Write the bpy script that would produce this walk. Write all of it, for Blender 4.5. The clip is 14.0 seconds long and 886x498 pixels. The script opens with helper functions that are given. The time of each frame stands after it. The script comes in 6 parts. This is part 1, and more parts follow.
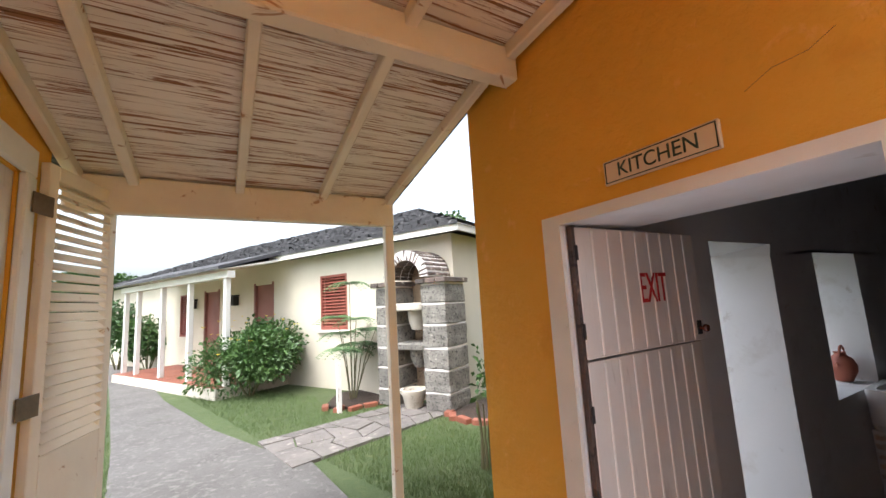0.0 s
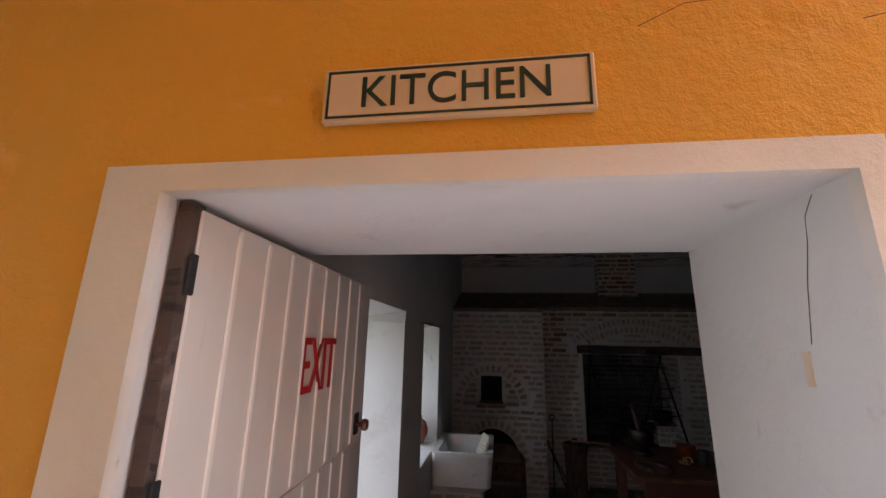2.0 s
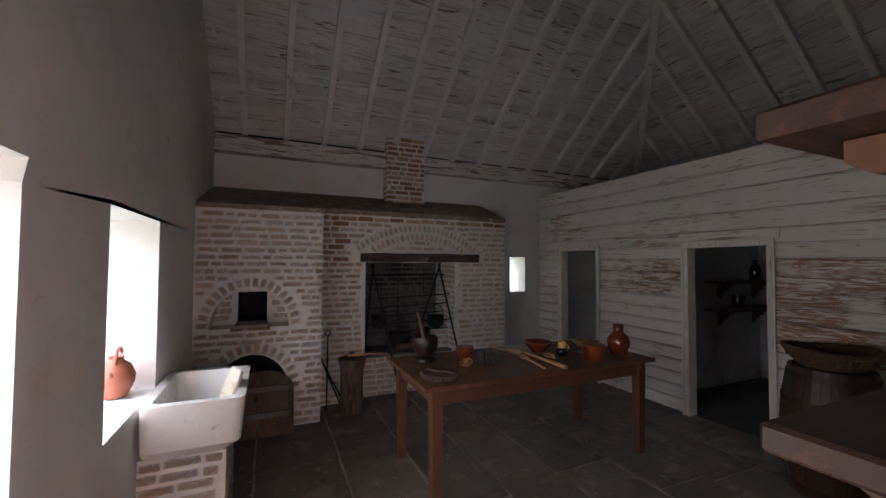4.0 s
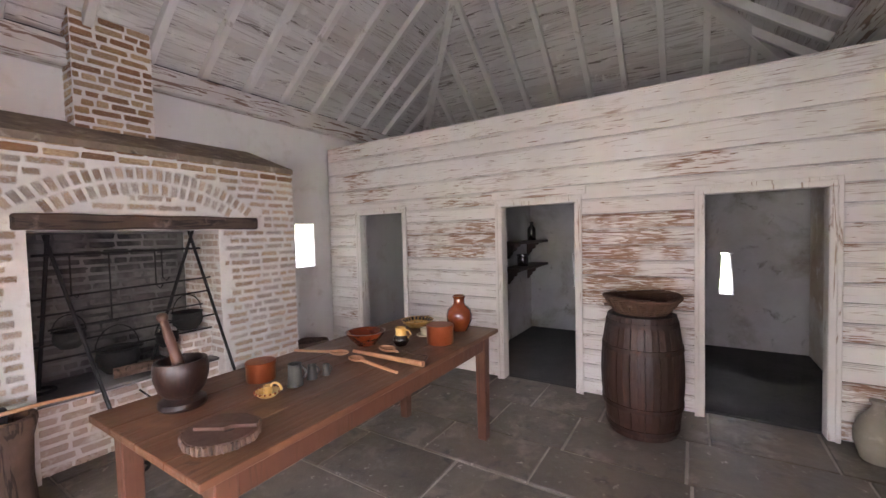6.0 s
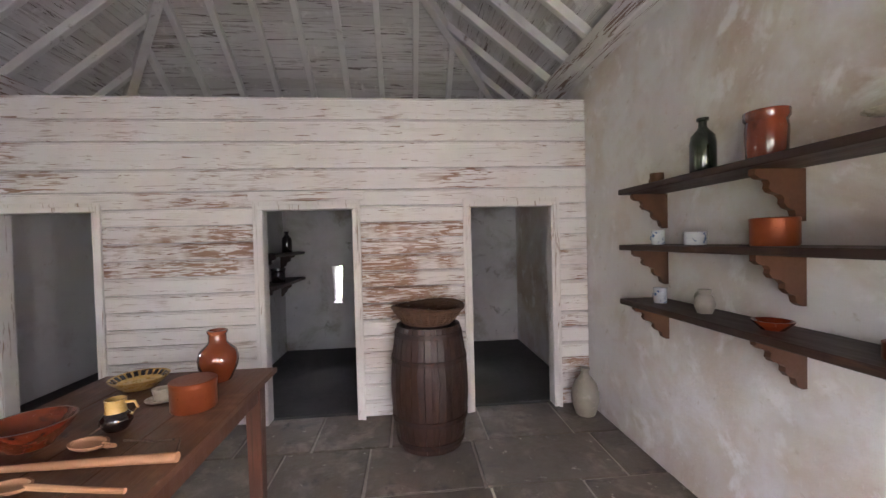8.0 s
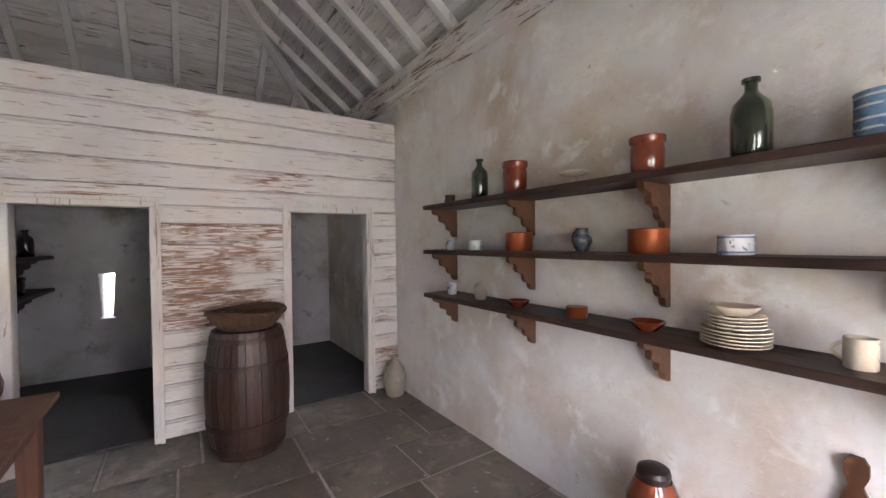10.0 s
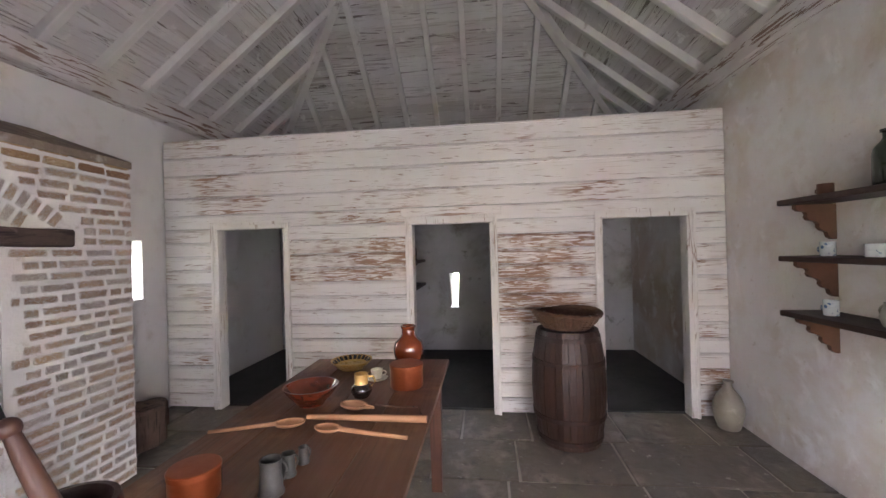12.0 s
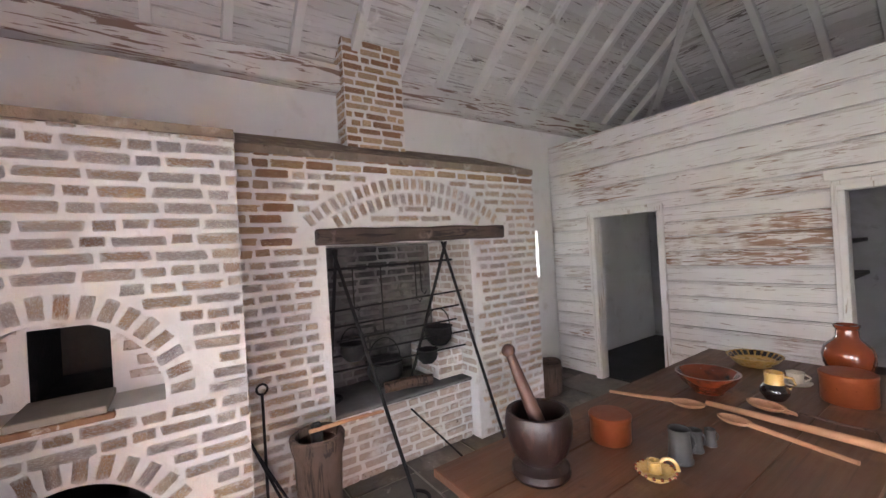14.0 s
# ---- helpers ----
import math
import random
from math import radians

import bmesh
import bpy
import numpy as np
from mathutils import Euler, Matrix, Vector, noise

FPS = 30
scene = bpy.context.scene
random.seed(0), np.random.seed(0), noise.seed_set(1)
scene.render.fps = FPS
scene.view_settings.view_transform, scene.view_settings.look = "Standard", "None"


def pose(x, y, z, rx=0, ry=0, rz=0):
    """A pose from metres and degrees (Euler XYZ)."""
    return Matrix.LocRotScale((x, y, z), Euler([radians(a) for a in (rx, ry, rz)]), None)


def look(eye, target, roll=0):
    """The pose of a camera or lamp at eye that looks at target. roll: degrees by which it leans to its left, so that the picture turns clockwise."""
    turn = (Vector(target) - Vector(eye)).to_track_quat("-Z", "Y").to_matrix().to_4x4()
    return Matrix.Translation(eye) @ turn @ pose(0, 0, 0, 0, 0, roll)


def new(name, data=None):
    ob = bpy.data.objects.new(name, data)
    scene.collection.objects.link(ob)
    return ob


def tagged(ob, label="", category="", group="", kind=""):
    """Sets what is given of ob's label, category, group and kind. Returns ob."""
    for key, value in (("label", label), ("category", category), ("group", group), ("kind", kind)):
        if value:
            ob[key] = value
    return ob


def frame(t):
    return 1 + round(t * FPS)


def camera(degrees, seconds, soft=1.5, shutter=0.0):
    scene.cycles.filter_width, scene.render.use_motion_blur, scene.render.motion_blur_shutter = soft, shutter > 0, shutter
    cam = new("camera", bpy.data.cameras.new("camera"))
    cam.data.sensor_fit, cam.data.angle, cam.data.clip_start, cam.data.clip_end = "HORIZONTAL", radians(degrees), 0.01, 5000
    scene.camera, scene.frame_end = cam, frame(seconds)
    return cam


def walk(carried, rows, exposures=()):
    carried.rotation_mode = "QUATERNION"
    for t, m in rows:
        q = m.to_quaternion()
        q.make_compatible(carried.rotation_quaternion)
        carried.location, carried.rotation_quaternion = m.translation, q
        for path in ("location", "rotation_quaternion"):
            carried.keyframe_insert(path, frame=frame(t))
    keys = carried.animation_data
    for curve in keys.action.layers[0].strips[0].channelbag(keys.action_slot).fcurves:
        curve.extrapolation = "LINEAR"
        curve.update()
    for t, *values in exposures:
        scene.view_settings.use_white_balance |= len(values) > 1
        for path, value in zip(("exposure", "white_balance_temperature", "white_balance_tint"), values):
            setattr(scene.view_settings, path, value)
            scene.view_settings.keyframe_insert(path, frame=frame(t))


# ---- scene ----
cam = camera(97.0, 14.0)
PATH = [
    (0.0, pose(1.647, -3.783, 1.741, 97.70, 3.29, 150.85)),
    (0.5, pose(1.596, -3.994, 1.802, 98.62, 3.46, 140.59)),
    (1.0, pose(1.429, -4.148, 1.812, 99.90, 2.27, 129.21)),
    (1.5, pose(1.217, -4.267, 1.824, 102.51, 0.27, 116.56)),
    (2.0, pose(0.966, -4.400, 1.813, 103.30, -1.19, 97.58)),
    (2.5, pose(0.736, -4.481, 1.797, 101.35, 0.30, 82.40)),
    (3.0, pose(0.496, -4.475, 1.752, 96.76, 1.05, 75.97)),
    (3.2, pose(0.401, -4.461, 1.748, 95.43, 0.53, 74.39)),
    (5.3, pose(-0.831, -4.065, 1.611, 89.35, 0.69, 44.01)),
    (5.5, pose(-0.966, -4.040, 1.613, 89.04, 0.79, 39.83)),
    (6.0, pose(-1.206, -3.932, 1.601, 87.82, 1.45, 32.33)),
    (6.5, pose(-1.406, -3.780, 1.602, 88.52, 1.63, 27.85)),
    (7.0, pose(-1.516, -3.622, 1.574, 88.52, 0.50, 23.55)),
    (7.5, pose(-1.623, -3.511, 1.575, 88.75, 1.59, 12.30)),
    (8.0, pose(-1.704, -3.537, 1.574, 88.79, 1.49, -5.46)),
    (8.5, pose(-1.736, -3.650, 1.585, 88.54, -0.50, -24.01)),
    (8.7, pose(-1.725, -3.708, 1.578, 89.03, -0.90, -29.44)),
    (10.8, pose(-2.123, -3.857, 1.590, 88.92, 0.73, -33.99)),
    (11.0, pose(-2.142, -3.856, 1.604, 88.68, 1.13, -27.81)),
    (11.5, pose(-2.202, -3.852, 1.617, 89.38, 1.48, -10.51)),
    (12.0, pose(-2.210, -3.866, 1.615, 90.13, 1.53, 6.23)),
    (12.5, pose(-2.212, -3.901, 1.617, 90.19, 2.26, 21.93)),
    (13.0, pose(-2.228, -3.948, 1.603, 90.25, 3.07, 36.41)),
    (13.5, pose(-2.240, -3.998, 1.604, 90.09, 3.59, 48.08)),
    (14.0, pose(-2.241, -4.066, 1.616, 90.15, 3.47, 55.60)),
]
EXPOSURES = [(0, 1.48, 6050, 8), (1.0, 1.62, 6100, 9), (1.5, 1.80, 6150, 9), (2.0, 1.88, 6100, 8), (2.5, 1.98, 6150, 8), (3.2, 2.48, 6200, 9), (5.3, 6.40, 6500, 17), (7.0, 6.40, 6500, 16), (8.5, 6.32, 6350, 15), (11.0, 6.24, 6350, 15), (12.5, 6.38, 6400, 15), (14, 6.38, 6300, 13)]
walk(cam, PATH, EXPOSURES)

# ---- world and light ----
world = bpy.data.worlds.new("overcast_sky")
scene.world = world
world.use_nodes = True
wt = world.node_tree
sky = wt.nodes.new("ShaderNodeTexSky")
sky.sky_type = "NISHITA"
sky.sun_disc = False
sky.sun_elevation, sky.sun_rotation = radians(62), radians(60)
sky.air_density, sky.dust_density, sky.ozone_density = 1.0, 6.0, 0.6
haze = wt.nodes.new("ShaderNodeHueSaturation")
haze.inputs["Saturation"].default_value, haze.inputs["Value"].default_value = 0.35, 1.45
wt.links.new(sky.outputs[0], haze.inputs["Color"])
wt.links.new(haze.outputs[0], wt.nodes["Background"].inputs[0])
wt.nodes["Background"].inputs[1].default_value = 0.135

sun = new("sun", bpy.data.lights.new("sun", "SUN"))
sun.data.energy, sun.data.angle, sun.data.color = 0.5, radians(10), (1, 0.93, 0.84)
sun.matrix_world = look((20, 12, 40), (0, 0, 0))


def window_light(name, at, to, w, h, watts, col=(0.95, 0.91, 1.06)):
    """Daylight that enters by an opening, just outside it."""
    la = bpy.data.lights.new(name, "AREA")
    la.shape, la.size, la.size_y, la.energy, la.color = "RECTANGLE", w, h, watts, col
    ob = new(name, la)
    ob.matrix_world = look(at, to)
    return ob


window_light("daylight_south_door", (-1.17, -5.46, 1.05), (-1.25, -4.5, 1.05), 0.74, 1.85, 0.54)
window_light("daylight_south_window", (-2.65, -5.46, 1.45), (-2.75, -4.5, 1.35), 0.82, 1.0, 0.21)
window_light("daylight_east_door", (0.53, -4.43, 1.1), (0, -4.40, 1.1), 0.82, 1.75, 0.70)
# lamps that also fill the slits and west window with white, as bright sky
for sx in (-2.72, -0.81):
    window_light("daylight_slit", (sx, 2.93, 1.0), (sx, 0, 0.9), 0.14, 0.6, 0.025)
window_light("daylight_west_window", (-6.21, -0.42, 1.50), (-5, -0.42, 1.48), 1.1, 0.9, 0.12)

# ---- materials ----


class Nodes:
    def __init__(self, name, source=None):
        self.m = source.copy() if source else bpy.data.materials.new(name)
        self.m.name = name
        self.m.use_nodes = True
        self.t = self.m.node_tree
        self.b = self.t.nodes["Principled BSDF"]

    def add(self, kind, **props):
        n = self.t.nodes.new("ShaderNode" + kind)
        for k, v in props.items():
            n.inputs[k].default_value = v
        return n

    def link(self, a, b):
        self.t.links.new(a, b)

    def coords(self, stretch=(1, 1, 1), vary=False):
        c = self.add("TexCoord").outputs["Object"]
        if vary:
            r = self.add("ObjectInfo").outputs["Random"]
            mu = self.add("Math")
            mu.operation = "MULTIPLY"
            mu.inputs[1].default_value = 53.0
            self.link(r, mu.inputs[0])
            ad = self.add("VectorMath")
            self.link(c, ad.inputs[0])
            self.link(mu.outputs[0], ad.inputs[1])
            c = ad.outputs[0]
        mp = self.add("Mapping")
        mp.inputs["Scale"].default_value = stretch
        self.link(c, mp.inputs["Vector"])
        return mp.outputs[0]

    def noise(self, co, scale, detail=5.0, rough=0.6, dist=0.0):
        n = self.add("TexNoise", Scale=scale, Detail=detail, Roughness=rough, Distortion=dist)
        self.link(co, n.inputs["Vector"])
        return n.outputs["Fac"]

    def step(self, fac, lo, hi, a=0.0, b=1.0):
        r = self.add("MapRange")
        r.inputs["From Min"].default_value, r.inputs["From Max"].default_value = lo, hi
        r.inputs["To Min"].default_value, r.inputs["To Max"].default_value = a, b
        self.link(fac, r.inputs["Value"])
        return r.outputs[0]

    def times(self, a, b):
        n = self.add("Math")
        n.operation = "MULTIPLY"
        self.link(a, n.inputs[0])
        if isinstance(b, float):
            n.inputs[1].default_value = b
        else:
            self.link(b, n.inputs[1])
        return n.outputs[0]

    def mix(self, fac, a, b):
        n = self.t.nodes.new("ShaderNodeMix")
        n.data_type = "RGBA"
        for sock, v in ((n.inputs[0], fac), (n.inputs[6], a), (n.inputs[7], b)):
            if isinstance(v, (int, float)):
                sock.default_value = v
            elif isinstance(v, tuple):
                sock.default_value = (*v, 1)
            else:
                self.link(v, sock)
        return n.outputs[2]


def surf(name, a, b, scale=2.0, rough=0.8, over=(), bump=0.2, bscale=50.0, bstretch=None, metal=0.0, coat=0.0,
         vary=0.0, stretch=(1, 1, 1), tones=None, depth=0.01, island=None):
    """A surface of two tones in large patches, with layers over it: (colour, scale, lo, hi, stretch, mask scale, mask lo, mask hi)."""
    n = Nodes(name)
    co = n.coords(stretch, vary > 0)
    base_a = a
    if tones:
        rp = n.add("ValToRGB")
        rp.color_ramp.interpolation = "CONSTANT"
        while len(rp.color_ramp.elements) < len(tones):
            rp.color_ramp.elements.new(0.5)
        for i, c in enumerate(tones):
            rp.color_ramp.elements[i].position = i / len(tones)
            rp.color_ramp.elements[i].color = (*c, 1)
        n.link(n.add("ObjectInfo").outputs["Random"], rp.inputs[0])
        base_a = rp.outputs[0]
    col = n.mix(n.step(n.noise(co, scale), 0.38, 0.66), base_a, b)
    if island:
        gi = n.add("NewGeometry")
        col = n.mix(n.step(gi.outputs["Random Per Island"], 0.45, 1.0), col, island)
    heights = None
    for layer in over:
        c, sc, lo, hi = layer[:4]
        st = layer[4] if len(layer) > 4 else (1, 1, 1)
        dist = 1.2 if st != (1, 1, 1) else 0.3
        f = n.step(n.noise(n.coords(st, vary > 0), sc, 6.0, 0.62, dist), lo, hi)
        if len(layer) > 5:
            f = n.times(f, n.step(n.noise(n.coords((1, 1, 1), vary > 0), layer[5], 3.0), layer[6], layer[7]))
        col = n.mix(f, col, c)
        heights = f
    if vary > 0:
        hs = n.add("HueSaturation")
        hs.inputs["Value"].default_value = 1.0
        n.link(n.step(n.add("ObjectInfo").outputs["Random"], 0, 1, 1 - vary, 1 + vary), hs.inputs["Value"])
        n.link(col, hs.inputs["Color"])
        col = hs.outputs[0]
    n.link(col, n.b.inputs["Base Color"])
    fine = n.noise(n.coords(bstretch or stretch, vary > 0), bscale, 6.0, 0.7)
    rg = n.step(fine, 0.3, 0.7, max(0.02, rough - 0.1), min(1.0, rough + 0.08))
    n.link(rg, n.b.inputs["Roughness"])
    bp = n.add("Bump", Strength=bump, Distance=depth)
    n.link(fine, bp.inputs["Height"])
    out = bp.outputs[0]
    if heights is not None and bump > 0:
        b2 = n.add("Bump", Strength=bump * 1.2, Distance=0.003)
        b2.invert = True
        n.link(heights, b2.inputs["Height"])
        n.link(out, b2.inputs["Normal"])
        out = b2.outputs[0]
    n.link(out, n.b.inputs["Normal"])
    n.b.inputs["Metallic"].default_value = metal
    n.b.inputs["Coat Weight"].default_value = coat
    n.b.inputs["Coat Roughness"].default_value = 0.12
    return n.m


BROWN_WOOD = (0.21, 0.10, 0.055)
M = {}
M["plaster"] = surf("stained_white_plaster", (0.72, 0.695, 0.685), (0.64, 0.61, 0.59), 1.2, 0.9,
                    [((0.50, 0.40, 0.32), 0.75, 0.50, 0.66), ((0.60, 0.52, 0.45), 2.2, 0.50, 0.72), ((0.76, 0.735, 0.72), 4.0, 0.55, 0.66), ((0.44, 0.36, 0.29), 11.0, 0.64, 0.76), ((0.66, 0.61, 0.56), 26.0, 0.58, 0.72)], 0.4, 20, depth=0.016)
M["plaster_clean"] = surf("white_plaster", (0.74, 0.72, 0.71), (0.69, 0.67, 0.65), 1.5, 0.9,
                          [((0.58, 0.54, 0.50), 2.6, 0.56, 0.76), ((0.52, 0.47, 0.42), 7.0, 0.64, 0.74)], 0.2, 9, depth=0.02)
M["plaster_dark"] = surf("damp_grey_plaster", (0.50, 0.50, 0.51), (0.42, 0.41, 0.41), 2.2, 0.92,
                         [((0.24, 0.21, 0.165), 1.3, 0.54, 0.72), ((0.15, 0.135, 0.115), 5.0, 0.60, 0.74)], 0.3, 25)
M["orange"] = surf("ochre_orange_limewash", (0.76, 0.395, 0.045), (0.70, 0.35, 0.036), 1.1, 0.88,
                   [((0.60, 0.28, 0.03), 2.3, 0.60, 0.8), ((0.80, 0.42, 0.08), 9.0, 0.62, 0.72)], 0.5, 14, depth=0.025)
M["trim"] = surf("white_painted_plaster", (0.76, 0.73, 0.69), (0.70, 0.66, 0.61), 3, 0.75, [((0.55, 0.48, 0.42), 12, 0.66, 0.74)], 0.3, 30)
M["cream"] = surf("cream_plaster", (0.60, 0.54, 0.44), (0.56, 0.50, 0.40), 1.4, 0.9, [((0.60, 0.55, 0.47), 2.2, 0.64, 0.85)], 0.25, 25)
M["boards"] = surf("flaking_white_paint_on_boards", (0.74, 0.71, 0.69), (0.69, 0.65, 0.62), 3.0, 0.7,
                   [((0.56, 0.51, 0.47), 1.0, 0.60, 0.66, (2.0, 30, 42)),
                    ((0.30, 0.18, 0.12), 1.0, 0.53, 0.545, (3.2, 34, 52), 1.1, 0.54, 0.64),
                    ((0.27, 0.17, 0.12), 1.0, 0.625, 0.64, (3.0, 30, 60))], 0.3, 1.0, (4, 40, 60), vary=0.03)
M["boards_worn"] = surf("mostly_stripped_paint_on_boards", (0.74, 0.71, 0.69), (0.69, 0.65, 0.62), 3.0, 0.7,
                        [((0.56, 0.51, 0.47), 1.0, 0.56, 0.62, (2.0, 30, 42)), ((0.33, 0.205, 0.14), 1.0, 0.475, 0.485, (4.5, 34, 48), 1.9, 0.42, 0.52), ((0.24, 0.14, 0.095), 1.0, 0.58, 0.60, (3.0, 30, 60))], 0.35, 1.0, (4, 40, 60), vary=0.03)
M["frame_white"] = surf("flaking_white_painted_wood", (0.72, 0.69, 0.66), (0.66, 0.62, 0.58), 3.0, 0.7,
                        [((0.35, 0.26, 0.20), 1.0, 0.60, 0.66, (26, 26, 2.2))], 0.3, 1.0, (30, 30, 4))
M["porch_boards"] = surf("weathered_white_paint_on_pine_boards", (0.82, 0.75, 0.68), (0.77, 0.69, 0.61), 2.2, 0.75,
                         [((0.27, 0.12, 0.055), 1.0, 0.575, 0.595, (1.0, 26, 26)), ((0.32, 0.155, 0.08), 1.0, 0.565, 0.58, (1.8, 70, 70))], 0.35, 1.0, (3, 40, 40), vary=0.02)
M["porch_beam"] = surf("cream_painted_beam", (0.80, 0.72, 0.60), (0.74, 0.64, 0.52), 3.0, 0.7,
                       [((0.42, 0.24, 0.13), 1.0, 0.64, 0.68, (6, 6, 6))], 0.25, 20)
M["roof_boards"] = surf("grey_white_roof_boarding", (0.68, 0.66, 0.65), (0.60, 0.57, 0.56), 2.0, 0.8,
                        [((0.42, 0.38, 0.36), 1.0, 0.54, 0.62, (30, 1.2, 30)), ((0.20, 0.17, 0.16), 1.0, 0.60, 0.63, (22, 1.6, 22)), ((0.72, 0.70, 0.68), 6.0, 0.58, 0.68)], 0.4, 1.0, (30, 3, 30), island=(0.50, 0.47, 0.46))
M["roof_boards_across"] = surf("grey_white_roof_boarding_across", (0.68, 0.66, 0.65), (0.60, 0.57, 0.56), 2.0, 0.8,
                        [((0.42, 0.38, 0.36), 1.0, 0.54, 0.62, (1.2, 30, 30)), ((0.20, 0.17, 0.16), 1.0, 0.60, 0.63, (1.6, 22, 22)), ((0.72, 0.70, 0.68), 6.0, 0.58, 0.68)], 0.4, 1.0, (3, 30, 30), island=(0.50, 0.47, 0.46))
M["rafter"] = surf("whitewashed_rafter", (0.74, 0.72, 0.70), (0.66, 0.63, 0.61), 3.0, 0.8, [((0.33, 0.28, 0.25), 5.0, 0.62, 0.72)], 0.3, 30)
M["plate"] = surf("worn_painted_wall_plate", (0.66, 0.63, 0.61), (0.58, 0.54, 0.52), 3.0, 0.75,
                  [((0.24, 0.16, 0.13), 1.0, 0.54, 0.57, (22, 2.0, 22))], 0.35, 1.0, (30, 3, 30))
M["dark_wood"] = surf("dark_stained_wood", (0.036, 0.015, 0.009), (0.024, 0.010, 0.007), 3, 0.55, [((0.065, 0.027, 0.014), 1.0, 0.55, 0.7, (30, 2, 30))], 0.2, 1.0, (30, 3, 30), coat=0.05)
M["bracket_wood"] = surf("reddish_brown_wood", (0.115, 0.046, 0.020), (0.075, 0.030, 0.014), 5, 0.5, [((0.07, 0.03, 0.015), 8, 0.56, 0.7)], 0.2, 40, coat=0.1)
M["table_wood"] = surf("worn_brown_table_wood", (0.155, 0.066, 0.034), (0.10, 0.041, 0.021), 2.4, 0.46,
                       [((0.10, 0.045, 0.022), 1.0, 0.54, 0.62, (38, 1.3, 38)), ((0.23, 0.115, 0.06), 3.0, 0.56, 0.72), ((0.055, 0.024, 0.014), 7.0, 0.62, 0.72)], 0.3, 1.0, (45, 3, 45), vary=0.05, coat=0.05)
M["table_leg"] = surf("brown_table_leg_wood", (0.115, 0.044, 0.024), (0.08, 0.03, 0.017), 3, 0.5, [((0.07, 0.028, 0.014), 1.0, 0.55, 0.65, (30, 30, 2))], 0.2, 1.0, (40, 40, 3), coat=0.1)
M["pale_wood"] = surf("pale_carved_wood", (0.50, 0.27, 0.15), (0.42, 0.21, 0.11), 6, 0.6, [((0.33, 0.16, 0.08), 1.0, 0.55, 0.7, (4, 40, 40))], 0.2, 40)
M["mortar_wood"] = surf("dark_turned_mahogany", (0.020, 0.008, 0.006), (0.013, 0.006, 0.005), 5, 0.42, [((0.045, 0.017, 0.010), 1, 0.57, 0.7, (25, 25, 3))], 0.2, 30, coat=0.06)
M["pestle_wood"] = surf("brown_pestle_wood", (0.085, 0.038, 0.026), (0.06, 0.027, 0.018), 6, 0.5, [((0.07, 0.03, 0.02), 1, 0.56, 0.7, (30, 30, 3))], 0.2, 30)
M["barrel_wood"] = surf("dark_barrel_staves", (0.042, 0.016, 0.010), (0.027, 0.012, 0.008), 3, 0.46,
                        [((0.075, 0.030, 0.016), 1, 0.56, 0.7, (20, 20, 2.5)), ((0.025, 0.012, 0.009), 4, 0.6, 0.72)], 0.45, 1.0, (40, 40, 5), coat=0.05, vary=0.16)
M["hoop"] = surf("rusty_dark_iron_hoop", (0.045, 0.025, 0.018), (0.03, 0.02, 0.016), 8, 0.6, [((0.09, 0.035, 0.018), 12, 0.56, 0.7)], 0.3, 60, metal=0.4)
M["churn_wood"] = surf("rough_grey_brown_log", (0.14, 0.085, 0.06), (0.08, 0.05, 0.036), 4, 0.8, [((0.035, 0.02, 0.014), 1, 0.54, 0.62, (24, 24, 2)), ((0.30, 0.19, 0.14), 4, 0.64, 0.74)], 0.5, 1.0, (40, 40, 5))
M["lintel_wood"] = surf("charred_old_timber", (0.10, 0.065, 0.05), (0.065, 0.042, 0.034), 4, 0.8, [((0.025, 0.016, 0.013), 1, 0.53, 0.62, (20, 2.0, 20)), ((0.25, 0.18, 0.15), 5, 0.62, 0.74)], 0.6, 1.0, (40, 4, 40))
M["brick"] = surf("limewashed_brick", (0.42, 0.29, 0.20), (0.55, 0.44, 0.37), 9.0, 0.9,
                  [((0.74, 0.70, 0.66), 12.0, 0.50, 0.66), ((0.16, 0.10, 0.07), 38.0, 0.62, 0.70)], 0.9, 45, vary=0.12, depth=0.014,
                  tones=[(0.57, 0.36, 0.20), (0.52, 0.41, 0.35), (0.48, 0.26, 0.15), (0.60, 0.42, 0.28), (0.63, 0.42, 0.25), (0.50, 0.43, 0.40), (0.42, 0.37, 0.36), (0.57, 0.43, 0.32)])
M["brick_bare"] = surf("bare_tan_brick", (0.44, 0.29, 0.16), (0.36, 0.22, 0.12), 7.0, 0.9, [((0.68, 0.61, 0.53), 12.0, 0.60, 0.7), ((0.14, 0.08, 0.06), 30.0, 0.64, 0.72)], 0.7, 45, vary=0.18, depth=0.012,
                       tones=[(0.54, 0.36, 0.19), (0.34, 0.16, 0.085), (0.50, 0.37, 0.25), (0.22, 0.11, 0.07), (0.56, 0.42, 0.27)])


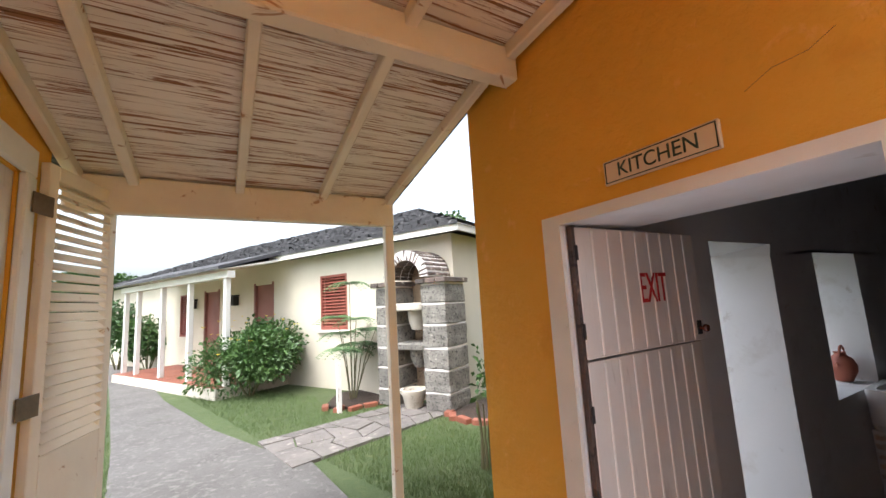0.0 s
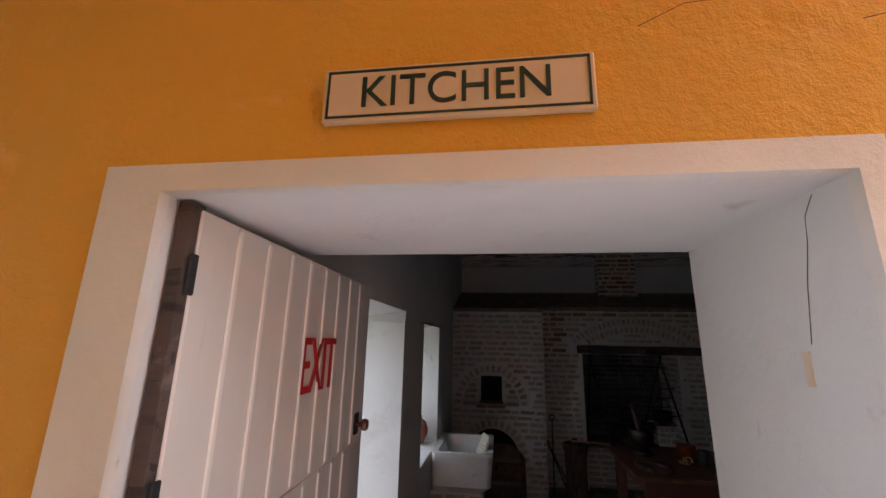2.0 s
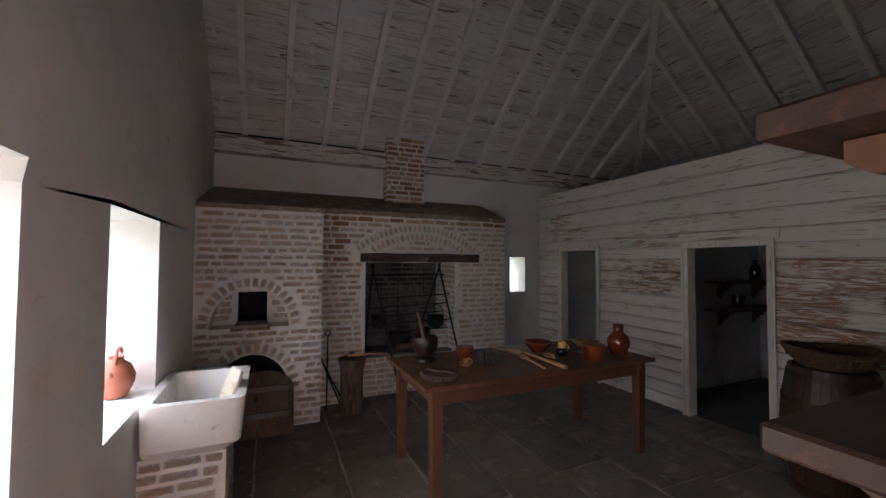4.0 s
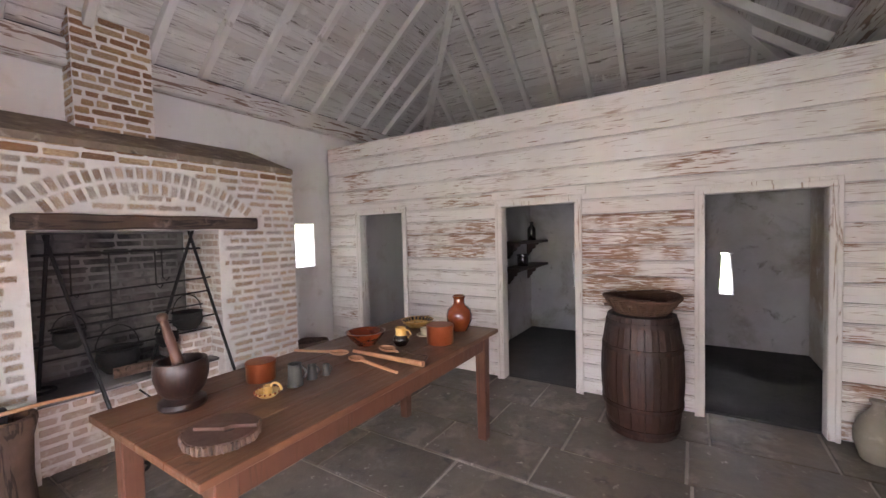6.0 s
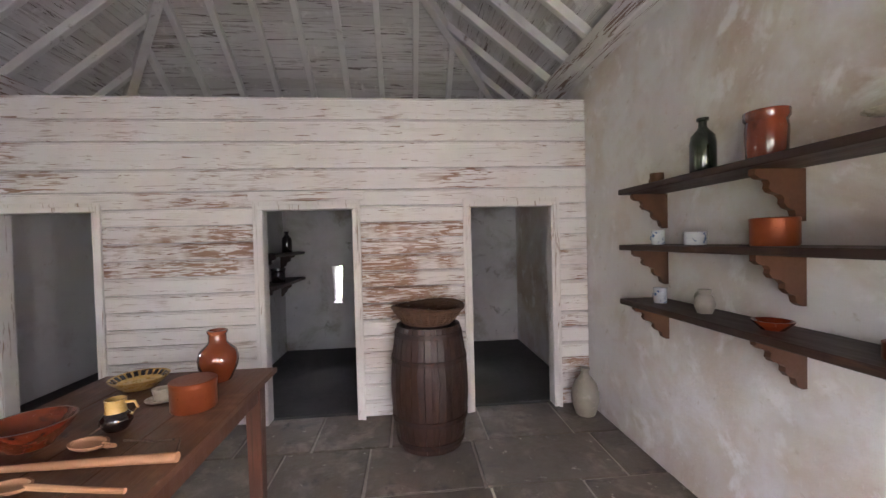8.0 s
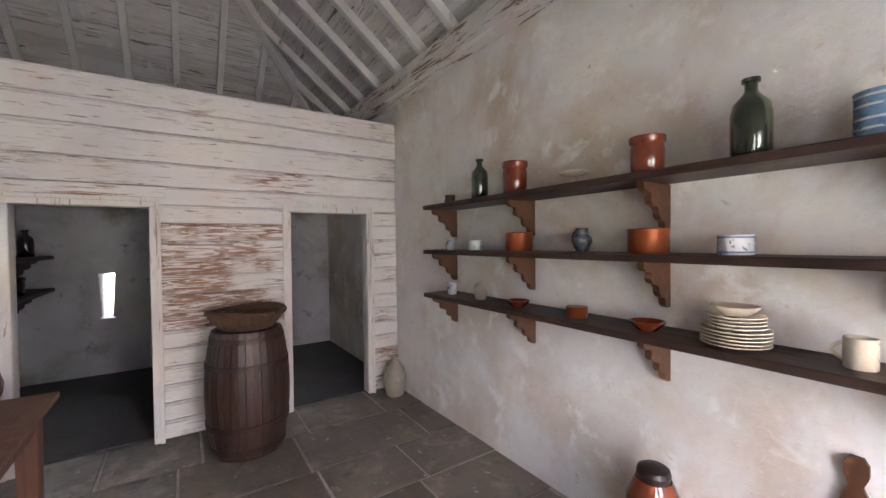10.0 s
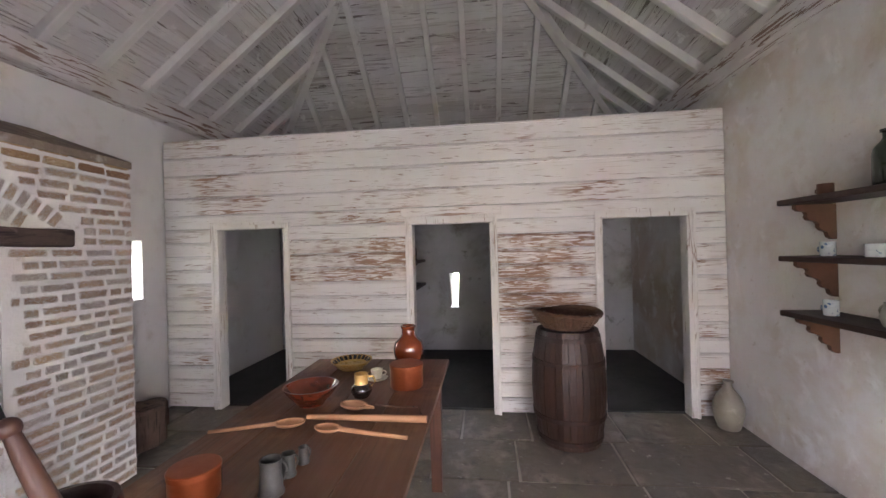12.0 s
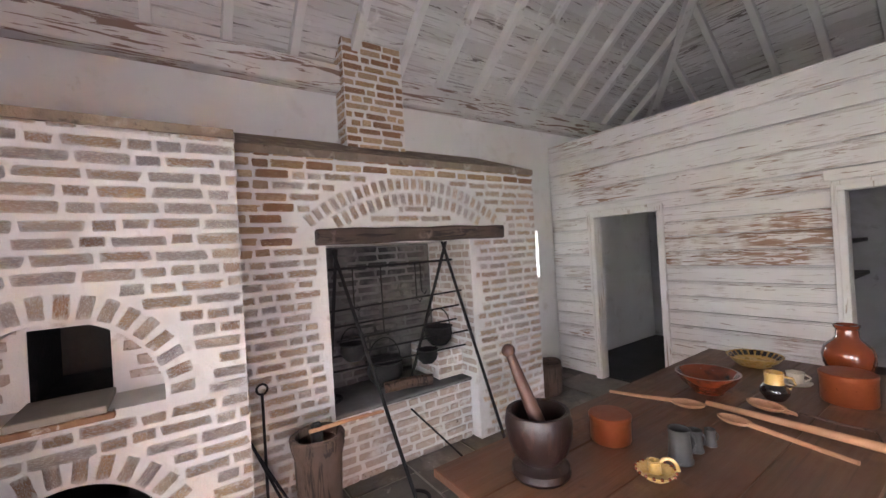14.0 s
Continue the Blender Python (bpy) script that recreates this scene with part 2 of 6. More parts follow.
def lime_smeared(name, source, lime, lo, hi):
    """The same brick with lime pointing smeared unevenly over its edges."""
    n = Nodes(name, source)
    old = n.b.inputs["Base Color"].links[0].from_socket
    sep = n.add("SeparateXYZ")
    n.link(n.add("TexCoord").outputs["Generated"], sep.inputs[0])
    ends = []
    for axis, lo_ in (("Y", 0.55), ("Z", 0.0)):
        a = n.add("Math")
        a.operation = "ABSOLUTE"
        n.link(n.step(sep.outputs[axis], 0.0, 1.0, -1.0, 1.0), a.inputs[0])
        ends.append(n.step(a.outputs[0], lo_, 1.0))
    mx = n.add("Math")
    mx.operation = "MAXIMUM"
    n.link(ends[0], mx.inputs[0])
    n.link(ends[1], mx.inputs[1])
    far = mx.outputs[0]
    ad = n.add("Math")
    n.link(far, ad.inputs[0])
    n.link(n.step(n.noise(n.coords((2.4, 2.4, 1.2), True), 2.2, 5.0, 0.65), 0.3, 0.7, -0.42, 0.42), ad.inputs[1])
    n.link(n.mix(n.step(ad.outputs[0], lo, hi), old, lime), n.b.inputs["Base Color"])
    return n.m


M["brick_edged"] = lime_smeared("limewashed_brick_with_smeared_edges", M["brick"], (0.75, 0.71, 0.67), 0.50, 0.95)
M["brick_bare_edged"] = lime_smeared("tan_brick_with_smeared_edges", M["brick_bare"], (0.66, 0.60, 0.53), 0.85, 1.2)
M["brick_soot"] = surf("sooty_limewashed_brick", (0.12, 0.105, 0.10), (0.22, 0.20, 0.19), 3.0, 0.95, [((0.035, 0.032, 0.031), 1.6, 0.48, 0.64)], 0.6, 40, vary=0.15)
M["soot"] = surf("sooty_mortar", (0.20, 0.185, 0.18), (0.09, 0.085, 0.08), 1.6, 0.95, [((0.04, 0.036, 0.034), 1.5, 0.50, 0.66)], 0.5, 30)
# soot taken almost to black: the darkness inside the oven is in this colour
M["soot_and_shade"] = surf("black_soot", (0.035, 0.030, 0.028), (0.022, 0.02, 0.019), 3.0, 0.95, [((0.07, 0.06, 0.055), 5.0, 0.6, 0.75)], 0.5, 30)
M["dusty_top"] = surf("dusty_brick_top", (0.30, 0.23, 0.17), (0.20, 0.155, 0.12), 6.0, 0.95, [((0.44, 0.38, 0.31), 9.0, 0.56, 0.70), ((0.12, 0.09, 0.07), 20.0, 0.60, 0.70)], 0.8, 30, depth=0.02)
M["lime"] = surf("lime_mortar", (0.76, 0.72, 0.69), (0.70, 0.66, 0.63), 6.0, 0.95, [((0.55, 0.48, 0.43), 9.0, 0.62, 0.74)], 0.6, 35, depth=0.02)
M["flag"] = surf("grey_flagstone", (0.155, 0.124, 0.098), (0.104, 0.085, 0.069), 2.2, 0.52,
                 [((0.235, 0.20, 0.165), 3.5, 0.53, 0.66), ((0.07, 0.06, 0.055), 5.0, 0.58, 0.70), ((0.42, 0.38, 0.33), 16.0, 0.64, 0.72)], 0.6, 14, vary=0.16, depth=0.015)
M["grout"] = surf("pale_floor_mortar", (0.46, 0.41, 0.35), (0.26, 0.225, 0.19), 3.0, 0.9, (), 0.4, 40)
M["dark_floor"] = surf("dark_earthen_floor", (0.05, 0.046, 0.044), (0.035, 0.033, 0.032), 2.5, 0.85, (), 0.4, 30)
M["terracotta"] = surf("glazed_terracotta", (0.185, 0.034, 0.012), (0.125, 0.023, 0.009), 5, 0.22, [((0.05, 0.012, 0.006), 9, 0.55, 0.72)], 0.10, 30, coat=0.8)
M["brown_jug"] = surf("glazed_red_brown_jug", (0.20, 0.042, 0.013), (0.15, 0.030, 0.010), 5, 0.2, [((0.085, 0.018, 0.008), 8, 0.58, 0.74)], 0.05, 30, coat=0.9)
M["matt_clay"] = surf("unglazed_red_clay", (0.36, 0.11, 0.065), (0.30, 0.085, 0.05), 6, 0.55, (), 0.15, 50)
M["copper"] = surf("copper", (0.33, 0.085, 0.030), (0.26, 0.062, 0.022), 7, 0.36, [((0.17, 0.045, 0.02), 5, 0.60, 0.75)], 0.06, 60, metal=0.55)
M["pewter"] = surf("dull_pewter", (0.075, 0.07, 0.066), (0.045, 0.043, 0.04), 9, 0.62, [((0.15, 0.135, 0.12), 14, 0.58, 0.70)], 0.25, 60, metal=0.4)
M["iron"] = surf("blackened_iron", (0.018, 0.015, 0.014), (0.012, 0.011, 0.010), 10, 0.85, [((0.05, 0.026, 0.016), 9, 0.60, 0.72)], 0.35, 60)
M["yellow_glaze"] = surf("yellow_slip_glaze", (0.58, 0.38, 0.13), (0.50, 0.30, 0.09), 8, 0.3, [((0.20, 0.09, 0.03), 16, 0.62, 0.68)], 0.06, 40, coat=0.6)
M["black_glaze"] = surf("black_glaze", (0.012, 0.009, 0.008), (0.02, 0.012, 0.009), 6, 0.15, (), 0.04, 30, coat=0.9)
M["green_glass"] = surf("dark_green_bottle_glass", (0.020, 0.030, 0.014), (0.014, 0.020, 0.010), 5, 0.18, (), 0.03, 20, coat=0.8)
M["blue_white"] = surf("blue_and_white_glaze", (0.62, 0.66, 0.68), (0.56, 0.60, 0.63), 6, 0.25, [((0.10, 0.17, 0.32), 26, 0.56, 0.60)], 0.04, 30, coat=0.6)
M["blue_band"] = surf("blue_glaze", (0.10, 0.20, 0.36), (0.16, 0.27, 0.42), 12, 0.3, (), 0.04, 30, coat=0.6)
M["dark_ware"] = surf("dark_blue_grey_stoneware", (0.045, 0.055, 0.07), (0.07, 0.08, 0.09), 14, 0.3, [((0.25, 0.28, 0.30), 22, 0.62, 0.66)], 0.05, 30, coat=0.5)
M["cream_ware"] = surf("cream_glazed_ware", (0.66, 0.58, 0.46), (0.60, 0.52, 0.40), 8, 0.3, [((0.30, 0.22, 0.14), 20, 0.66, 0.70)], 0.03, 30, coat=0.5)
M["stone_jug"] = surf("grey_stoneware_jug", (0.30, 0.27, 0.22), (0.24, 0.21, 0.17), 6, 0.6, [((0.40, 0.36, 0.30), 10, 0.6, 0.7)], 0.2, 40)
M["wicker"] = surf("brown_wicker", (0.10, 0.052, 0.030), (0.07, 0.036, 0.021), 20, 0.75, (), 0.3, 80, vary=0.2)
M["enamel"] = surf("white_glazed_sink", (0.72, 0.71, 0.69), (0.66, 0.64, 0.61), 4, 0.25, [((0.45, 0.40, 0.34), 9, 0.64, 0.74)], 0.06, 30, coat=0.5)
M["door_paint"] = surf("white_painted_door_boards", (0.66, 0.61, 0.56), (0.62, 0.57, 0.52), 3, 0.5, [((0.50, 0.44, 0.39), 1, 0.60, 0.75, (20, 20, 2))], 0.15, 1, (30, 30, 4))
M["bead"] = surf("pale_bead_moulding", (0.80, 0.76, 0.70), (0.76, 0.72, 0.66), 6, 0.5, (), 0.1, 40)
M["red"] = surf("red_paint", (0.42, 0.012, 0.012), (0.36, 0.010, 0.010), 8, 0.5, (), 0.08, 40)
M["sign_face"] = surf("cream_sign_board", (0.70, 0.56, 0.40), (0.66, 0.52, 0.37), 5, 0.45, (), 0.05, 40)
M["sign_ink"] = surf("dark_green_sign_paint", (0.012, 0.035, 0.03), (0.015, 0.03, 0.028), 8, 0.5, (), 0.05, 40)
M["shutter"] = surf("brick_red_painted_louvre", (0.27, 0.075, 0.05), (0.22, 0.06, 0.04), 3, 0.6, (), 0.15, 40)
M["shutter_door"] = surf("dusty_red_brown_door_paint", (0.25, 0.105, 0.085), (0.21, 0.085, 0.07), 2, 0.6, (), 0.15, 40)
M["shingle"] = surf("weathered_wood_shingle", (0.075, 0.072, 0.078), (0.045, 0.043, 0.047), 3, 0.8, [((0.16, 0.155, 0.16), 1, 0.56, 0.68, (8, 20, 8))], 0.4, 40)
M["shingle_piece"] = surf("split_wood_shingle", (0.024, 0.023, 0.026), (0.042, 0.040, 0.043), 3, 0.8, [((0.26, 0.25, 0.25), 1, 0.60, 0.70, (8, 20, 8))], 0.4, 40, island=(0.085, 0.082, 0.086))
M["coral"] = surf("grey_coral_stone", (0.27, 0.25, 0.22), (0.17, 0.155, 0.14), 5, 0.95, [((0.07, 0.065, 0.06), 26, 0.54, 0.62), ((0.40, 0.37, 0.32), 12, 0.62, 0.7)], 1.0, 30, vary=0.18, depth=0.03)
M["coral_in"] = surf("warm_coral_rubble", (0.36, 0.26, 0.17), (0.25, 0.17, 0.11), 5, 0.95, [((0.14, 0.09, 0.06), 14, 0.56, 0.66)], 0.9, 24, depth=0.03)
M["arch_brick"] = surf("lichened_arch_brick", (0.15, 0.11, 0.09), (0.08, 0.065, 0.06), 6, 0.95, [((0.44, 0.38, 0.33), 10, 0.58, 0.68), ((0.05, 0.045, 0.04), 8, 0.58, 0.68)], 0.8, 40, vary=0.2)
M["pale_stone"] = surf("pale_drip_stone", (0.55, 0.50, 0.43), (0.46, 0.41, 0.34), 5, 0.9, [((0.28, 0.24, 0.19), 8, 0.6, 0.72)], 0.6, 30)
M["grass"] = surf("lawn", (0.075, 0.108, 0.036), (0.10, 0.128, 0.05), 1.6, 0.95, [((0.14, 0.155, 0.06), 5, 0.56, 0.74), ((0.05, 0.09, 0.018), 18, 0.58, 0.7)], 0.9, 90, depth=0.03)
M["blade"] = surf("grass_blades", (0.082, 0.128, 0.034), (0.112, 0.152, 0.052), 1.2, 0.7, [((0.17, 0.19, 0.075), 4, 0.6, 0.75)], 0.0, 30)
M["path"] = surf("pale_concrete_path", (0.125, 0.115, 0.108), (0.095, 0.087, 0.08), 1.4, 0.9, [((0.18, 0.165, 0.155), 16, 0.52, 0.68), ((0.06, 0.056, 0.05), 24, 0.60, 0.72), ((0.07, 0.075, 0.045), 3.0, 0.62, 0.8)], 0.5, 40, depth=0.02)
# hardly seen floor, made pale to throw light up onto boards and ochre wall
M["passage_floor"] = surf("pale_dry_concrete", (0.42, 0.39, 0.36), (0.34, 0.31, 0.29), 1.8, 0.9, [((0.24, 0.22, 0.20), 14, 0.60, 0.74)], 0.4, 40)
M["paving"] = surf("worn_stone_paving", (0.17, 0.15, 0.135), (0.12, 0.105, 0.097), 3, 0.85, [((0.27, 0.24, 0.215), 7, 0.56, 0.68)], 0.5, 25, vary=0.15)
M["earth"] = surf("dark_garden_soil", (0.055, 0.036, 0.026), (0.038, 0.026, 0.019), 5, 0.95, [((0.12, 0.085, 0.06), 22, 0.60, 0.7)], 1.0, 40, depth=0.04)
M["tile_floor"] = surf("red_porch_tiles", (0.26, 0.085, 0.05), (0.20, 0.065, 0.04), 4, 0.6, (), 0.2, 40)
M["leaf"] = surf("bush_leaf", (0.036, 0.088, 0.015), (0.06, 0.115, 0.022), 2.0, 0.5, [((0.035, 0.075, 0.014), 6, 0.56, 0.7)], 0.0, 30)
M["leaf_dark"] = surf("dark_leaf", (0.035, 0.080, 0.018), (0.055, 0.105, 0.025), 2.0, 0.5, (), 0.0, 30)
M["leaf_soft"] = surf("feathery_leaf", (0.11, 0.20, 0.075), (0.16, 0.25, 0.11), 3.0, 0.6, (), 0.0, 30)
M["flower"] = surf("yellow_flower", (0.70, 0.52, 0.03), (0.62, 0.44, 0.02), 5, 0.6, (), 0.0, 30)
M["stem"] = surf("green_brown_stem", (0.10, 0.095, 0.04), (0.13, 0.10, 0.055), 5, 0.8, (), 0.2, 50)
M["bark"] = surf("grey_bark", (0.13, 0.10, 0.08), (0.09, 0.07, 0.055), 5, 0.9, (), 0.5, 30)
M["brass"] = surf("aged_brass_hinge", (0.17, 0.12, 0.075), (0.11, 0.08, 0.055), 12, 0.45, (), 0.1, 60, metal=0.6)
M["knob_red"] = surf("polished_red_brown_knob", (0.16, 0.045, 0.022), (0.12, 0.032, 0.016), 6, 0.25, (), 0.05, 40, coat=0.6)
M["card"] = surf("grey_brown_cardboard", (0.33, 0.29, 0.25), (0.28, 0.24, 0.20), 4, 0.8, (), 0.15, 40)

# ---- mesh helpers ----


def part(name, bm, mat, parent=None, label="", smooth=False, at=None):
    me = bpy.data.meshes.new(name)
    bmesh.ops.recalc_face_normals(bm, faces=bm.faces)
    bm.to_mesh(me)
    bm.free()
    for m in (mat if isinstance(mat, (list, tuple)) else [mat]):
        me.materials.append(m)
    if smooth:
        for p in me.polygons:
            p.use_smooth = True
        me.set_sharp_from_angle(angle=radians(38))
    ob = new(name, me)
    if parent:
        ob.parent = parent
    if at:
        ob.location = at
    if label:
        ob["label"] = label
    return ob


def thing(name, x, y, z, label, category, group="", rz=0.0):
    ob = new(name)
    ob.matrix_basis = pose(x, y, z, 0, 0, rz)
    ob.empty_display_size = 0.1
    return tagged(ob, label, category, group)


def bx(bm, x0, y0, z0, x1, y1, z1, bevel=0.0, m=None):
    vs = bmesh.ops.create_cube(bm, size=1)["verts"]
    for v in vs:
        v.co = Vector(((x0 + x1) / 2 + v.co.x * (x1 - x0), (y0 + y1) / 2 + v.co.y * (y1 - y0), (z0 + z1) / 2 + v.co.z * (z1 - z0)))
    if bevel:
        es = list({e for v in vs for e in v.link_edges})
        r = bmesh.ops.bevel(bm, geom=es, offset=bevel, segments=1, affect="EDGES")
        vs = list({v for f in r["faces"] for v in f.verts} | {v for v in vs if v.is_valid})
    if m:
        bmesh.ops.transform(bm, matrix=m, verts=vs)
    return vs


def box(*a, bevel=0.0):
    bm = bmesh.new()
    bx(bm, *a, bevel=bevel)
    return bm


def rough(bm, amp, scale, seed=0.0):
    for v in bm.verts:
        v.co += Vector((noise.noise(v.co * scale + Vector((seed, 0, 0))), noise.noise(v.co * scale + Vector((0, seed + 7, 0))),
                        noise.noise(v.co * scale + Vector((0, 3, seed + 11))))) * amp
    return bm


def lathe(profile, seg=28, bm=None, at=(0, 0, 0), closed=False):
    bm = bm or bmesh.new()
    rings = []
    for r, z in profile:
        if r < 1e-5:
            rings.append([bm.verts.new((at[0], at[1], at[2] + z))])
        else:
            rings.append([bm.verts.new((at[0] + r * math.cos(2 * math.pi * i / seg), at[1] + r * math.sin(2 * math.pi * i / seg), at[2] + z)) for i in range(seg)])
    for a, b in zip(rings, rings[1:]):
        for i in range(seg):
            j = (i + 1) % seg
            if len(a) == 1 and len(b) == 1:
                continue
            if len(a) == 1:
                bm.faces.new((a[0], b[j], b[i]))
            elif len(b) == 1:
                bm.faces.new((a[i], a[j], b[0]))
            else:
                bm.faces.new((a[i], a[j], b[j], b[i]))
    return bm


def tube(points, r, seg=8, bm=None, r2=None):
    bm = bm or bmesh.new()
    pts = [Vector(p) for p in points]
    rings = []
    up = Vector((0, 0, 1))
    for i, p in enumerate(pts):
        d = (pts[min(i + 1, len(pts) - 1)] - pts[max(i - 1, 0)]).normalized()
        s = d.cross(up if abs(d.z) < 0.95 else Vector((1, 0, 0))).normalized()
        u = s.cross(d)
        rr = r + ((r2 if r2 is not None else r) - r) * i / max(1, len(pts) - 1)
        rings.append([bm.verts.new(p + (s * math.cos(2 * math.pi * k / seg) + u * math.sin(2 * math.pi * k / seg)) * rr) for k in range(seg)])
    for a, b in zip(rings, rings[1:]):
        for k in range(seg):
            bm.faces.new((a[k], a[(k + 1) % seg], b[(k + 1) % seg], b[k]))
    for ring in (rings[0][::-1], rings[-1]):
        bm.faces.new(ring)
    return bm


def prism(poly, axis, a, b, bm=None):
    """A polygon of two coordinates, pushed along axis from a to b."""
    bm = bm or bmesh.new()

    def at(p, w):
        return {"x": (w, p[0], p[1]), "y": (p[0], w, p[1]), "z": (p[0], p[1], w)}[axis]
    lo = [bm.verts.new(at(p, a)) for p in poly]
    hi = [bm.verts.new(at(p, b)) for p in poly]
    bm.faces.new(lo)
    bm.faces.new(hi[::-1])
    for i in range(len(poly)):
        j = (i + 1) % len(poly)
        bm.faces.new((lo[i], lo[j], hi[j], hi[i]))
    return bm


def wall_mesh(axis, p0, p1, a0, a1, z0, z1, holes, splay=None, bm=None):
    """A wall between two planes of an axis, with rectangular holes (a, b, za, zb) through it. splay moves the p0 side of a hole: {index: (da, db, dza, dzb)}."""
    bm = bm or bmesh.new()
    As = sorted({a0, a1, *[h[0] for h in holes], *[h[1] for h in holes]})
    Zs = sorted({z0, z1, *[h[2] for h in holes], *[h[3] for h in holes]})
    hole = lambda a, z: any(h[0] < a < h[1] and h[2] < z < h[3] for h in holes)
    solid = {(i, k): not hole((As[i] + As[i + 1]) / 2, (Zs[k] + Zs[k + 1]) / 2) for i in range(len(As) - 1) for k in range(len(Zs) - 1)}
    cache = {}

    def v(side, i, k):
        if (side, i, k) not in cache:
            a, z = As[i], Zs[k]
            if side == 0 and splay:
                for idx, s in splay.items():
                    h = holes[idx]
                    if z in (h[2], h[3]) and a in (h[0], h[1]):
                        a += s[0] if a == h[0] else s[1]
                        z += s[2] if z == h[2] else s[3]
            p = (p0, p1)[side]
            cache[side, i, k] = bm.verts.new((p, a, z) if axis == "x" else (a, p, z))
        return cache[side, i, k]
    for (i, k), s in solid.items():
        if not s:
            continue
        for side in (0, 1):
            bm.faces.new([v(side, i, k), v(side, i + 1, k), v(side, i + 1, k + 1), v(side, i, k + 1)])
        for (di, dk, c) in ((-1, 0, ((i, k), (i, k + 1))), (1, 0, ((i + 1, k), (i + 1, k + 1))), (0, -1, ((i, k), (i + 1, k))), (0, 1, ((i, k + 1), (i + 1, k + 1)))):
            if not solid.get((i + di, k + dk), False):
                bm.faces.new([v(0, *c[0]), v(0, *c[1]), v(1, *c[1]), v(1, *c[0])])
    bmesh.ops.recalc_face_normals(bm, faces=bm.faces)
    return bm


def structure(name, bm, mat, label, category="wall", smooth=False):
    return tagged(part(name, bm, mat, smooth=smooth), label, category, kind="structure")


CRACKS = [
    [(0.50, -4.21, 2.225), (0.50, -4.15, 2.255), (0.50, -4.08, 2.258), (0.50, -4.03, 2.285)],
    [(0.50, -3.95, 2.21), (0.50, -3.90, 2.22), (0.50, -3.86, 2.25), (0.50, -3.83, 2.245)],
    [(0.43, -3.994, 2.008), (0.41, -3.992, 1.985), (0.405, -3.9915, 1.95), (0.39, -3.990, 1.90), (0.375, -3.9885, 1.82)],
]

# ---- the kitchen's shell ----
W, S, OX, NB = -5.65, -4.98, 0.50, 2.4       # west face, south face, outer east face, back wall
EAVE, RISE, HALF = 3.25, 2.23, 2.825

bm = wall_mesh("x", 0.0, OX, -5.45, 4.0, -0.1, 3.4, [(-4.865, -4.0, -0.05, 2.01)], {0: (-0.09, 0.05, 0, 0.02)})
bmesh.ops.recalc_face_normals(bm, faces=bm.faces)
for f in bm.faces:
    c = f.calc_center_median()
    f.material_index = 1 if f.normal.x > 0.9 or f.normal.y < -0.9 and c.y < -5 else 2 if 0.1 < c.x < 0.45 and -5 < c.y < -3.9 and c.z < 2.3 else 0
structure("wall_east", bm, [M["plaster"], M["orange"], M["plaster_clean"]], "thick plastered wall, ochre orange outside and stained white inside", "wall")
bm = wall_mesh("y", S, S - 0.43, W - 0.5, 0.0, -0.1, 3.3, [(-1.53, -0.79, -0.05, 1.95), (-3.05, -2.24, 0.90, 1.92)], {0: (-0.03, 0.0, 0, 0.05), 1: (-0.04, 0.02, -0.02, 0.05)})
for f in bm.faces:
    f.material_index = 1 if f.normal.y < -0.9 and f.calc_center_median().y < S - 0.3 else 0
structure("wall_south", bm, [M["plaster_clean"], M["orange"]], "white plastered wall with a doorway and a deep window", "wall")
structure("wall_gable", prism([(W - 0.5, 3.3), (OX, 3.3), (OX, 3.35), (-HALF, EAVE + RISE + 0.1), (W - 0.5, 3.3 - 0.02)], "y", S - 0.43, S), M["plaster_clean"], "white plastered gable above the south wall", "wall")
structure("wall_west", wall_mesh("x", W, W - 0.5, S, 4.0, -0.1, 3.06, [(-0.56, -0.29, 1.22, 1.77)], {0: (-0.02, 0.02, -0.02, 0.02)}), M["plaster_clean"], "white plastered wall with a small deep window", "wall")
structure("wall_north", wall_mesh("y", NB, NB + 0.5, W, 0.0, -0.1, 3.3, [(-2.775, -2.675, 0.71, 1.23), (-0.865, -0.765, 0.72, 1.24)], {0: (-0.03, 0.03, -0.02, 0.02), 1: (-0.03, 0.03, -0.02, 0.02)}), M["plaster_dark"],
          "brown-stained grey plaster wall with two slit windows", "wall")
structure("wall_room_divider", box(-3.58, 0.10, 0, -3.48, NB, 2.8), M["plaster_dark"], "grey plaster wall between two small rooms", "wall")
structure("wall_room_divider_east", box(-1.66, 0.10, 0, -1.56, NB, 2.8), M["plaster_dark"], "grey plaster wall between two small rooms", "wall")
structure("floor_back_rooms", box(W, 0.10, -0.1, 0, NB, 0.012), M["dark_floor"], "near-black floor of the small back rooms", "floor")
structure("floor_bed", box(W, S, -0.1, OX, 0.10, -0.012), M["grout"], "pale mortar bed under the flagstones", "floor")
structure("door_surround", wall_mesh("x", OX - 0.01, OX + 0.008, -4.957, -3.968, 0.1, 2.05, [(-4.865, -4.0, 0.1, 2.01)]), M["trim"], "white painted band round the kitchen doorway", "door trim")
structure("door_sill", box(-0.02, -4.95, -0.06, OX + 0.09, -3.96, 0.165, bevel=0.012), M["path"], "worn stone threshold of the kitchen doorway", "threshold")
# small lamps outside the slits stand in for the bright sky seen through them

# roof: gable to the south, hip to the north
ridge_y0, ridge_y1 = S, NB - HALF


def roof_z(x):
    return EAVE + RISE * (1 - abs(x + HALF) / HALF)


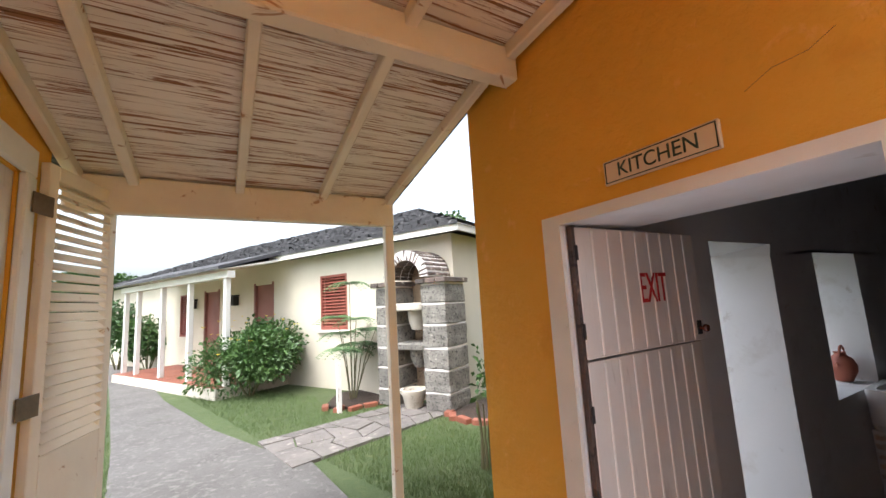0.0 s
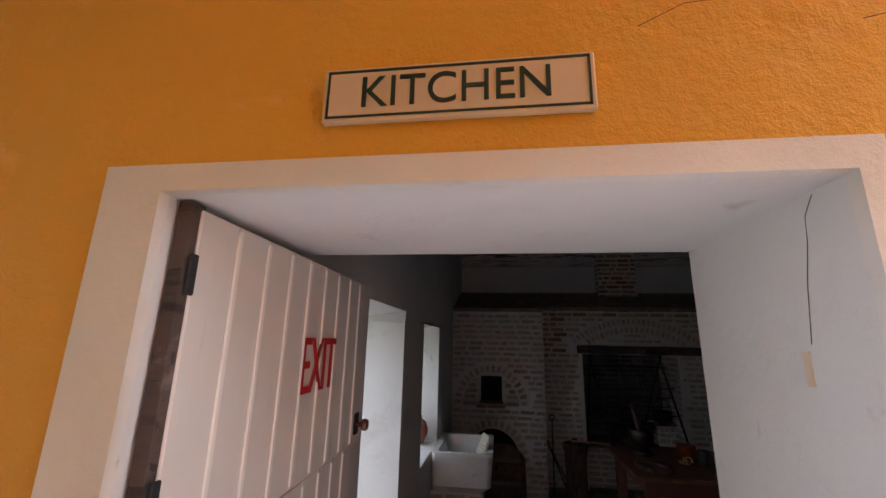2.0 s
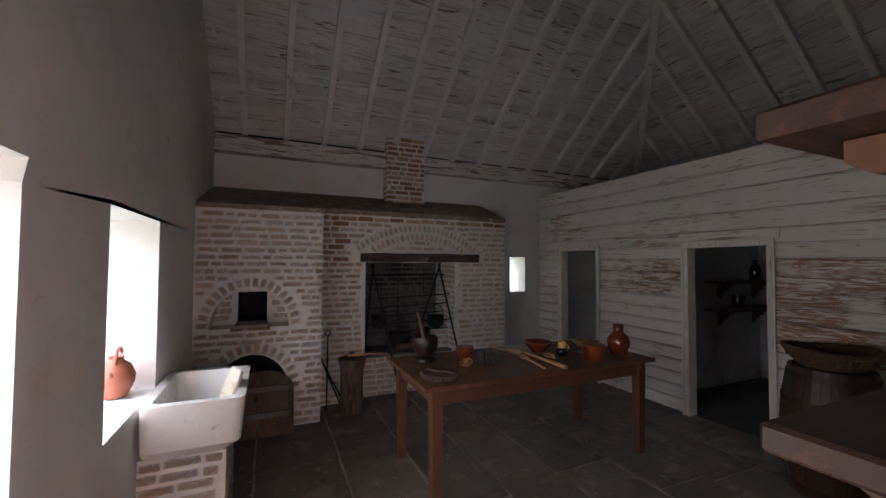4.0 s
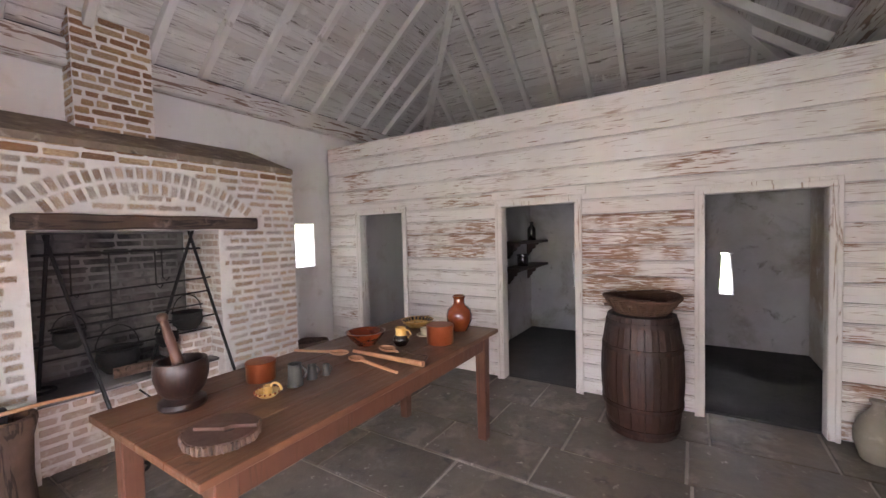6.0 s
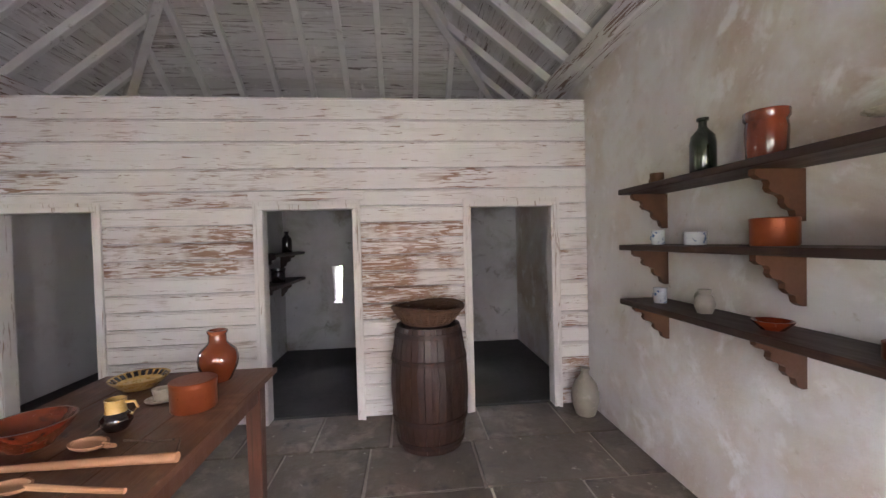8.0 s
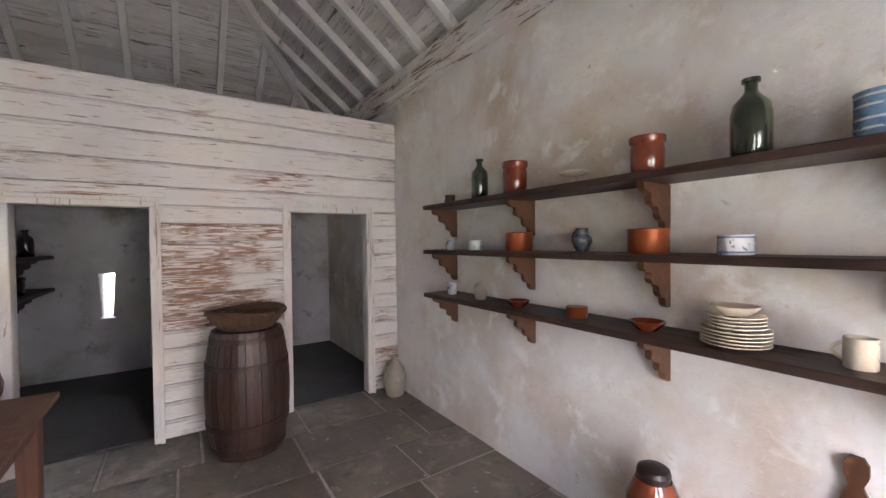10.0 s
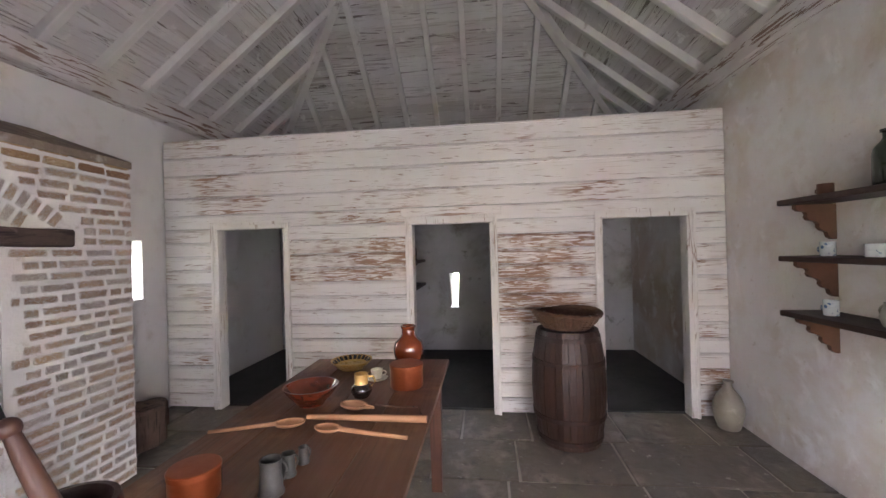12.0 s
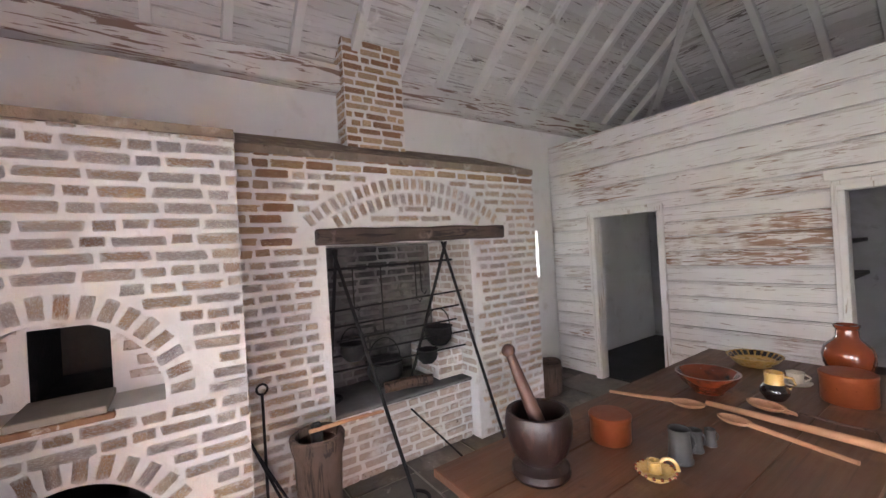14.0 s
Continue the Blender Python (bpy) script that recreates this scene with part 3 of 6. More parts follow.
bm = bmesh.new()
n_boards = 26
for k in range(n_boards):
    f0, f1 = k / n_boards, (k + 0.965) / n_boards
    for sgn in (-1, 1):
        pts = []
        for f in (f0, f1):
            x = -HALF + sgn * HALF * (1 - f)
            z = EAVE + RISE * f + 0.09
            pts.append((x, NB - HALF * f, z, S - 0.2))
        lo, hi = pts
        a = [bm.verts.new((lo[0], lo[3], lo[2])), bm.verts.new((lo[0], lo[1], lo[2])), bm.verts.new((hi[0], hi[1], hi[2])), bm.verts.new((hi[0], hi[3], hi[2]))]
        b = [bm.verts.new(v.co + Vector((0, 0, 0.02))) for v in a]
        bm.faces.new(a)
        bm.faces.new(b[::-1])
        for i in range(4):
            bm.faces.new((a[i], a[(i + 1) % 4], b[(i + 1) % 4], b[i]))
    a = [bm.verts.new((W + HALF * f0, NB - HALF * f0, EAVE + RISE * f0 + 0.09)), bm.verts.new((-HALF * f0, NB - HALF * f0, EAVE + RISE * f0 + 0.09)),
         bm.verts.new((-HALF * f1, NB - HALF * f1, EAVE + RISE * f1 + 0.09)), bm.verts.new((W + HALF * f1, NB - HALF * f1, EAVE + RISE * f1 + 0.09))]
    b = [bm.verts.new(v.co + Vector((0, 0, 0.02))) for v in a]
    bm.faces.new(a)
    bm.faces.new(b[::-1])
    for i in range(4):
        bm.faces.new((a[i], a[(i + 1) % 4], b[(i + 1) % 4], b[i]))
for f in bm.faces:
    f.material_index = 1 if all(abs(v.co.z - (EAVE + 0.09 + (NB - v.co.y) * RISE / HALF)) < 0.03 for v in f.verts) else 0
structure("ceiling", bm, [M["roof_boards"], M["roof_boards_across"]], "whitewashed sloping boards under a hipped roof", "ceiling")
bm = bmesh.new()
over = 0.5
zz = EAVE - over * RISE / HALF + 0.16
P = {"sw": (W - over, S - 0.45, zz), "se": (over, S - 0.45, zz), "ne": (over, NB + over, zz), "nw": (W - over, NB + over, zz), "r0": (-HALF, S - 0.45, EAVE + RISE + 0.16), "r1": (-HALF, NB - HALF, EAVE + RISE + 0.16)}
V = {k: bm.verts.new(c) for k, c in P.items()}
for q in (("sw", "nw", "r1", "r0"), ("se", "r0", "r1", "ne"), ("nw", "ne", "r1")):
    bm.faces.new([V[k] for k in q])
roof = bmesh.ops.extrude_face_region(bm, geom=list(bm.faces))
bmesh.ops.translate(bm, vec=(0, 0, 0.06), verts=[g for g in roof["geom"] if isinstance(g, bmesh.types.BMVert)])
structure("roof", bm, M["shingle"], "grey shingled hipped roof over the kitchen", "roof")

timbers = tagged(new("roof_timbers"), "whitewashed rafters, hips and wall plates", "rafters", kind="structure")


def beam(a, b, w, h, mat, parent, name="rafter"):
    a, b = Vector(a), Vector(b)
    d = (b - a)
    s = d.cross(Vector((0, 0, 1))).normalized() * w / 2
    u = s.cross(d).normalized() * h
    if u.z > 0:
        u = -u
    bm = bmesh.new()
    q = [[bm.verts.new(p + s), bm.verts.new(p - s), bm.verts.new(p - s + u), bm.verts.new(p + s + u)] for p in (a, b)]
    for i in range(4):
        bm.faces.new((q[0][i], q[0][(i + 1) % 4], q[1][(i + 1) % 4], q[1][i]))
    bm.faces.new(q[0])
    bm.faces.new(q[1][::-1])
    bmesh.ops.bevel(bm, geom=bm.edges, offset=0.006, segments=1, affect="EDGES")
    return part(name, bm, mat, parent)


up = 0.085
y = S + 0.34
while y < NB - 0.1:
    f = min(1.0, (NB - y) / HALF)
    for sgn in (-1, 1):
        beam((-HALF + sgn * HALF, y, EAVE + up), (-HALF + sgn * HALF * (1 - f), y, EAVE + RISE * f + up), 0.07, 0.085, M["rafter"], timbers)
    y += 0.49
x = W + 0.46
while x < -0.1:
    f = 1 - abs(x + HALF) / HALF
    beam((x, NB, EAVE + up), (x, NB - HALF * f, EAVE + RISE * f + up), 0.07, 0.085, M["rafter"], timbers)
    x += 0.46
for x in (W, 0.0):
    beam((x, NB, EAVE + up), (-HALF, NB - HALF, EAVE + RISE + up), 0.10, 0.13, M["rafter"], timbers, "hip_rafter")
for k, xx in enumerate((W + 0.05, -0.05)):
    bm = box(xx - 0.09, S, 3.06, xx + 0.09, NB, 3.28, bevel=0.012)
    part("wall_plate", rough(bm, 0.004, 5), M["plate"], timbers)

# ---- boarded partition with three doorways ----
partition = tagged(new("wall_partition"), "partition of flaking white painted horizontal boards", "wall", kind="structure")
DOORS = [(-5.01, -4.29, 1.885), (-2.93, -2.168, 1.875), (-1.11, -0.36, 1.875)]
TOP = 2.86
rows_z = [0.02]
while rows_z[-1] < TOP - 0.05:
    rows_z.append(min(TOP, rows_z[-1] + (0.145 if rows_z[-1] < 2.0 else 0.19 if len(rows_z) % 2 else 0.235)))
for z0, z1 in zip(rows_z, rows_z[1:]):
    cuts, segs = W + 0.02, []
    for a, b, t in DOORS:
        if z0 < t + 0.02:
            segs.append((cuts, a - 0.01))
            cuts = b + 0.01
    segs.append((cuts, -0.01))
    for a, b, t in DOORS:
        if z0 < t + 0.02 and z1 > t + 0.065:
            part("board", box(a - 0.009, -0.003, t + 0.01, b + 0.009, 0.03, z1 - 0.004, bevel=0.004), M["boards"], partition)
    for a, b in segs:
        bm = bmesh.new()
        t = 0.006 * random.random()
        prism([(0.0 - t, z0), (0.03, z0), (0.03, z1 - 0.007), (-t, z1 - 0.007), (0.006 - t, z1 - 0.014), (-t, z1 - 0.019), (0.006 - t, z1 - 0.026), (-t, z1 - 0.032)], "x", a, b, bm)
        worn = (a > -4.4 and b < -2.7 and 1.25 < z0 < 1.68) or (a > -2.3 and b < -0.95 and 0.85 < z0 < 1.72) or (b > -0.1 and z0 < 0.4 and a > -0.5)
        part("board", bm, M["boards_worn" if worn else "boards"], partition)
bm = wall_mesh("y", 0.035, 0.09, W, 0.0, 0, TOP, [(a - 0.01, b + 0.01, 0, t + 0.01) for a, b, t in DOORS])
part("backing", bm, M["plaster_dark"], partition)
for i, (a, b, t) in enumerate(DOORS):
    fr = tagged(new("door_%d" % (i + 1)), "flaking white painted door frame in the boarded partition", "door frame", kind="structure")
    w = 0.062
    for nm, bb in (("jamb", (a - w, -0.03, 0.0, a, 0.11, t)), ("jamb", (b, -0.03, 0.0, b + w, 0.11, t)), ("head", (a - w, -0.03, t, b + w, 0.11, t + w))):
        bm = box(*bb, bevel=0.006)
        part(nm, bm, M["frame_white"], fr)
    for bb in ((a - w - 0.012, -0.042, 0.0, a - w + 0.02, -0.031, t + w), (b + w - 0.02, -0.042, 0.0, b + w + 0.012, -0.031, t + w), (a - w - 0.012, -0.042, t + w - 0.02, b + w + 0.012, -0.031, t + w + 0.012)):
        part("moulding", box(*bb, bevel=0.004), M["frame_white"], fr)
    if i == 1:
        part("head_board", box(a - w - 0.05, -0.026, t + w + 0.014, b + w + 0.05, -0.008, t + w + 0.10, bevel=0.004), M["boards"], fr)

# ---- chimney breast and bread oven ----
HX, OVX = -4.83, -4.375
hearth = thing("fireplace", HX, -2.5, 0, "limewashed brick chimney breast with an open hearth and timber lintel", "fireplace")
oven = thing("bread_oven", OVX, -4.45, 0, "limewashed brick bread oven with two arched openings", "oven")


def local(bm, ob):
    bmesh.ops.translate(bm, vec=-ob.location, verts=bm.verts)
    return bm


bm = wall_mesh("x", HX - 0.02, -5.53, -3.80, -1.20, 0.0, 2.28, [(-3.23, -2.0, 0.0, 1.69)])
part("core", local(bm, hearth), M["lime"], hearth, "white lime mortar")
part("fire_back", local(box(-5.645, -3.4, 0, -5.52, -1.85, 1.8), hearth), M["soot"], hearth, "sooty back of the hearth")
part("throat", local(box(-5.58, -3.3, 1.695, HX - 0.05, -1.93, 1.73), hearth), M["soot"], hearth)
part("hearth_bench", local(box(-5.53, -3.23, 0, HX - 0.12, -2.0, 0.48, bevel=0.01), hearth), M["lime"], hearth, "raised brick hearth, sooty on top")
part("hearth_top", local(box(-5.53, -3.23, 0.482, HX - 0.10, -2.0, 0.51, bevel=0.008), hearth), M["soot"], hearth, "sooty hearth slab")
part("shoulder", local(prism([(HX, 2.28), (HX, 2.33), (-5.645, 2.63), (-5.645, 2.28)], "y", -3.80, -1.20), hearth), M["dusty_top"], hearth, "sloping brick top of the chimney breast")
bm = box(HX - 0.10, -3.30, 1.695, HX + 0.05, -1.655, 1.805, bevel=0.012)
bmesh.ops.subdivide_edges(bm, edges=[e for e in bm.edges if abs((e.verts[0].co - e.verts[1].co).y) > 1], cuts=14)
part("lintel", local(rough(bm, 0.012, 4), hearth), M["lintel_wood"], hearth, "charred old timber lintel", smooth=True)
stack = part("flue", local(box(-5.645, -2.80, 2.4, -5.44, -2.23, 3.62), hearth), M["lime"], hearth, "tan brick flue")

# oven body: a core with two square mouths and a face with arches
bm = wall_mesh("x", OVX - 0.32, -5.3, S, -3.80, 0, 2.22, [(-4.615, -4.335, 1.04, 1.37), (-4.60, -4.30, 0.0, 0.68)])
part("core", local(bm, oven), M["soot_and_shade"], oven, "sooty inside of the oven, coloured near black for its shade")
bm = wall_mesh("x", OVX - 0.319, OVX - 0.312, -4.86, -4.10, 1.0, 1.45, [(-4.615, -4.335, 1.04, 1.37)])
part("recess_back", local(bm, oven), M["lime"], oven, "limewashed back of the upper arch")
part("back", local(box(-5.645, S, 0, -5.29, -3.80, 2.22), oven), M["soot_and_shade"], oven)


def arch_gap(y):
    """The stretches of the oven's face that stay open at y."""
    gaps = []
    d = abs(y + 4.485) / 0.36
    if d < 1:
        gaps.append((1.03, 1.03 + 0.39 * math.sqrt(1 - d * d)))
    d = abs(y + 4.46) / 0.34
    if d < 1:
        gaps.append((0.0, 0.38 + 0.38 * math.sqrt(1 - d * d)))
    return gaps


bm = bmesh.new()
edges = [S, -4.86] + [-4.86 + 0.76 * i / 110 for i in range(1, 110)] + [-4.10, -3.80]
for a, b in zip(edges, edges[1:]):
    z = 0.0
    for g0, g1 in sorted(arch_gap((a + b) / 2)):
        if g0 > z:
            bx(bm, OVX - 0.32, a, z, OVX - 0.02, b, g0)
        z = g1
    bx(bm, OVX - 0.32, a, z, OVX - 0.02, b, 2.22)
bmesh.ops.remove_doubles(bm, verts=bm.verts, dist=0.0001)
part("face", local(bm, oven), M["lime"], oven, "white lime mortar")
part("shoulder", local(prism([(OVX, 2.22), (OVX, 2.265), (-5.645, 2.63), (-5.645, 2.22)], "y", S, -3.80), oven), M["dusty_top"], oven, "sloping brick top of the oven")
part("ledge", local(box(OVX - 0.31, -4.625, 1.032, OVX + 0.005, -4.325, 1.062, bevel=0.004), oven), M["card"], oven, "sooty oven ledge")
part("ledge_front", local(box(OVX - 0.05, -4.66, 1.005, OVX + 0.012, -4.30, 1.03, bevel=0.004), oven), M["brick_bare"], oven)

# ---- big kitchen table ----
table = thing("kitchen_table", -2.96, -2.24, 0, "long worn brown wooden kitchen table on square legs", "table")
TX0, TX1, TY0, TY1, TZ = -3.43, -2.485, -3.35, -1.135, 0.85
for i in range(4):
    a, b = TX0 + (TX1 - TX0) * i / 4, TX0 + (TX1 - TX0) * (i + 1) / 4
    bm = box(a + 0.0008, TY0, TZ - 0.032, b - 0.0008, TY1, TZ - random.random() * 0.0012, bevel=0.003)
    part("tabletop_board", local(bm, table), M["table_wood"], table)
for x0, x1, y0, y1 in ((TX0 + 0.06, TX1 - 0.06, TY0 + 0.09, TY0 + 0.115), (TX0 + 0.06, TX1 - 0.06, TY1 - 0.115, TY1 - 0.09), (TX0 + 0.06, TX0 + 0.085, TY0 + 0.09, TY1 - 0.09), (TX1 - 0.085, TX1 - 0.06, TY0 + 0.09, TY1 - 0.09)):
    part("apron", local(box(x0, y0, TZ - 0.15, x1, y1, TZ - 0.034, bevel=0.003), table), M["table_leg"], table)
for x in (TX0 + 0.09, TX1 - 0.09):
    for y in (TY0 + 0.11, TY1 - 0.11):
        bm = box(x - 0.042, y - 0.042, 0, x + 0.042, y + 0.042, TZ - 0.034, bevel=0.004)
        for v in bm.verts:
            if v.co.z < 0.3:
                v.co.x += (x - v.co.x) * 0.18
                v.co.y += (y - v.co.y) * 0.18
        part("leg", local(bm, table), M["table_leg"], table)
part("hearth_block", local(box(-5.52, -2.26, 0.511, -5.05, -2.002, 0.76, bevel=0.01), hearth), M["lime"], hearth, "low brick block inside the hearth")

# cracks in the plaster
for k, pts in enumerate(CRACKS):
    tagged(part("wall_crack", tube(pts, 0.0006, 4), M["lintel_wood"]), "fine dark crack in the painted plaster", "crack", kind="structure")
tagged(part("tape_patch", box(0.356, -3.9895, 1.765, 0.368, -3.980, 1.81), M["sign_face"]), "small tan strip stuck on the door reveal", "tape", kind="structure")

# ---- things on the table ----


def jar(name, x, y, z, profile, mat, label, category, group="", seg=28, handle=None, hmat=None, extra=()):
    """A turned vessel: body, and a handle from (r, z) to (r, z) bowed out by d, turned by a."""
    t = thing(name, x, y, z, label, category, group)
    part("body", lathe(profile, seg), mat, t, smooth=True)
    if handle:
        (r0, z0), (r1, z1), d, a, w = handle
        pts = []
        for i in range(11):
            s = i / 10
            r = r0 + (r1 - r0) * s + d * math.sin(math.pi * s)
            pts.append((r * math.cos(a), r * math.sin(a), z0 + (z1 - z0) * s))
        part("handle", tube(pts, w, 8), hmat or mat, t, smooth=True)
    for nm, prof, m, lab in extra:
        part(nm, lathe(prof, seg), m, t, lab, smooth=True)
    return t


mortar = jar("wooden_mortar", -3.165, -3.09, TZ, [(0, 0.0521), (0.0672, 0.0521), (0.0924, 0.084), (0.1075, 0.1344), (0.1109, 0.1764), (0.105, 0.21), (0.1025, 0.2142), (0.0907, 0.2142), (0.0882, 0.2016), (0.0924, 0.1512), (0.0588, 0.0756), (0, 0.0672)],
             M["mortar_wood"], "dark turned wooden mortar on the kitchen table", "mortar", seg=36,
             extra=(("foot", [(0, 0), (0.0882, 0), (0.0966, 0.0126), (0.0941, 0.0336), (0.0714, 0.0462), (0.0672, 0.0533), (0, 0.0533)], M["mortar_wood"], "turned round foot"),))
pestle = thing("pestle", -3.165, -3.09, TZ + 0.085, "brown wooden pestle leaning in the mortar", "pestle")
bm = bmesh.new()
tube([(0.03, 0.0, 0.0), (0.004, -0.005, 0.09), (-0.06, -0.018, 0.23), (-0.09, -0.024, 0.30)], 0.029, 12, bm, 0.016)
part("shaft", bm, M["pestle_wood"], pestle, smooth=True)
bm = bmesh.new()
bmesh.ops.create_uvsphere(bm, u_segments=16, v_segments=10, radius=0.024)
bmesh.ops.translate(bm, vec=(-0.096, -0.026, 0.314), verts=bm.verts)
part("knob", bm, M["pestle_wood"], pestle, smooth=True)

board = thing("chopping_block", -2.715, -3.155, TZ, "round slice of tree trunk with bark edge used as board", "cutting board")
bm = bmesh.new()
ring = []
for i in range(40):
    a = 2 * math.pi * i / 40
    r = 0.125 * (1 + 0.08 * noise.noise(Vector((math.cos(a) * 2, math.sin(a) * 2, 3))))
    ring.append((r * 1.08 * math.cos(a), r * math.sin(a)))
prism(ring, "z", 0, 0.035, bm)
part("slab", bm, M["pestle_wood"], board)
bm = bmesh.new()
for k in range(40):
    a = ring[k]
    bx(bm, a[0] - 0.009, a[1] - 0.009, 0.002, a[0] + 0.009, a[1] + 0.009, 0.033, bevel=0.003)
part("bark", rough(bm, 0.006, 30), M["churn_wood"], board, "grey bark edge")
part("knot", lathe([(0.022, 0.0355), (0.016, 0.037), (0, 0.037)], 12, at=(0.03, 0.01, 0)), M["mortar_wood"], board)

scraper = thing("wooden_scraper", -2.715, -3.15, TZ + 0.038, "dark flat wooden scraper lying on the round board", "scraper", rz=35)
part("blade", rough(prism([(-0.10, -0.02), (0.02, -0.03), (0.035, -0.012), (0.13, -0.010), (0.13, 0.010), (0.035, 0.014), (0.02, 0.03), (-0.10, 0.022)], "z", 0.0, 0.012), 0.002, 20), M["pestle_wood"], scraper)

copper_prof = [(0, 0), (0.082, 0), (0.086, 0.006), (0.086, 0.08), (0.088, 0.084), (0.084, 0.088), (0.05, 0.09), (0, 0.09)]
c1 = jar("copper_canister", -3.148, -2.715, TZ, [(r * 0.86, z * 1.0) for r, z in copper_prof], M["copper"], "low round copper canister with a lid", "canister", "copper canisters on the table")
part("lid", lathe([(0.077, 0.082), (0.078, 0.098), (0.074, 0.102), (0, 0.104)], 28), M["copper"], c1, smooth=True)
c2 = jar("copper_canister", -2.675, -1.68, TZ, [(r * 1.08, z * 1.3) for r, z in copper_prof], M["copper"], "wide round copper canister with a closed lid", "canister", "copper canisters on the table")
part("lid", lathe([(0.095, 0.108), (0.096, 0.126), (0.092, 0.13), (0, 0.132)], 28), M["copper"], c2, smooth=True)

dish = jar("slipware_dish", -2.918, -2.83, TZ, [(0, 0.003), (0.037, 0), (0.0407, 0.003), (0.0577, 0.0192), (0.0592, 0.0237), (0.0548, 0.0237), (0.037, 0.0104), (0, 0.0089)], M["yellow_glaze"], "small yellow slipware candle dish with dark scalloped rim", "dish")
part("candle_socket", lathe([(0.02, 0.009), (0.02, 0.042), (0.023, 0.046), (0.016, 0.048), (0.014, 0.025), (0, 0.025)], 20, at=(-0.008, 0.008, 0)), M["yellow_glaze"], dish, smooth=True)
for i in range(16):
    a = 2 * math.pi * i / 16
    bm = bmesh.new()
    bmesh.ops.create_uvsphere(bm, u_segments=8, v_segments=5, radius=0.0056)
    bmesh.ops.translate(bm, vec=(0.0585 * math.cos(a), 0.0585 * math.sin(a), 0.023), verts=bm.verts)
    part("rim_bead", bm, M["brown_jug"], dish, smooth=True)
part("handle", tube([(0.012 + 0.02 * (1 - math.cos(math.pi * i / 10)), 0.010 + 0.014 * (1 - math.cos(math.pi * i / 10)), 0.044 + 0.026 * math.sin(math.pi * i / 10) - 0.0018 * i) for i in range(11)], 0.006, 8), M["yellow_glaze"], dish, smooth=True)

for x, y, k, lab in ((-2.912, -2.68, 0.80, "tall dull pewter tankard"), (-2.91, -2.575, 0.54, "small dull pewter measure"), (-2.893, -2.495, 0.42, "smallest dull pewter measure")):
    jar("pewter_mug", x, y, TZ, [(r * k, z * k) for r, z in ((0, 0), (0.05, 0), (0.052, 0.008), (0.046, 0.02), (0.041, 0.11), (0.042, 0.135), (0.044, 0.14), (0.038, 0.14), (0.036, 0.12), (0.040, 0.02), (0, 0.015))],
        M["pewter"], lab, "mug", "pewter mugs on the table", handle=((0.042 * k, 0.03 * k), (0.04 * k, 0.12 * k), 0.026 * k, 0.95, 0.005 * k + 0.001))


def spoon(name, a, b, w, bowl, label, tip=None):
    """A carved spoon from its bowl at a to the end of its handle at b."""
    a, b = Vector((*a, 0)), Vector((*b, 0))
    d = b - a
    t = thing(name, a.x, a.y, TZ, label, "spoon", rz=math.degrees(math.atan2(d.y, d.x)))
    n = d.length
    bm = bmesh.new()
    rings = []
    for i in range(9):
        s = math.pi * i / 8
        rings.append((-bowl * 0.62 * math.cos(s), bowl * 0.40 * max(0.02, math.sin(s))))
    outer, inner = [], []
    for x, r in rings:
        outer.append([bm.verts.new((x, r * math.cos(math.pi + math.pi * k / 8), 0.026 + 0.55 * r * math.sin(math.pi + math.pi * k / 8))) for k in range(9)])
        inner.append([bm.verts.new((x * 0.86, r * 0.82 * math.cos(math.pi + math.pi * k / 8), 0.027 + 0.42 * r * math.sin(math.pi + math.pi * k / 8))) for k in range(9)])
    for g in (outer, inner):
        for p, q in zip(g, g[1:]):
            for k in range(8):
                bm.faces.new((p[k], p[k + 1], q[k + 1], q[k]))
    for p, q, pi_, qi in zip(outer, outer[1:], inner, inner[1:]):
        bm.faces.new((p[0], q[0], qi[0], pi_[0]))
        bm.faces.new((p[8], pi_[8], qi[8], q[8]))
    part("bowl", bm, M["pale_wood"], t, smooth=True)
    part("handle", tube([(bowl * 0.5, 0, 0.022), (bowl * 0.9, 0, 0.02), (n * 0.6, 0, 0.016), (n, 0, 0.013)], w, 8, r2=w * 0.75), M["pale_wood"], t, smooth=True)
    return t


spoon("wooden_spoon", (-3.09, -2.22), (-3.41, -2.31), 0.010, 0.11, "pale carved wooden spoon lying on the table")
spoon("wooden_spoon", (-2.90, -2.26), (-2.545, -2.315), 0.011, 0.10, "pale carved wooden spoon with a thick handle")
spoon("wooden_scoop", (-2.87, -2.01), (-2.79, -2.03), 0.009, 0.12, "small pale carved wooden scoop")
pin = thing("rolling_stick", -2.77, -2.14, TZ, "pale flattened wooden rolling stick on the table", "rolling pin", rz=-1.5)
bm = tube([(-0.28, 0, 0.011), (-0.15, 0, 0.013), (0.1, 0, 0.016), (0.28, 0, 0.017)], 0.011, 12, r2=0.017)
part("stick", bm, M["pale_wood"], pin, smooth=True)
whisk = thing("twig_whisk", -2.64, -2.0, TZ, "dark thin twig beater lying on the table", "whisk")
part("twig", tube([(-0.13, 0.02, 0.01), (0.0, -0.012, 0.014), (0.09, -0.018, 0.02), (0.12, -0.10, 0.012), (0.125, -0.13, 0.01)], 0.005, 6, r2=0.003), M["churn_wood"], whisk)

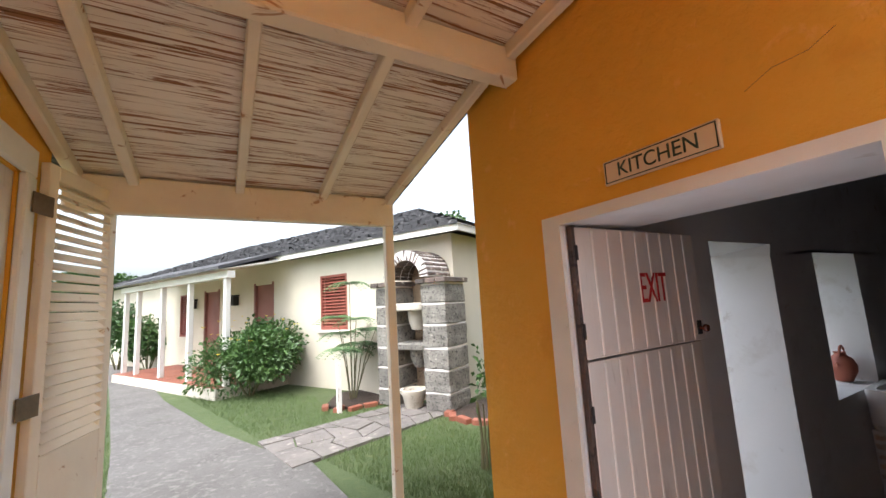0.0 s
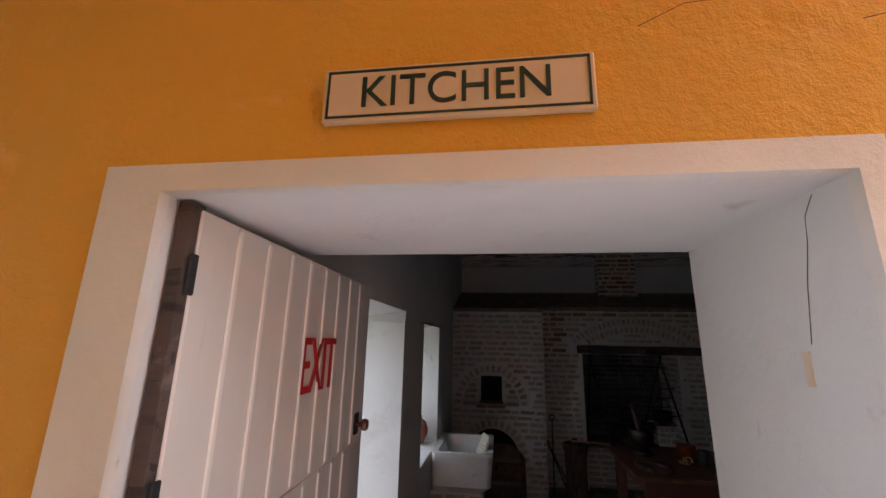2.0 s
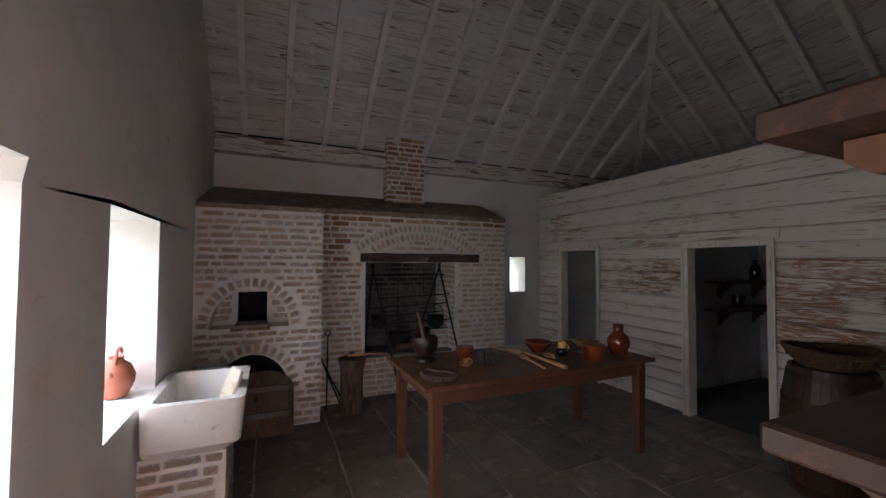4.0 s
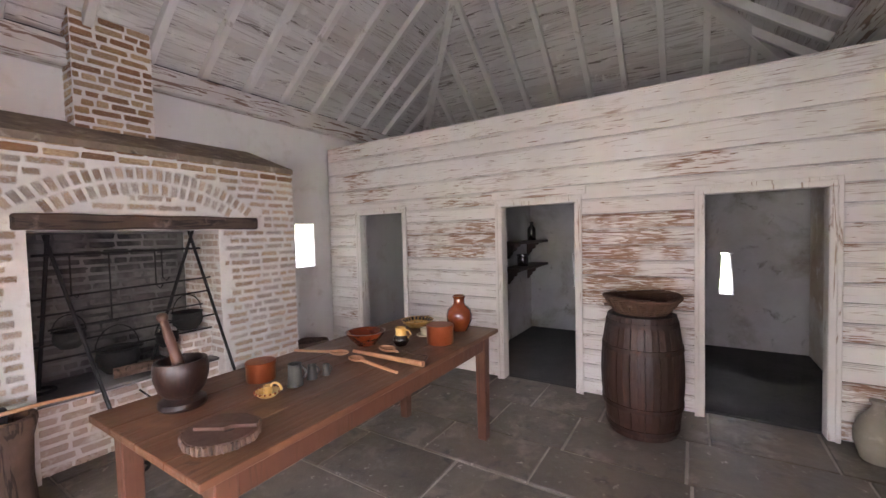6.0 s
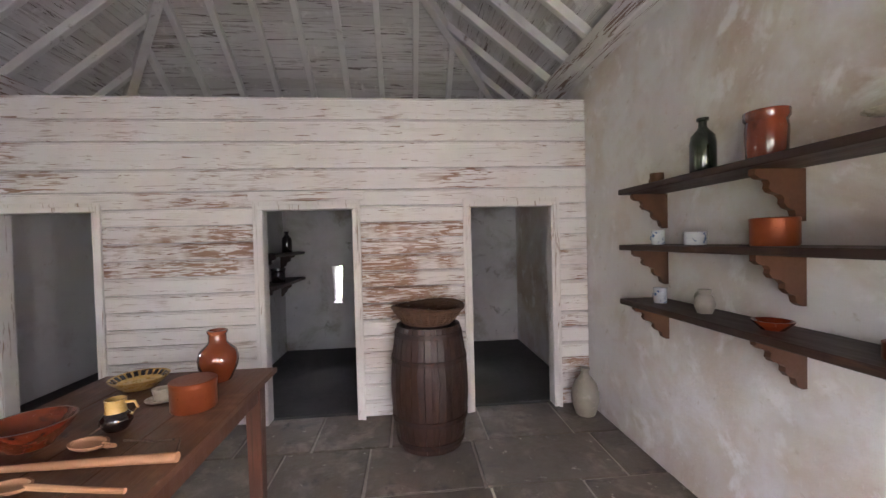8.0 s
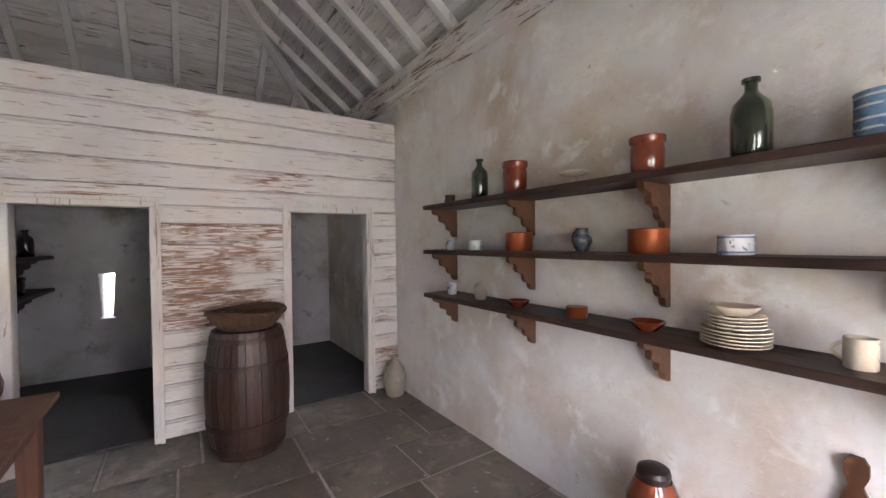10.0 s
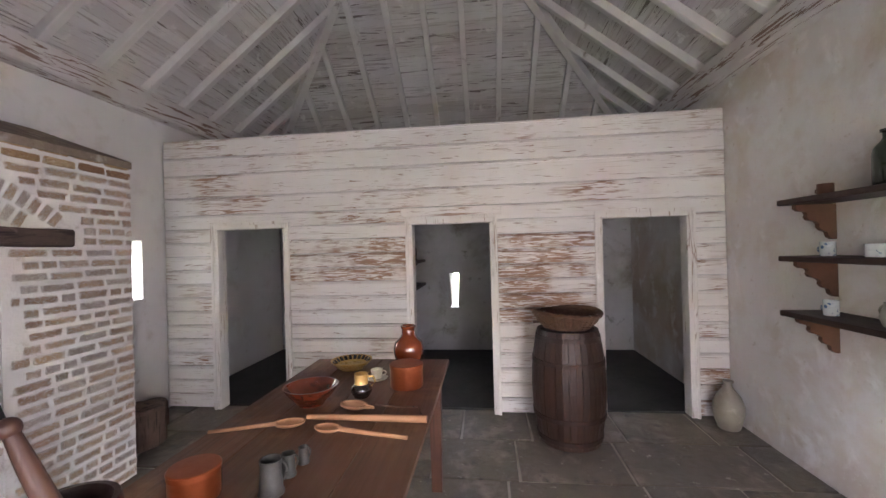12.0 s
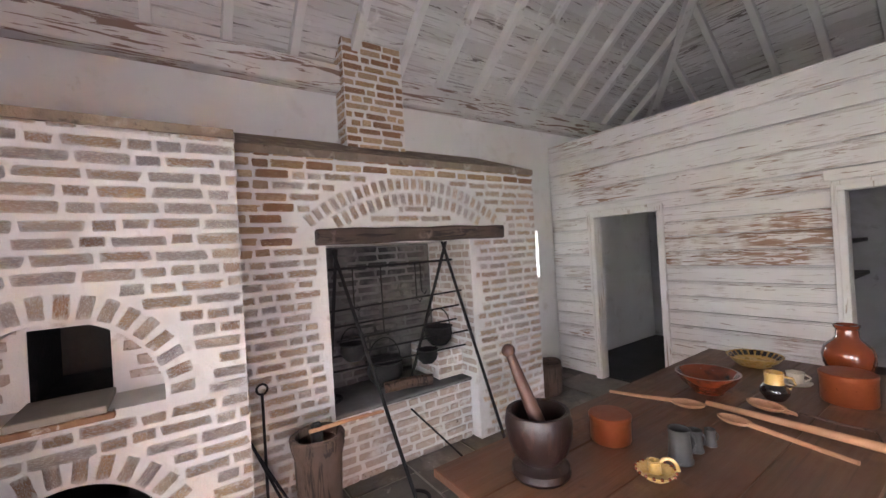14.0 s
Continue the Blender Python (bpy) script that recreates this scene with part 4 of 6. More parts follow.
jar("red_bowl", -3.115, -1.95, TZ, [(0, 0), (0.065, 0), (0.07, 0.012), (0.11, 0.05), (0.135, 0.088), (0.137, 0.094), (0.128, 0.094), (0.10, 0.052), (0.06, 0.02), (0, 0.018)], M["terracotta"], "wide glazed red terracotta bowl", "bowl", seg=40)
yj = jar("two_tone_jar", -2.882, -1.855, TZ, [(0, 0), (0.0344, 0), (0.041, 0.0066), (0.0558, 0.0328), (0.0541, 0.0533), (0.0377, 0.0722)], M["black_glaze"], "jar with black glazed belly and yellow glazed neck", "jar")
part("neck", lathe([(0.0377, 0.0722), (0.035, 0.086), (0.037, 0.12), (0.039, 0.124), (0.033, 0.124), (0.03, 0.082), (0, 0.074)], 28), M["yellow_glaze"], yj, "yellow speckled neck", smooth=True)
part("handle", tube([(0.036, 0.0, 0.11), (0.061, 0.016, 0.104), (0.07, 0.02, 0.078), (0.051, 0.012, 0.054)], 0.0058, 8), M["yellow_glaze"], yj, smooth=True)
bb = jar("patterned_bowl", -3.112, -1.35, TZ, [(0, 0), (0.08, 0), (0.09, 0.01), (0.125, 0.042), (0.135, 0.056), (0.128, 0.057), (0.085, 0.02), (0, 0.016)], M["yellow_glaze"], "shallow yellow bowl with black bars inside and out", "bowl", seg=36)
for i in range(22):
    a = 2 * math.pi * i / 22
    m = Matrix.Rotation(a, 4, "Z")
    bm = bmesh.new()
    bx(bm, -0.006, -0.01, -0.0015, 0.026, 0.01, 0.0015, m=m @ Matrix.Translation((0.102, 0, 0.0365)) @ Matrix.Rotation(radians(-41), 4, "Y"))
    part("stripe", bm, M["black_glaze"], bb)
cup = jar("small_cup", -2.88, -1.57, TZ, [(0, 0), (0.06, 0.004), (0.066, 0.012), (0.062, 0.014), (0.03, 0.008), (0.03, 0.02), (0.036, 0.055), (0.038, 0.06), (0.032, 0.06), (0.028, 0.02), (0, 0.018)], M["cream_ware"], "small cream cup on its saucer", "cup", handle=((0.034, 0.02), (0.035, 0.052), 0.022, 0.3, 0.004))
jar("tall_jug", -2.735, -1.31, TZ, [(0, 0), (0.0619, 0), (0.0671, 0.0086), (0.0963, 0.0774), (0.1015, 0.1204), (0.0903, 0.1634), (0.0533, 0.1978), (0.0447, 0.2107), (0.043, 0.2494), (0.0499, 0.258), (0.0516, 0.2709), (0.043, 0.2735), (0.0361, 0.258), (0.0361, 0.215), (0.0774, 0.1548), (0, 0.0258)],
    M["brown_jug"], "tall shiny red-brown glazed earthenware jug", "jug", seg=36)

# ---- wall shelves ----
SH = [(1.88, 0.035), (1.516, 0.035), (1.158, 0.035)]
SY0, SY1 = -3.80, -1.045
shelf_unit = thing("wall_shelf", 0, -2.1, 1.2, "three dark wooden wall shelves on scrolled brackets", "shelf")
bprof = [(-0.002, -0.036), (-0.165, -0.036), (-0.165, -0.06), (-0.15, -0.075), (-0.125, -0.08), (-0.118, -0.095), (-0.122, -0.112), (-0.112, -0.13), (-0.085, -0.14), (-0.072, -0.155), (-0.073, -0.175), (-0.06, -0.195), (-0.04, -0.205), (-0.034, -0.235), (-0.018, -0.25), (-0.002, -0.25)]
for z, th in SH:
    bm = box(-0.29, SY0, z - th, -0.002, SY1, z, bevel=0.005)
    sh = part("shelf_board", local(bm, shelf_unit), M["dark_wood"], shelf_unit)
    for y in (-1.12, -2.005, -2.872, -3.70):
        bm = prism([(a * 1.45, z + b * 1.05) for a, b in bprof], "y", y - 0.016, y + 0.016)
        part("bracket", local(bm, shelf_unit), M["bracket_wood"], shelf_unit, "scrolled reddish-brown bracket")

z1, z2, z3 = [a[0] for a in SH]
bottle = [(0, 0), (0.052, 0), (0.056, 0.006), (0.056, 0.12), (0.05, 0.15), (0.025, 0.175), (0.018, 0.185), (0.018, 0.205), (0.026, 0.208), (0.026, 0.218), (0.014, 0.22), (0, 0.215)]
potp = [(0, 0), (0.06, 0), (0.066, 0.01), (0.07, 0.09), (0.066, 0.115), (0.074, 0.125), (0.074, 0.145), (0.064, 0.147), (0.06, 0.11), (0, 0.02)]
bandp = [(0, 0), (0.05, 0), (0.053, 0.004), (0.053, 0.07), (0.055, 0.075), (0.048, 0.075), (0.046, 0.01), (0, 0.008)]
mugp = [(0, 0), (0.036, 0), (0.038, 0.004), (0.038, 0.08), (0.039, 0.083), (0.034, 0.083), (0.033, 0.01), (0, 0.008)]
bowlp = [(0, 0), (0.045, 0), (0.05, 0.006), (0.078, 0.035), (0.080, 0.042), (0.074, 0.042), (0.045, 0.012), (0, 0.01)]
sc = lambda p, k, kz=None: [(r * k, z * (kz or k)) for r, z in p]
G = "crockery on the wall shelves"
jar("pewter_mug", -0.15, -1.247, z1, sc(mugp, 1.05, 0.9), M["bracket_wood"], "small dark brown mug on the top shelf", "mug", G, handle=((0.036, 0.015), (0.036, 0.055), 0.028, 1.7, 0.005))
jar("green_bottle", -0.15, -1.625, z1, sc(bottle, 1.1, 1.35), M["green_glass"], "dark green glass bottle with a flanged neck", "bottle", G)
jar("red_pot", -0.15, -1.986, z1, sc(potp, 1.12, 1.45), M["terracotta"], "glazed red-brown pot with a thick rim", "pot", G)
jar("glass_dish", -0.15, -2.44, z1, [(0, 0), (0.03, 0), (0.032, 0.006), (0.008, 0.012), (0.008, 0.05), (0.06, 0.062), (0.085, 0.075), (0.083, 0.079), (0.055, 0.068), (0, 0.06)], M["cream_ware"], "thin pale footed dish on the top shelf", "dish", G)
jar("red_pot", -0.15, -2.856, z1, sc(potp, 1.06, 1.2), M["terracotta"], "glazed red-brown pot with a thick rim", "pot", G)
jar("green_bottle", -0.15, -3.255, z1, sc(bottle, 1.18, 1.4), M["green_glass"], "large dark green glass bottle with a flanged neck", "bottle", G)
bj = jar("blue_jar", -0.15, -3.60, z1, sc(bandp, 1.35, 2.0), M["blue_band"], "blue glazed jar with pale bands", "jar", G)
for zz in (0.03, 0.06, 0.10, 0.13):
    part("band", lathe([(0.0722, zz), (0.0728, zz + 0.003), (0.0722, zz + 0.008)], 28), M["blue_white"], bj)
jar("patterned_mug", -0.15, -1.251, z2, sc(mugp, 1.0, 1.05), M["blue_white"], "small white mug with dark blue pattern", "mug", G, handle=((0.037, 0.015), (0.037, 0.065), 0.025, 1.7, 0.005))
jar("blue_white_pot", -0.15, -1.563, z2, sc(bandp, 1.03, 0.95), M["blue_white"], "low blue and white glazed pot", "pot", G)
jar("copper_canister", -0.15, -2.018, z2, sc(copper_prof, 1.0, 1.35), M["copper"], "round copper canister on the middle shelf", "canister", G)
jar("stoneware_jug", -0.15, -2.496, z2, [(0, 0), (0.03, 0), (0.032, 0.01), (0.055, 0.055), (0.052, 0.075), (0.03, 0.10), (0.032, 0.125), (0.036, 0.13), (0.028, 0.13), (0.024, 0.10), (0, 0.02)], M["dark_ware"], "dark blue-grey stoneware jug with a medallion", "jug", G, handle=((0.05, 0.06), (0.032, 0.12), 0.02, 1.57, 0.006))
jar("copper_canister", -0.15, -2.86, z2, sc(copper_prof, 1.03, 1.3), M["copper"], "round copper canister on the middle shelf", "canister", G)
bw = jar("blue_white_pot", -0.15, -3.207, z2, sc(bandp, 1.15, 1.05), M["blue_white"], "blue and white banded pot", "pot", G)
for zz in (0.008, 0.066):
    part("band", lathe([(0.0612, zz), (0.0616, zz + 0.003), (0.0612, zz + 0.007)], 28), M["blue_band"], bw)
jar("patterned_mug", -0.15, -1.263, z3, sc(mugp, 1.0, 1.1), M["blue_white"], "small white mug with dark blue pattern", "mug", G, handle=((0.036, 0.015), (0.036, 0.065), 0.025, 1.7, 0.005))
jar("grey_pitcher", -0.15, -1.624, z3, [(0, 0), (0.034, 0), (0.046, 0.03), (0.05, 0.05), (0.04, 0.085), (0.028, 0.10), (0.032, 0.125), (0.026, 0.126), (0.022, 0.10), (0, 0.02)], M["stone_jug"], "grey brown salt-glazed pitcher", "pitcher", G, handle=((0.046, 0.045), (0.03, 0.115), 0.03, 1.57, 0.006))
jar("red_bowl", -0.15, -2.008, z3, sc(bowlp, 0.95), M["terracotta"], "small red glazed bowl", "bowl", G)
jar("copper_canister", -0.15, -2.462, z3, sc(copper_prof, 0.66, 0.66), M["copper"], "small round copper canister on the low shelf", "canister", G)
jar("red_bowl", -0.15, -2.855, z3, sc(bowlp, 1.0), M["terracotta"], "red glazed bowl with dark inside", "bowl", G)
stack_z = z3
plates = 9
for i in range(plates):
    r = 0.117 if i < 5 else 0.10
    jar("stacked_plate", -0.15, -3.205, stack_z, [(0, 0), (r * 0.6, 0), (r * 0.66, 0.004), (r, 0.013), (r, 0.0165), (r * 0.64, 0.007), (0, 0.005)], M["cream_ware"], "cream glazed plate in a stack", "plate", "stack of cream plates", seg=36)
    stack_z += 0.0135
jar("cream_bowl", -0.15, -3.205, stack_z, sc(bowlp, 1.02, 0.9), M["cream_ware"], "cream bowl on top of the plates", "bowl", G, seg=36)
mg = jar("patterned_mug", -0.15, -3.55, z3, sc(mugp, 1.1, 1.2), M["cream_ware"], "cream mug with a dark medallion", "mug", G, handle=((0.04, 0.02), (0.04, 0.08), 0.03, 1.57, 0.006))
paddle = thing("wooden_paddle", -0.005, -3.52, 0.33, "reddish-brown carved paddle hanging on the plaster wall", "paddle")
bm = prism([(-0.045, -0.02), (0.045, -0.02), (0.05, 0.28), (0.035, 0.34), (0.018, 0.38), (0.032, 0.42), (0.032, 0.46), (0.018, 0.485), (-0.018, 0.485), (-0.032, 0.46), (-0.032, 0.42), (-0.018, 0.38), (-0.035, 0.34), (-0.05, 0.28)], "x", -0.02, -0.002)
part("blade", bm, M["bracket_wood"], paddle)
bj2 = jar("brown_storage_jar", -0.2, -2.91, 0.0, [(0, 0), (0.10, 0), (0.11, 0.015), (0.12, 0.22), (0.115, 0.41), (0.085, 0.48), (0.075, 0.50)], M["brown_jug"], "tall brown glazed storage jar with lid", "jar", seg=36)
part("lid", lathe([(0.07, 0.50), (0.068, 0.515), (0.072, 0.525), (0.066, 0.545), (0.05, 0.555), (0, 0.56)], 32), M["mortar_wood"], bj2, "dark brown lid", smooth=True)

# ---- barrel, basket and floor jars ----
barrel = thing("barrel", -1.545, -0.46, 0, "dark brown wooden barrel with iron hoops beside a doorway", "barrel")
BH = 0.93


def bulge(z):
    s = z / BH * 2 - 1
    return 0.245 + 0.055 * (1 - s * s)


for k in range(18):
    a0, a1 = 2 * math.pi * k / 18 + 0.006, 2 * math.pi * (k + 1) / 18 - 0.006
    bm = bmesh.new()
    lay = []
    for i in range(9):
        z = BH * i / 8
        r = bulge(z)
        lay.append([bm.verts.new((rr * math.cos(a), rr * math.sin(a), z)) for rr, a in ((r, a0), (r + 0.003, (a0 + a1) / 2), (r, a1), (r - 0.025, a1), (r - 0.025, a0))])
    for p, q in zip(lay, lay[1:]):
        for i in range(5):
            bm.faces.new((p[i], p[(i + 1) % 5], q[(i + 1) % 5], q[i]))
    bm.faces.new(lay[0])
    bm.faces.new(lay[-1][::-1])
    part("stave", bm, M["barrel_wood"], barrel)
for z in (0.06, 0.24, 0.68, 0.87):
    part("hoop", lathe([(bulge(z) + 0.002, z - 0.018), (bulge(z) + 0.007, z - 0.018), (bulge(z + 0.02) + 0.007, z + 0.018), (bulge(z + 0.02) + 0.002, z + 0.018)], 40), M["hoop"], barrel)
part("head", lathe([(0.23, BH - 0.02), (0, BH - 0.02)], 36), M["barrel_wood"], barrel)
basket = thing("wicker_basket", -1.545, -0.46, BH + 0.005, "shallow brown wicker basket on top of the barrel", "basket")
bm = bmesh.new()
for k in range(15):
    z = 0.010 + 0.008 * k
    r = 0.185 + 0.085 * (k / 14) ** 0.8
    pts = []
    for i in range(49):
        a = 2 * math.pi * i / 48
        w = 0.007 * math.sin(12 * a + (k % 2) * math.pi)
        pts.append(((r + w) * math.cos(a), (r + w) * math.sin(a), z + 0.004 * noise.noise(Vector((a * 3, k, 0)))))
    tube(pts, 0.0062, 5, bm)
part("weave", bm, M["wicker"], basket)
for k in range(24):
    a = 2 * math.pi * k / 24
    part("rib", tube([(0.17 * math.cos(a), 0.17 * math.sin(a), 0.004), (0.24 * math.cos(a), 0.24 * math.sin(a), 0.06), (0.275 * math.cos(a), 0.275 * math.sin(a), 0.125)], 0.0055, 5), M["wicker"], basket)
bm = bmesh.new()
for j in range(3):
    pts = [((0.272 + 0.010 * math.cos(9 * a + j * 2.1)) * math.cos(a), (0.272 + 0.010 * math.cos(9 * a + j * 2.1)) * math.sin(a), 0.128 + 0.012 * math.sin(2 * a) + 0.009 * math.sin(9 * a + j * 2.1)) for a in [2 * math.pi * i / 72 for i in range(73)]]
    tube(pts, 0.009, 6, bm)
part("rim", bm, M["wicker"], basket, "plaited wicker rim")
part("base", lathe([(0, 0), (0.19, 0), (0.19, 0.012), (0, 0.012)], 32), M["wicker"], basket)
for i in range(5):
    tw = thing("dried_stick", -1.545 + 0.06 * (i - 2), -0.46, BH + 0.05, "dry brown stick lying in the wicker basket", "stick", "sticks in the basket", rz=20 * i)
    part("stick", tube([(-0.16, 0, 0.0), (0, 0.01, 0.012), (0.17, -0.01, 0.004)], 0.013, 6), M["churn_wood"], tw, smooth=True)
jar("stoneware_flask", -0.15, -0.21, 0, [(0, 0), (0.075, 0), (0.085, 0.01), (0.118, 0.12), (0.12, 0.20), (0.095, 0.28), (0.045, 0.345), (0.032, 0.37), (0.032, 0.395), (0.042, 0.40), (0.042, 0.415), (0.025, 0.417), (0, 0.40)], M["stone_jug"], "grey stoneware flask on the floor in the corner", "flask", seg=32)
lg = thing("log_bucket", -5.2, -0.78, 0, "cut log stood on the floor by the chimney breast", "log")
bm = lathe([(0, 0), (0.16, 0), (0.165, 0.02), (0.17, 0.30), (0.16, 0.33), (0, 0.335)], 20)
part("log", rough(bm, 0.018, 6), M["churn_wood"], lg)
lg2 = thing("log_bucket", -5.42, -0.42, 0, "smaller cut log by the white wall", "log")
part("log", rough(lathe([(0, 0), (0.11, 0), (0.11, 0.22), (0.10, 0.24), (0, 0.24)], 16), 0.015, 7), M["churn_wood"], lg2)

# ---- hearth irons ----
irons = thing("pot_hanger_frame", -5.05, -2.6, 0, "two black iron tripods carrying cross bars in the hearth", "fire irons")


def rod(points, r, parent, name="rod", mat="iron"):
    bm = tube(points, r, 7)
    return part(name, local(bm, parent), M[mat], parent)


apN, apS = Vector((-4.98, -2.18, 1.63)), Vector((-5.1, -3.08, 1.60))
for ap, feet in ((apN, ((-5.2, -2.45, 0.51), (-4.62, -1.93, 0.0))), (apS, ((-5.25, -3.14, 0.51), (-4.5, -2.85, 0.0)))):
    for f in feet:
        d = (ap - Vector(f)).normalized() * 0.07
        rod([ap + d, Vector(f) + Vector((0, 0, 0.02))], 0.013, irons, "leg")
        arc = [(f[0] + 0.09 * math.cos(a), f[1] + 0.09 * math.sin(a), f[2] + 0.012) for a in [math.pi * i / 8 - 0.4 for i in range(9)]]
        rod(arc, 0.012, irons, "foot")
rod([(-5.08, -3.17, 1.52), (-4.99, -2.10, 1.53)], 0.010, irons, "top_bar")
for k, z in enumerate((1.20, 1.08, 0.97, 0.86, 0.75)):
    e = 0.05 * (k % 3)
    rod([(-5.16, -3.19 + e, z), (-4.97 + 0.02 * k, -2.03 - e, z + 0.06)], 0.0075, irons, "cross_bar")
for y, z in ((-2.98, 0.30), (-2.75, 0.52), (-2.44, 0.30), (-2.39, 0.24)):
    rod([(-5.04, y, 1.53), (-5.04, y, 1.53 - z), (-5.04, y + 0.03, 1.50 - z), (-5.04, y + 0.05, 1.53 - z)], 0.005, irons, "hook")
for i, (x, y, z, r, lab) in enumerate(((-4.99, -2.40, 0.70, 0.085, "small black iron pot hung over the hearth"), (-5.22, -2.13, 0.762, 0.125, "black iron brazier pan on the hearth block"), (-5.06, -3.0, 0.83, 0.095, "black iron kettle hung over the hearth"), (-5.28, -2.65, 0.512, 0.15, "large black iron cooking pot on the hearth"))):
    p = thing("iron_pot", x, y, z, lab, "cooking pot", "iron pots at the hearth")
    part("body", lathe([(0, 0), (r * 0.55, 0.005), (r * 0.9, r * 0.45), (r, r * 0.8), (r * 0.93, r * 1.25), (r * 1.05, r * 1.38), (r * 0.95, r * 1.4), (r * 0.85, r * 1.2), (0, r * 0.3)], 24), M["iron"], p, smooth=True)
    part("bail", tube([(0, r * math.cos(a), r * 1.35 + r * 1.3 * math.sin(a)) for a in [math.pi * k / 10 for k in range(11)]], 0.005, 6), M["iron"], p)
fl = thing("firewood_log", -5.06, -2.55, 0.512, "split pale firewood lying on the hearth", "firewood", rz=75)
part("log", rough(tube([(-0.2, 0, 0.04), (0, 0.01, 0.045), (0.2, 0, 0.04)], 0.045, 8), 0.012, 9), M["churn_wood"], fl)
for i, (a, b, lab) in enumerate((((-4.66, -3.70, 0.0), (-4.78, -3.68, 0.83), "black iron poker with a ring handle leaning on the bricks"), ((-4.50, -3.53, 0.0), (-4.78, -3.775, 0.62), "black iron rod leaning beside the oven"), ((-4.43, -3.47, 0.0), (-4.77, -3.765, 0.58), "black iron fire rod leaning beside the oven"))):
    pk = thing("fire_poker", *a, lab, "poker", "fire irons by the oven")
    part("shaft", tube([(0, 0, 0.0), tuple(Vector(b) - Vector(a))], 0.008, 7), M["iron"], pk)
    if i == 0:
        e = Vector(b) - Vector(a)
        part("ring", tube([(e.x, e.y + 0.03 * math.cos(t), e.z + 0.03 + 0.03 * math.sin(t)) for t in [2 * math.pi * k / 14 for k in range(15)]], 0.007, 6), M["iron"], pk)
sv = thing("fire_shovel", -4.45, -2.35, 0.0, "black iron fire shovel leaning against the hearth", "shovel")
part("shaft", tube([(0, 0, 0.02), (-0.36, -0.33, 0.46)], 0.007, 7), M["iron"], sv)
bm = bmesh.new()
bx(bm, -0.05, -0.07, 0, 0.05, 0.07, 0.012, 0.004, Matrix.Translation((0.05, 0.05, 0.006)) @ Matrix.Rotation(0.8, 4, "Z"))
part("blade", bm, M["iron"], sv)

churn = thing("log_mortar", -4.55, -3.44, 0, "tall hollowed rough log standing by the chimney breast", "log mortar")
bm = lathe([(0, 0), (0.135, 0), (0.14, 0.03), (0.125, 0.25), (0.13, 0.48), (0.15, 0.55), (0.15, 0.57), (0.11, 0.57), (0.11, 0.40), (0, 0.38)], 28)
part("trunk", rough(bm, 0.012, 7), M["churn_wood"], churn, smooth=True)
part("rim", rough(lathe([(0.112, 0.568), (0.153, 0.568), (0.155, 0.598), (0.14, 0.608), (0.122, 0.604), (0.112, 0.568)], 28), 0.008, 9), M["churn_wood"], churn, "worn rounded rim", smooth=True)
axe = thing("adze", -4.55, -3.44, 0.45, "small iron adze with a pale handle stuck in the log mortar", "adze")
part("head", rough(box(-0.03, -0.03, -0.06, 0.03, 0.03, 0.22, bevel=0.012), 0.006, 20), M["iron"], axe)
part("handle", tube([(0.03, -0.05, 0.19), (0.02, 0.2, 0.185), (0.0, 0.42, 0.165)], 0.013, 8, r2=0.010), M["pale_wood"], axe, smooth=True)
lid = thing("oven_door", -4.20, -4.36, 0.004, "dark arched wooden oven door of planks leaning on the oven", "oven door")
lean = Matrix.Rotation(radians(-13), 4, "Y")
for k in range(4):
    a, b = -0.29 + 0.145 * k, -0.29 + 0.145 * (k + 1)
    top_at = lambda y: 0.40 + 0.22 * math.sqrt(max(0.0, 1 - (y / 0.30) ** 2))
    bm = prism([(a + 0.002, 0.0), (b - 0.002, 0.0)] + [(b - 0.002 - (0.141 * i / 5), top_at(b - 0.002 - 0.141 * i / 5)) for i in range(6)], "x", -0.016, 0.012)
    bmesh.ops.transform(bm, matrix=lean, verts=bm.verts)
    part("plank", bm, M["churn_wood"], lid)
for z in (0.20, 0.44):
    bm = box(0.0125, -0.25, z - 0.03, 0.034, 0.25, z + 0.03, bevel=0.004)
    bmesh.ops.transform(bm, matrix=lean, verts=bm.verts)
    part("batten", bm, M["barrel_wood"], lid)

# ---- sink corner ----
sink = thing("stone_sink", -3.0, -4.70, 0, "white glazed trough sink on a brick pier under the window", "sink")
bm = bmesh.new()
x0, x1, y0, y1, zb, zt = -3.40, -2.62, -4.96, -4.44, 0.58, 0.90


def ring4(x0, x1, y0, y1, z, r=0.05):
    pts = []
    for cx, cy, a0 in ((x1 - r, y1 - r, 0), (x0 + r, y1 - r, 90), (x0 + r, y0 + r, 180), (x1 - r, y0 + r, 270)):
        for k in range(5):
            a = radians(a0 + 22.5 * k)
            pts.append(bm.verts.new((cx + r * math.cos(a), cy + r * math.sin(a), z)))
    return pts


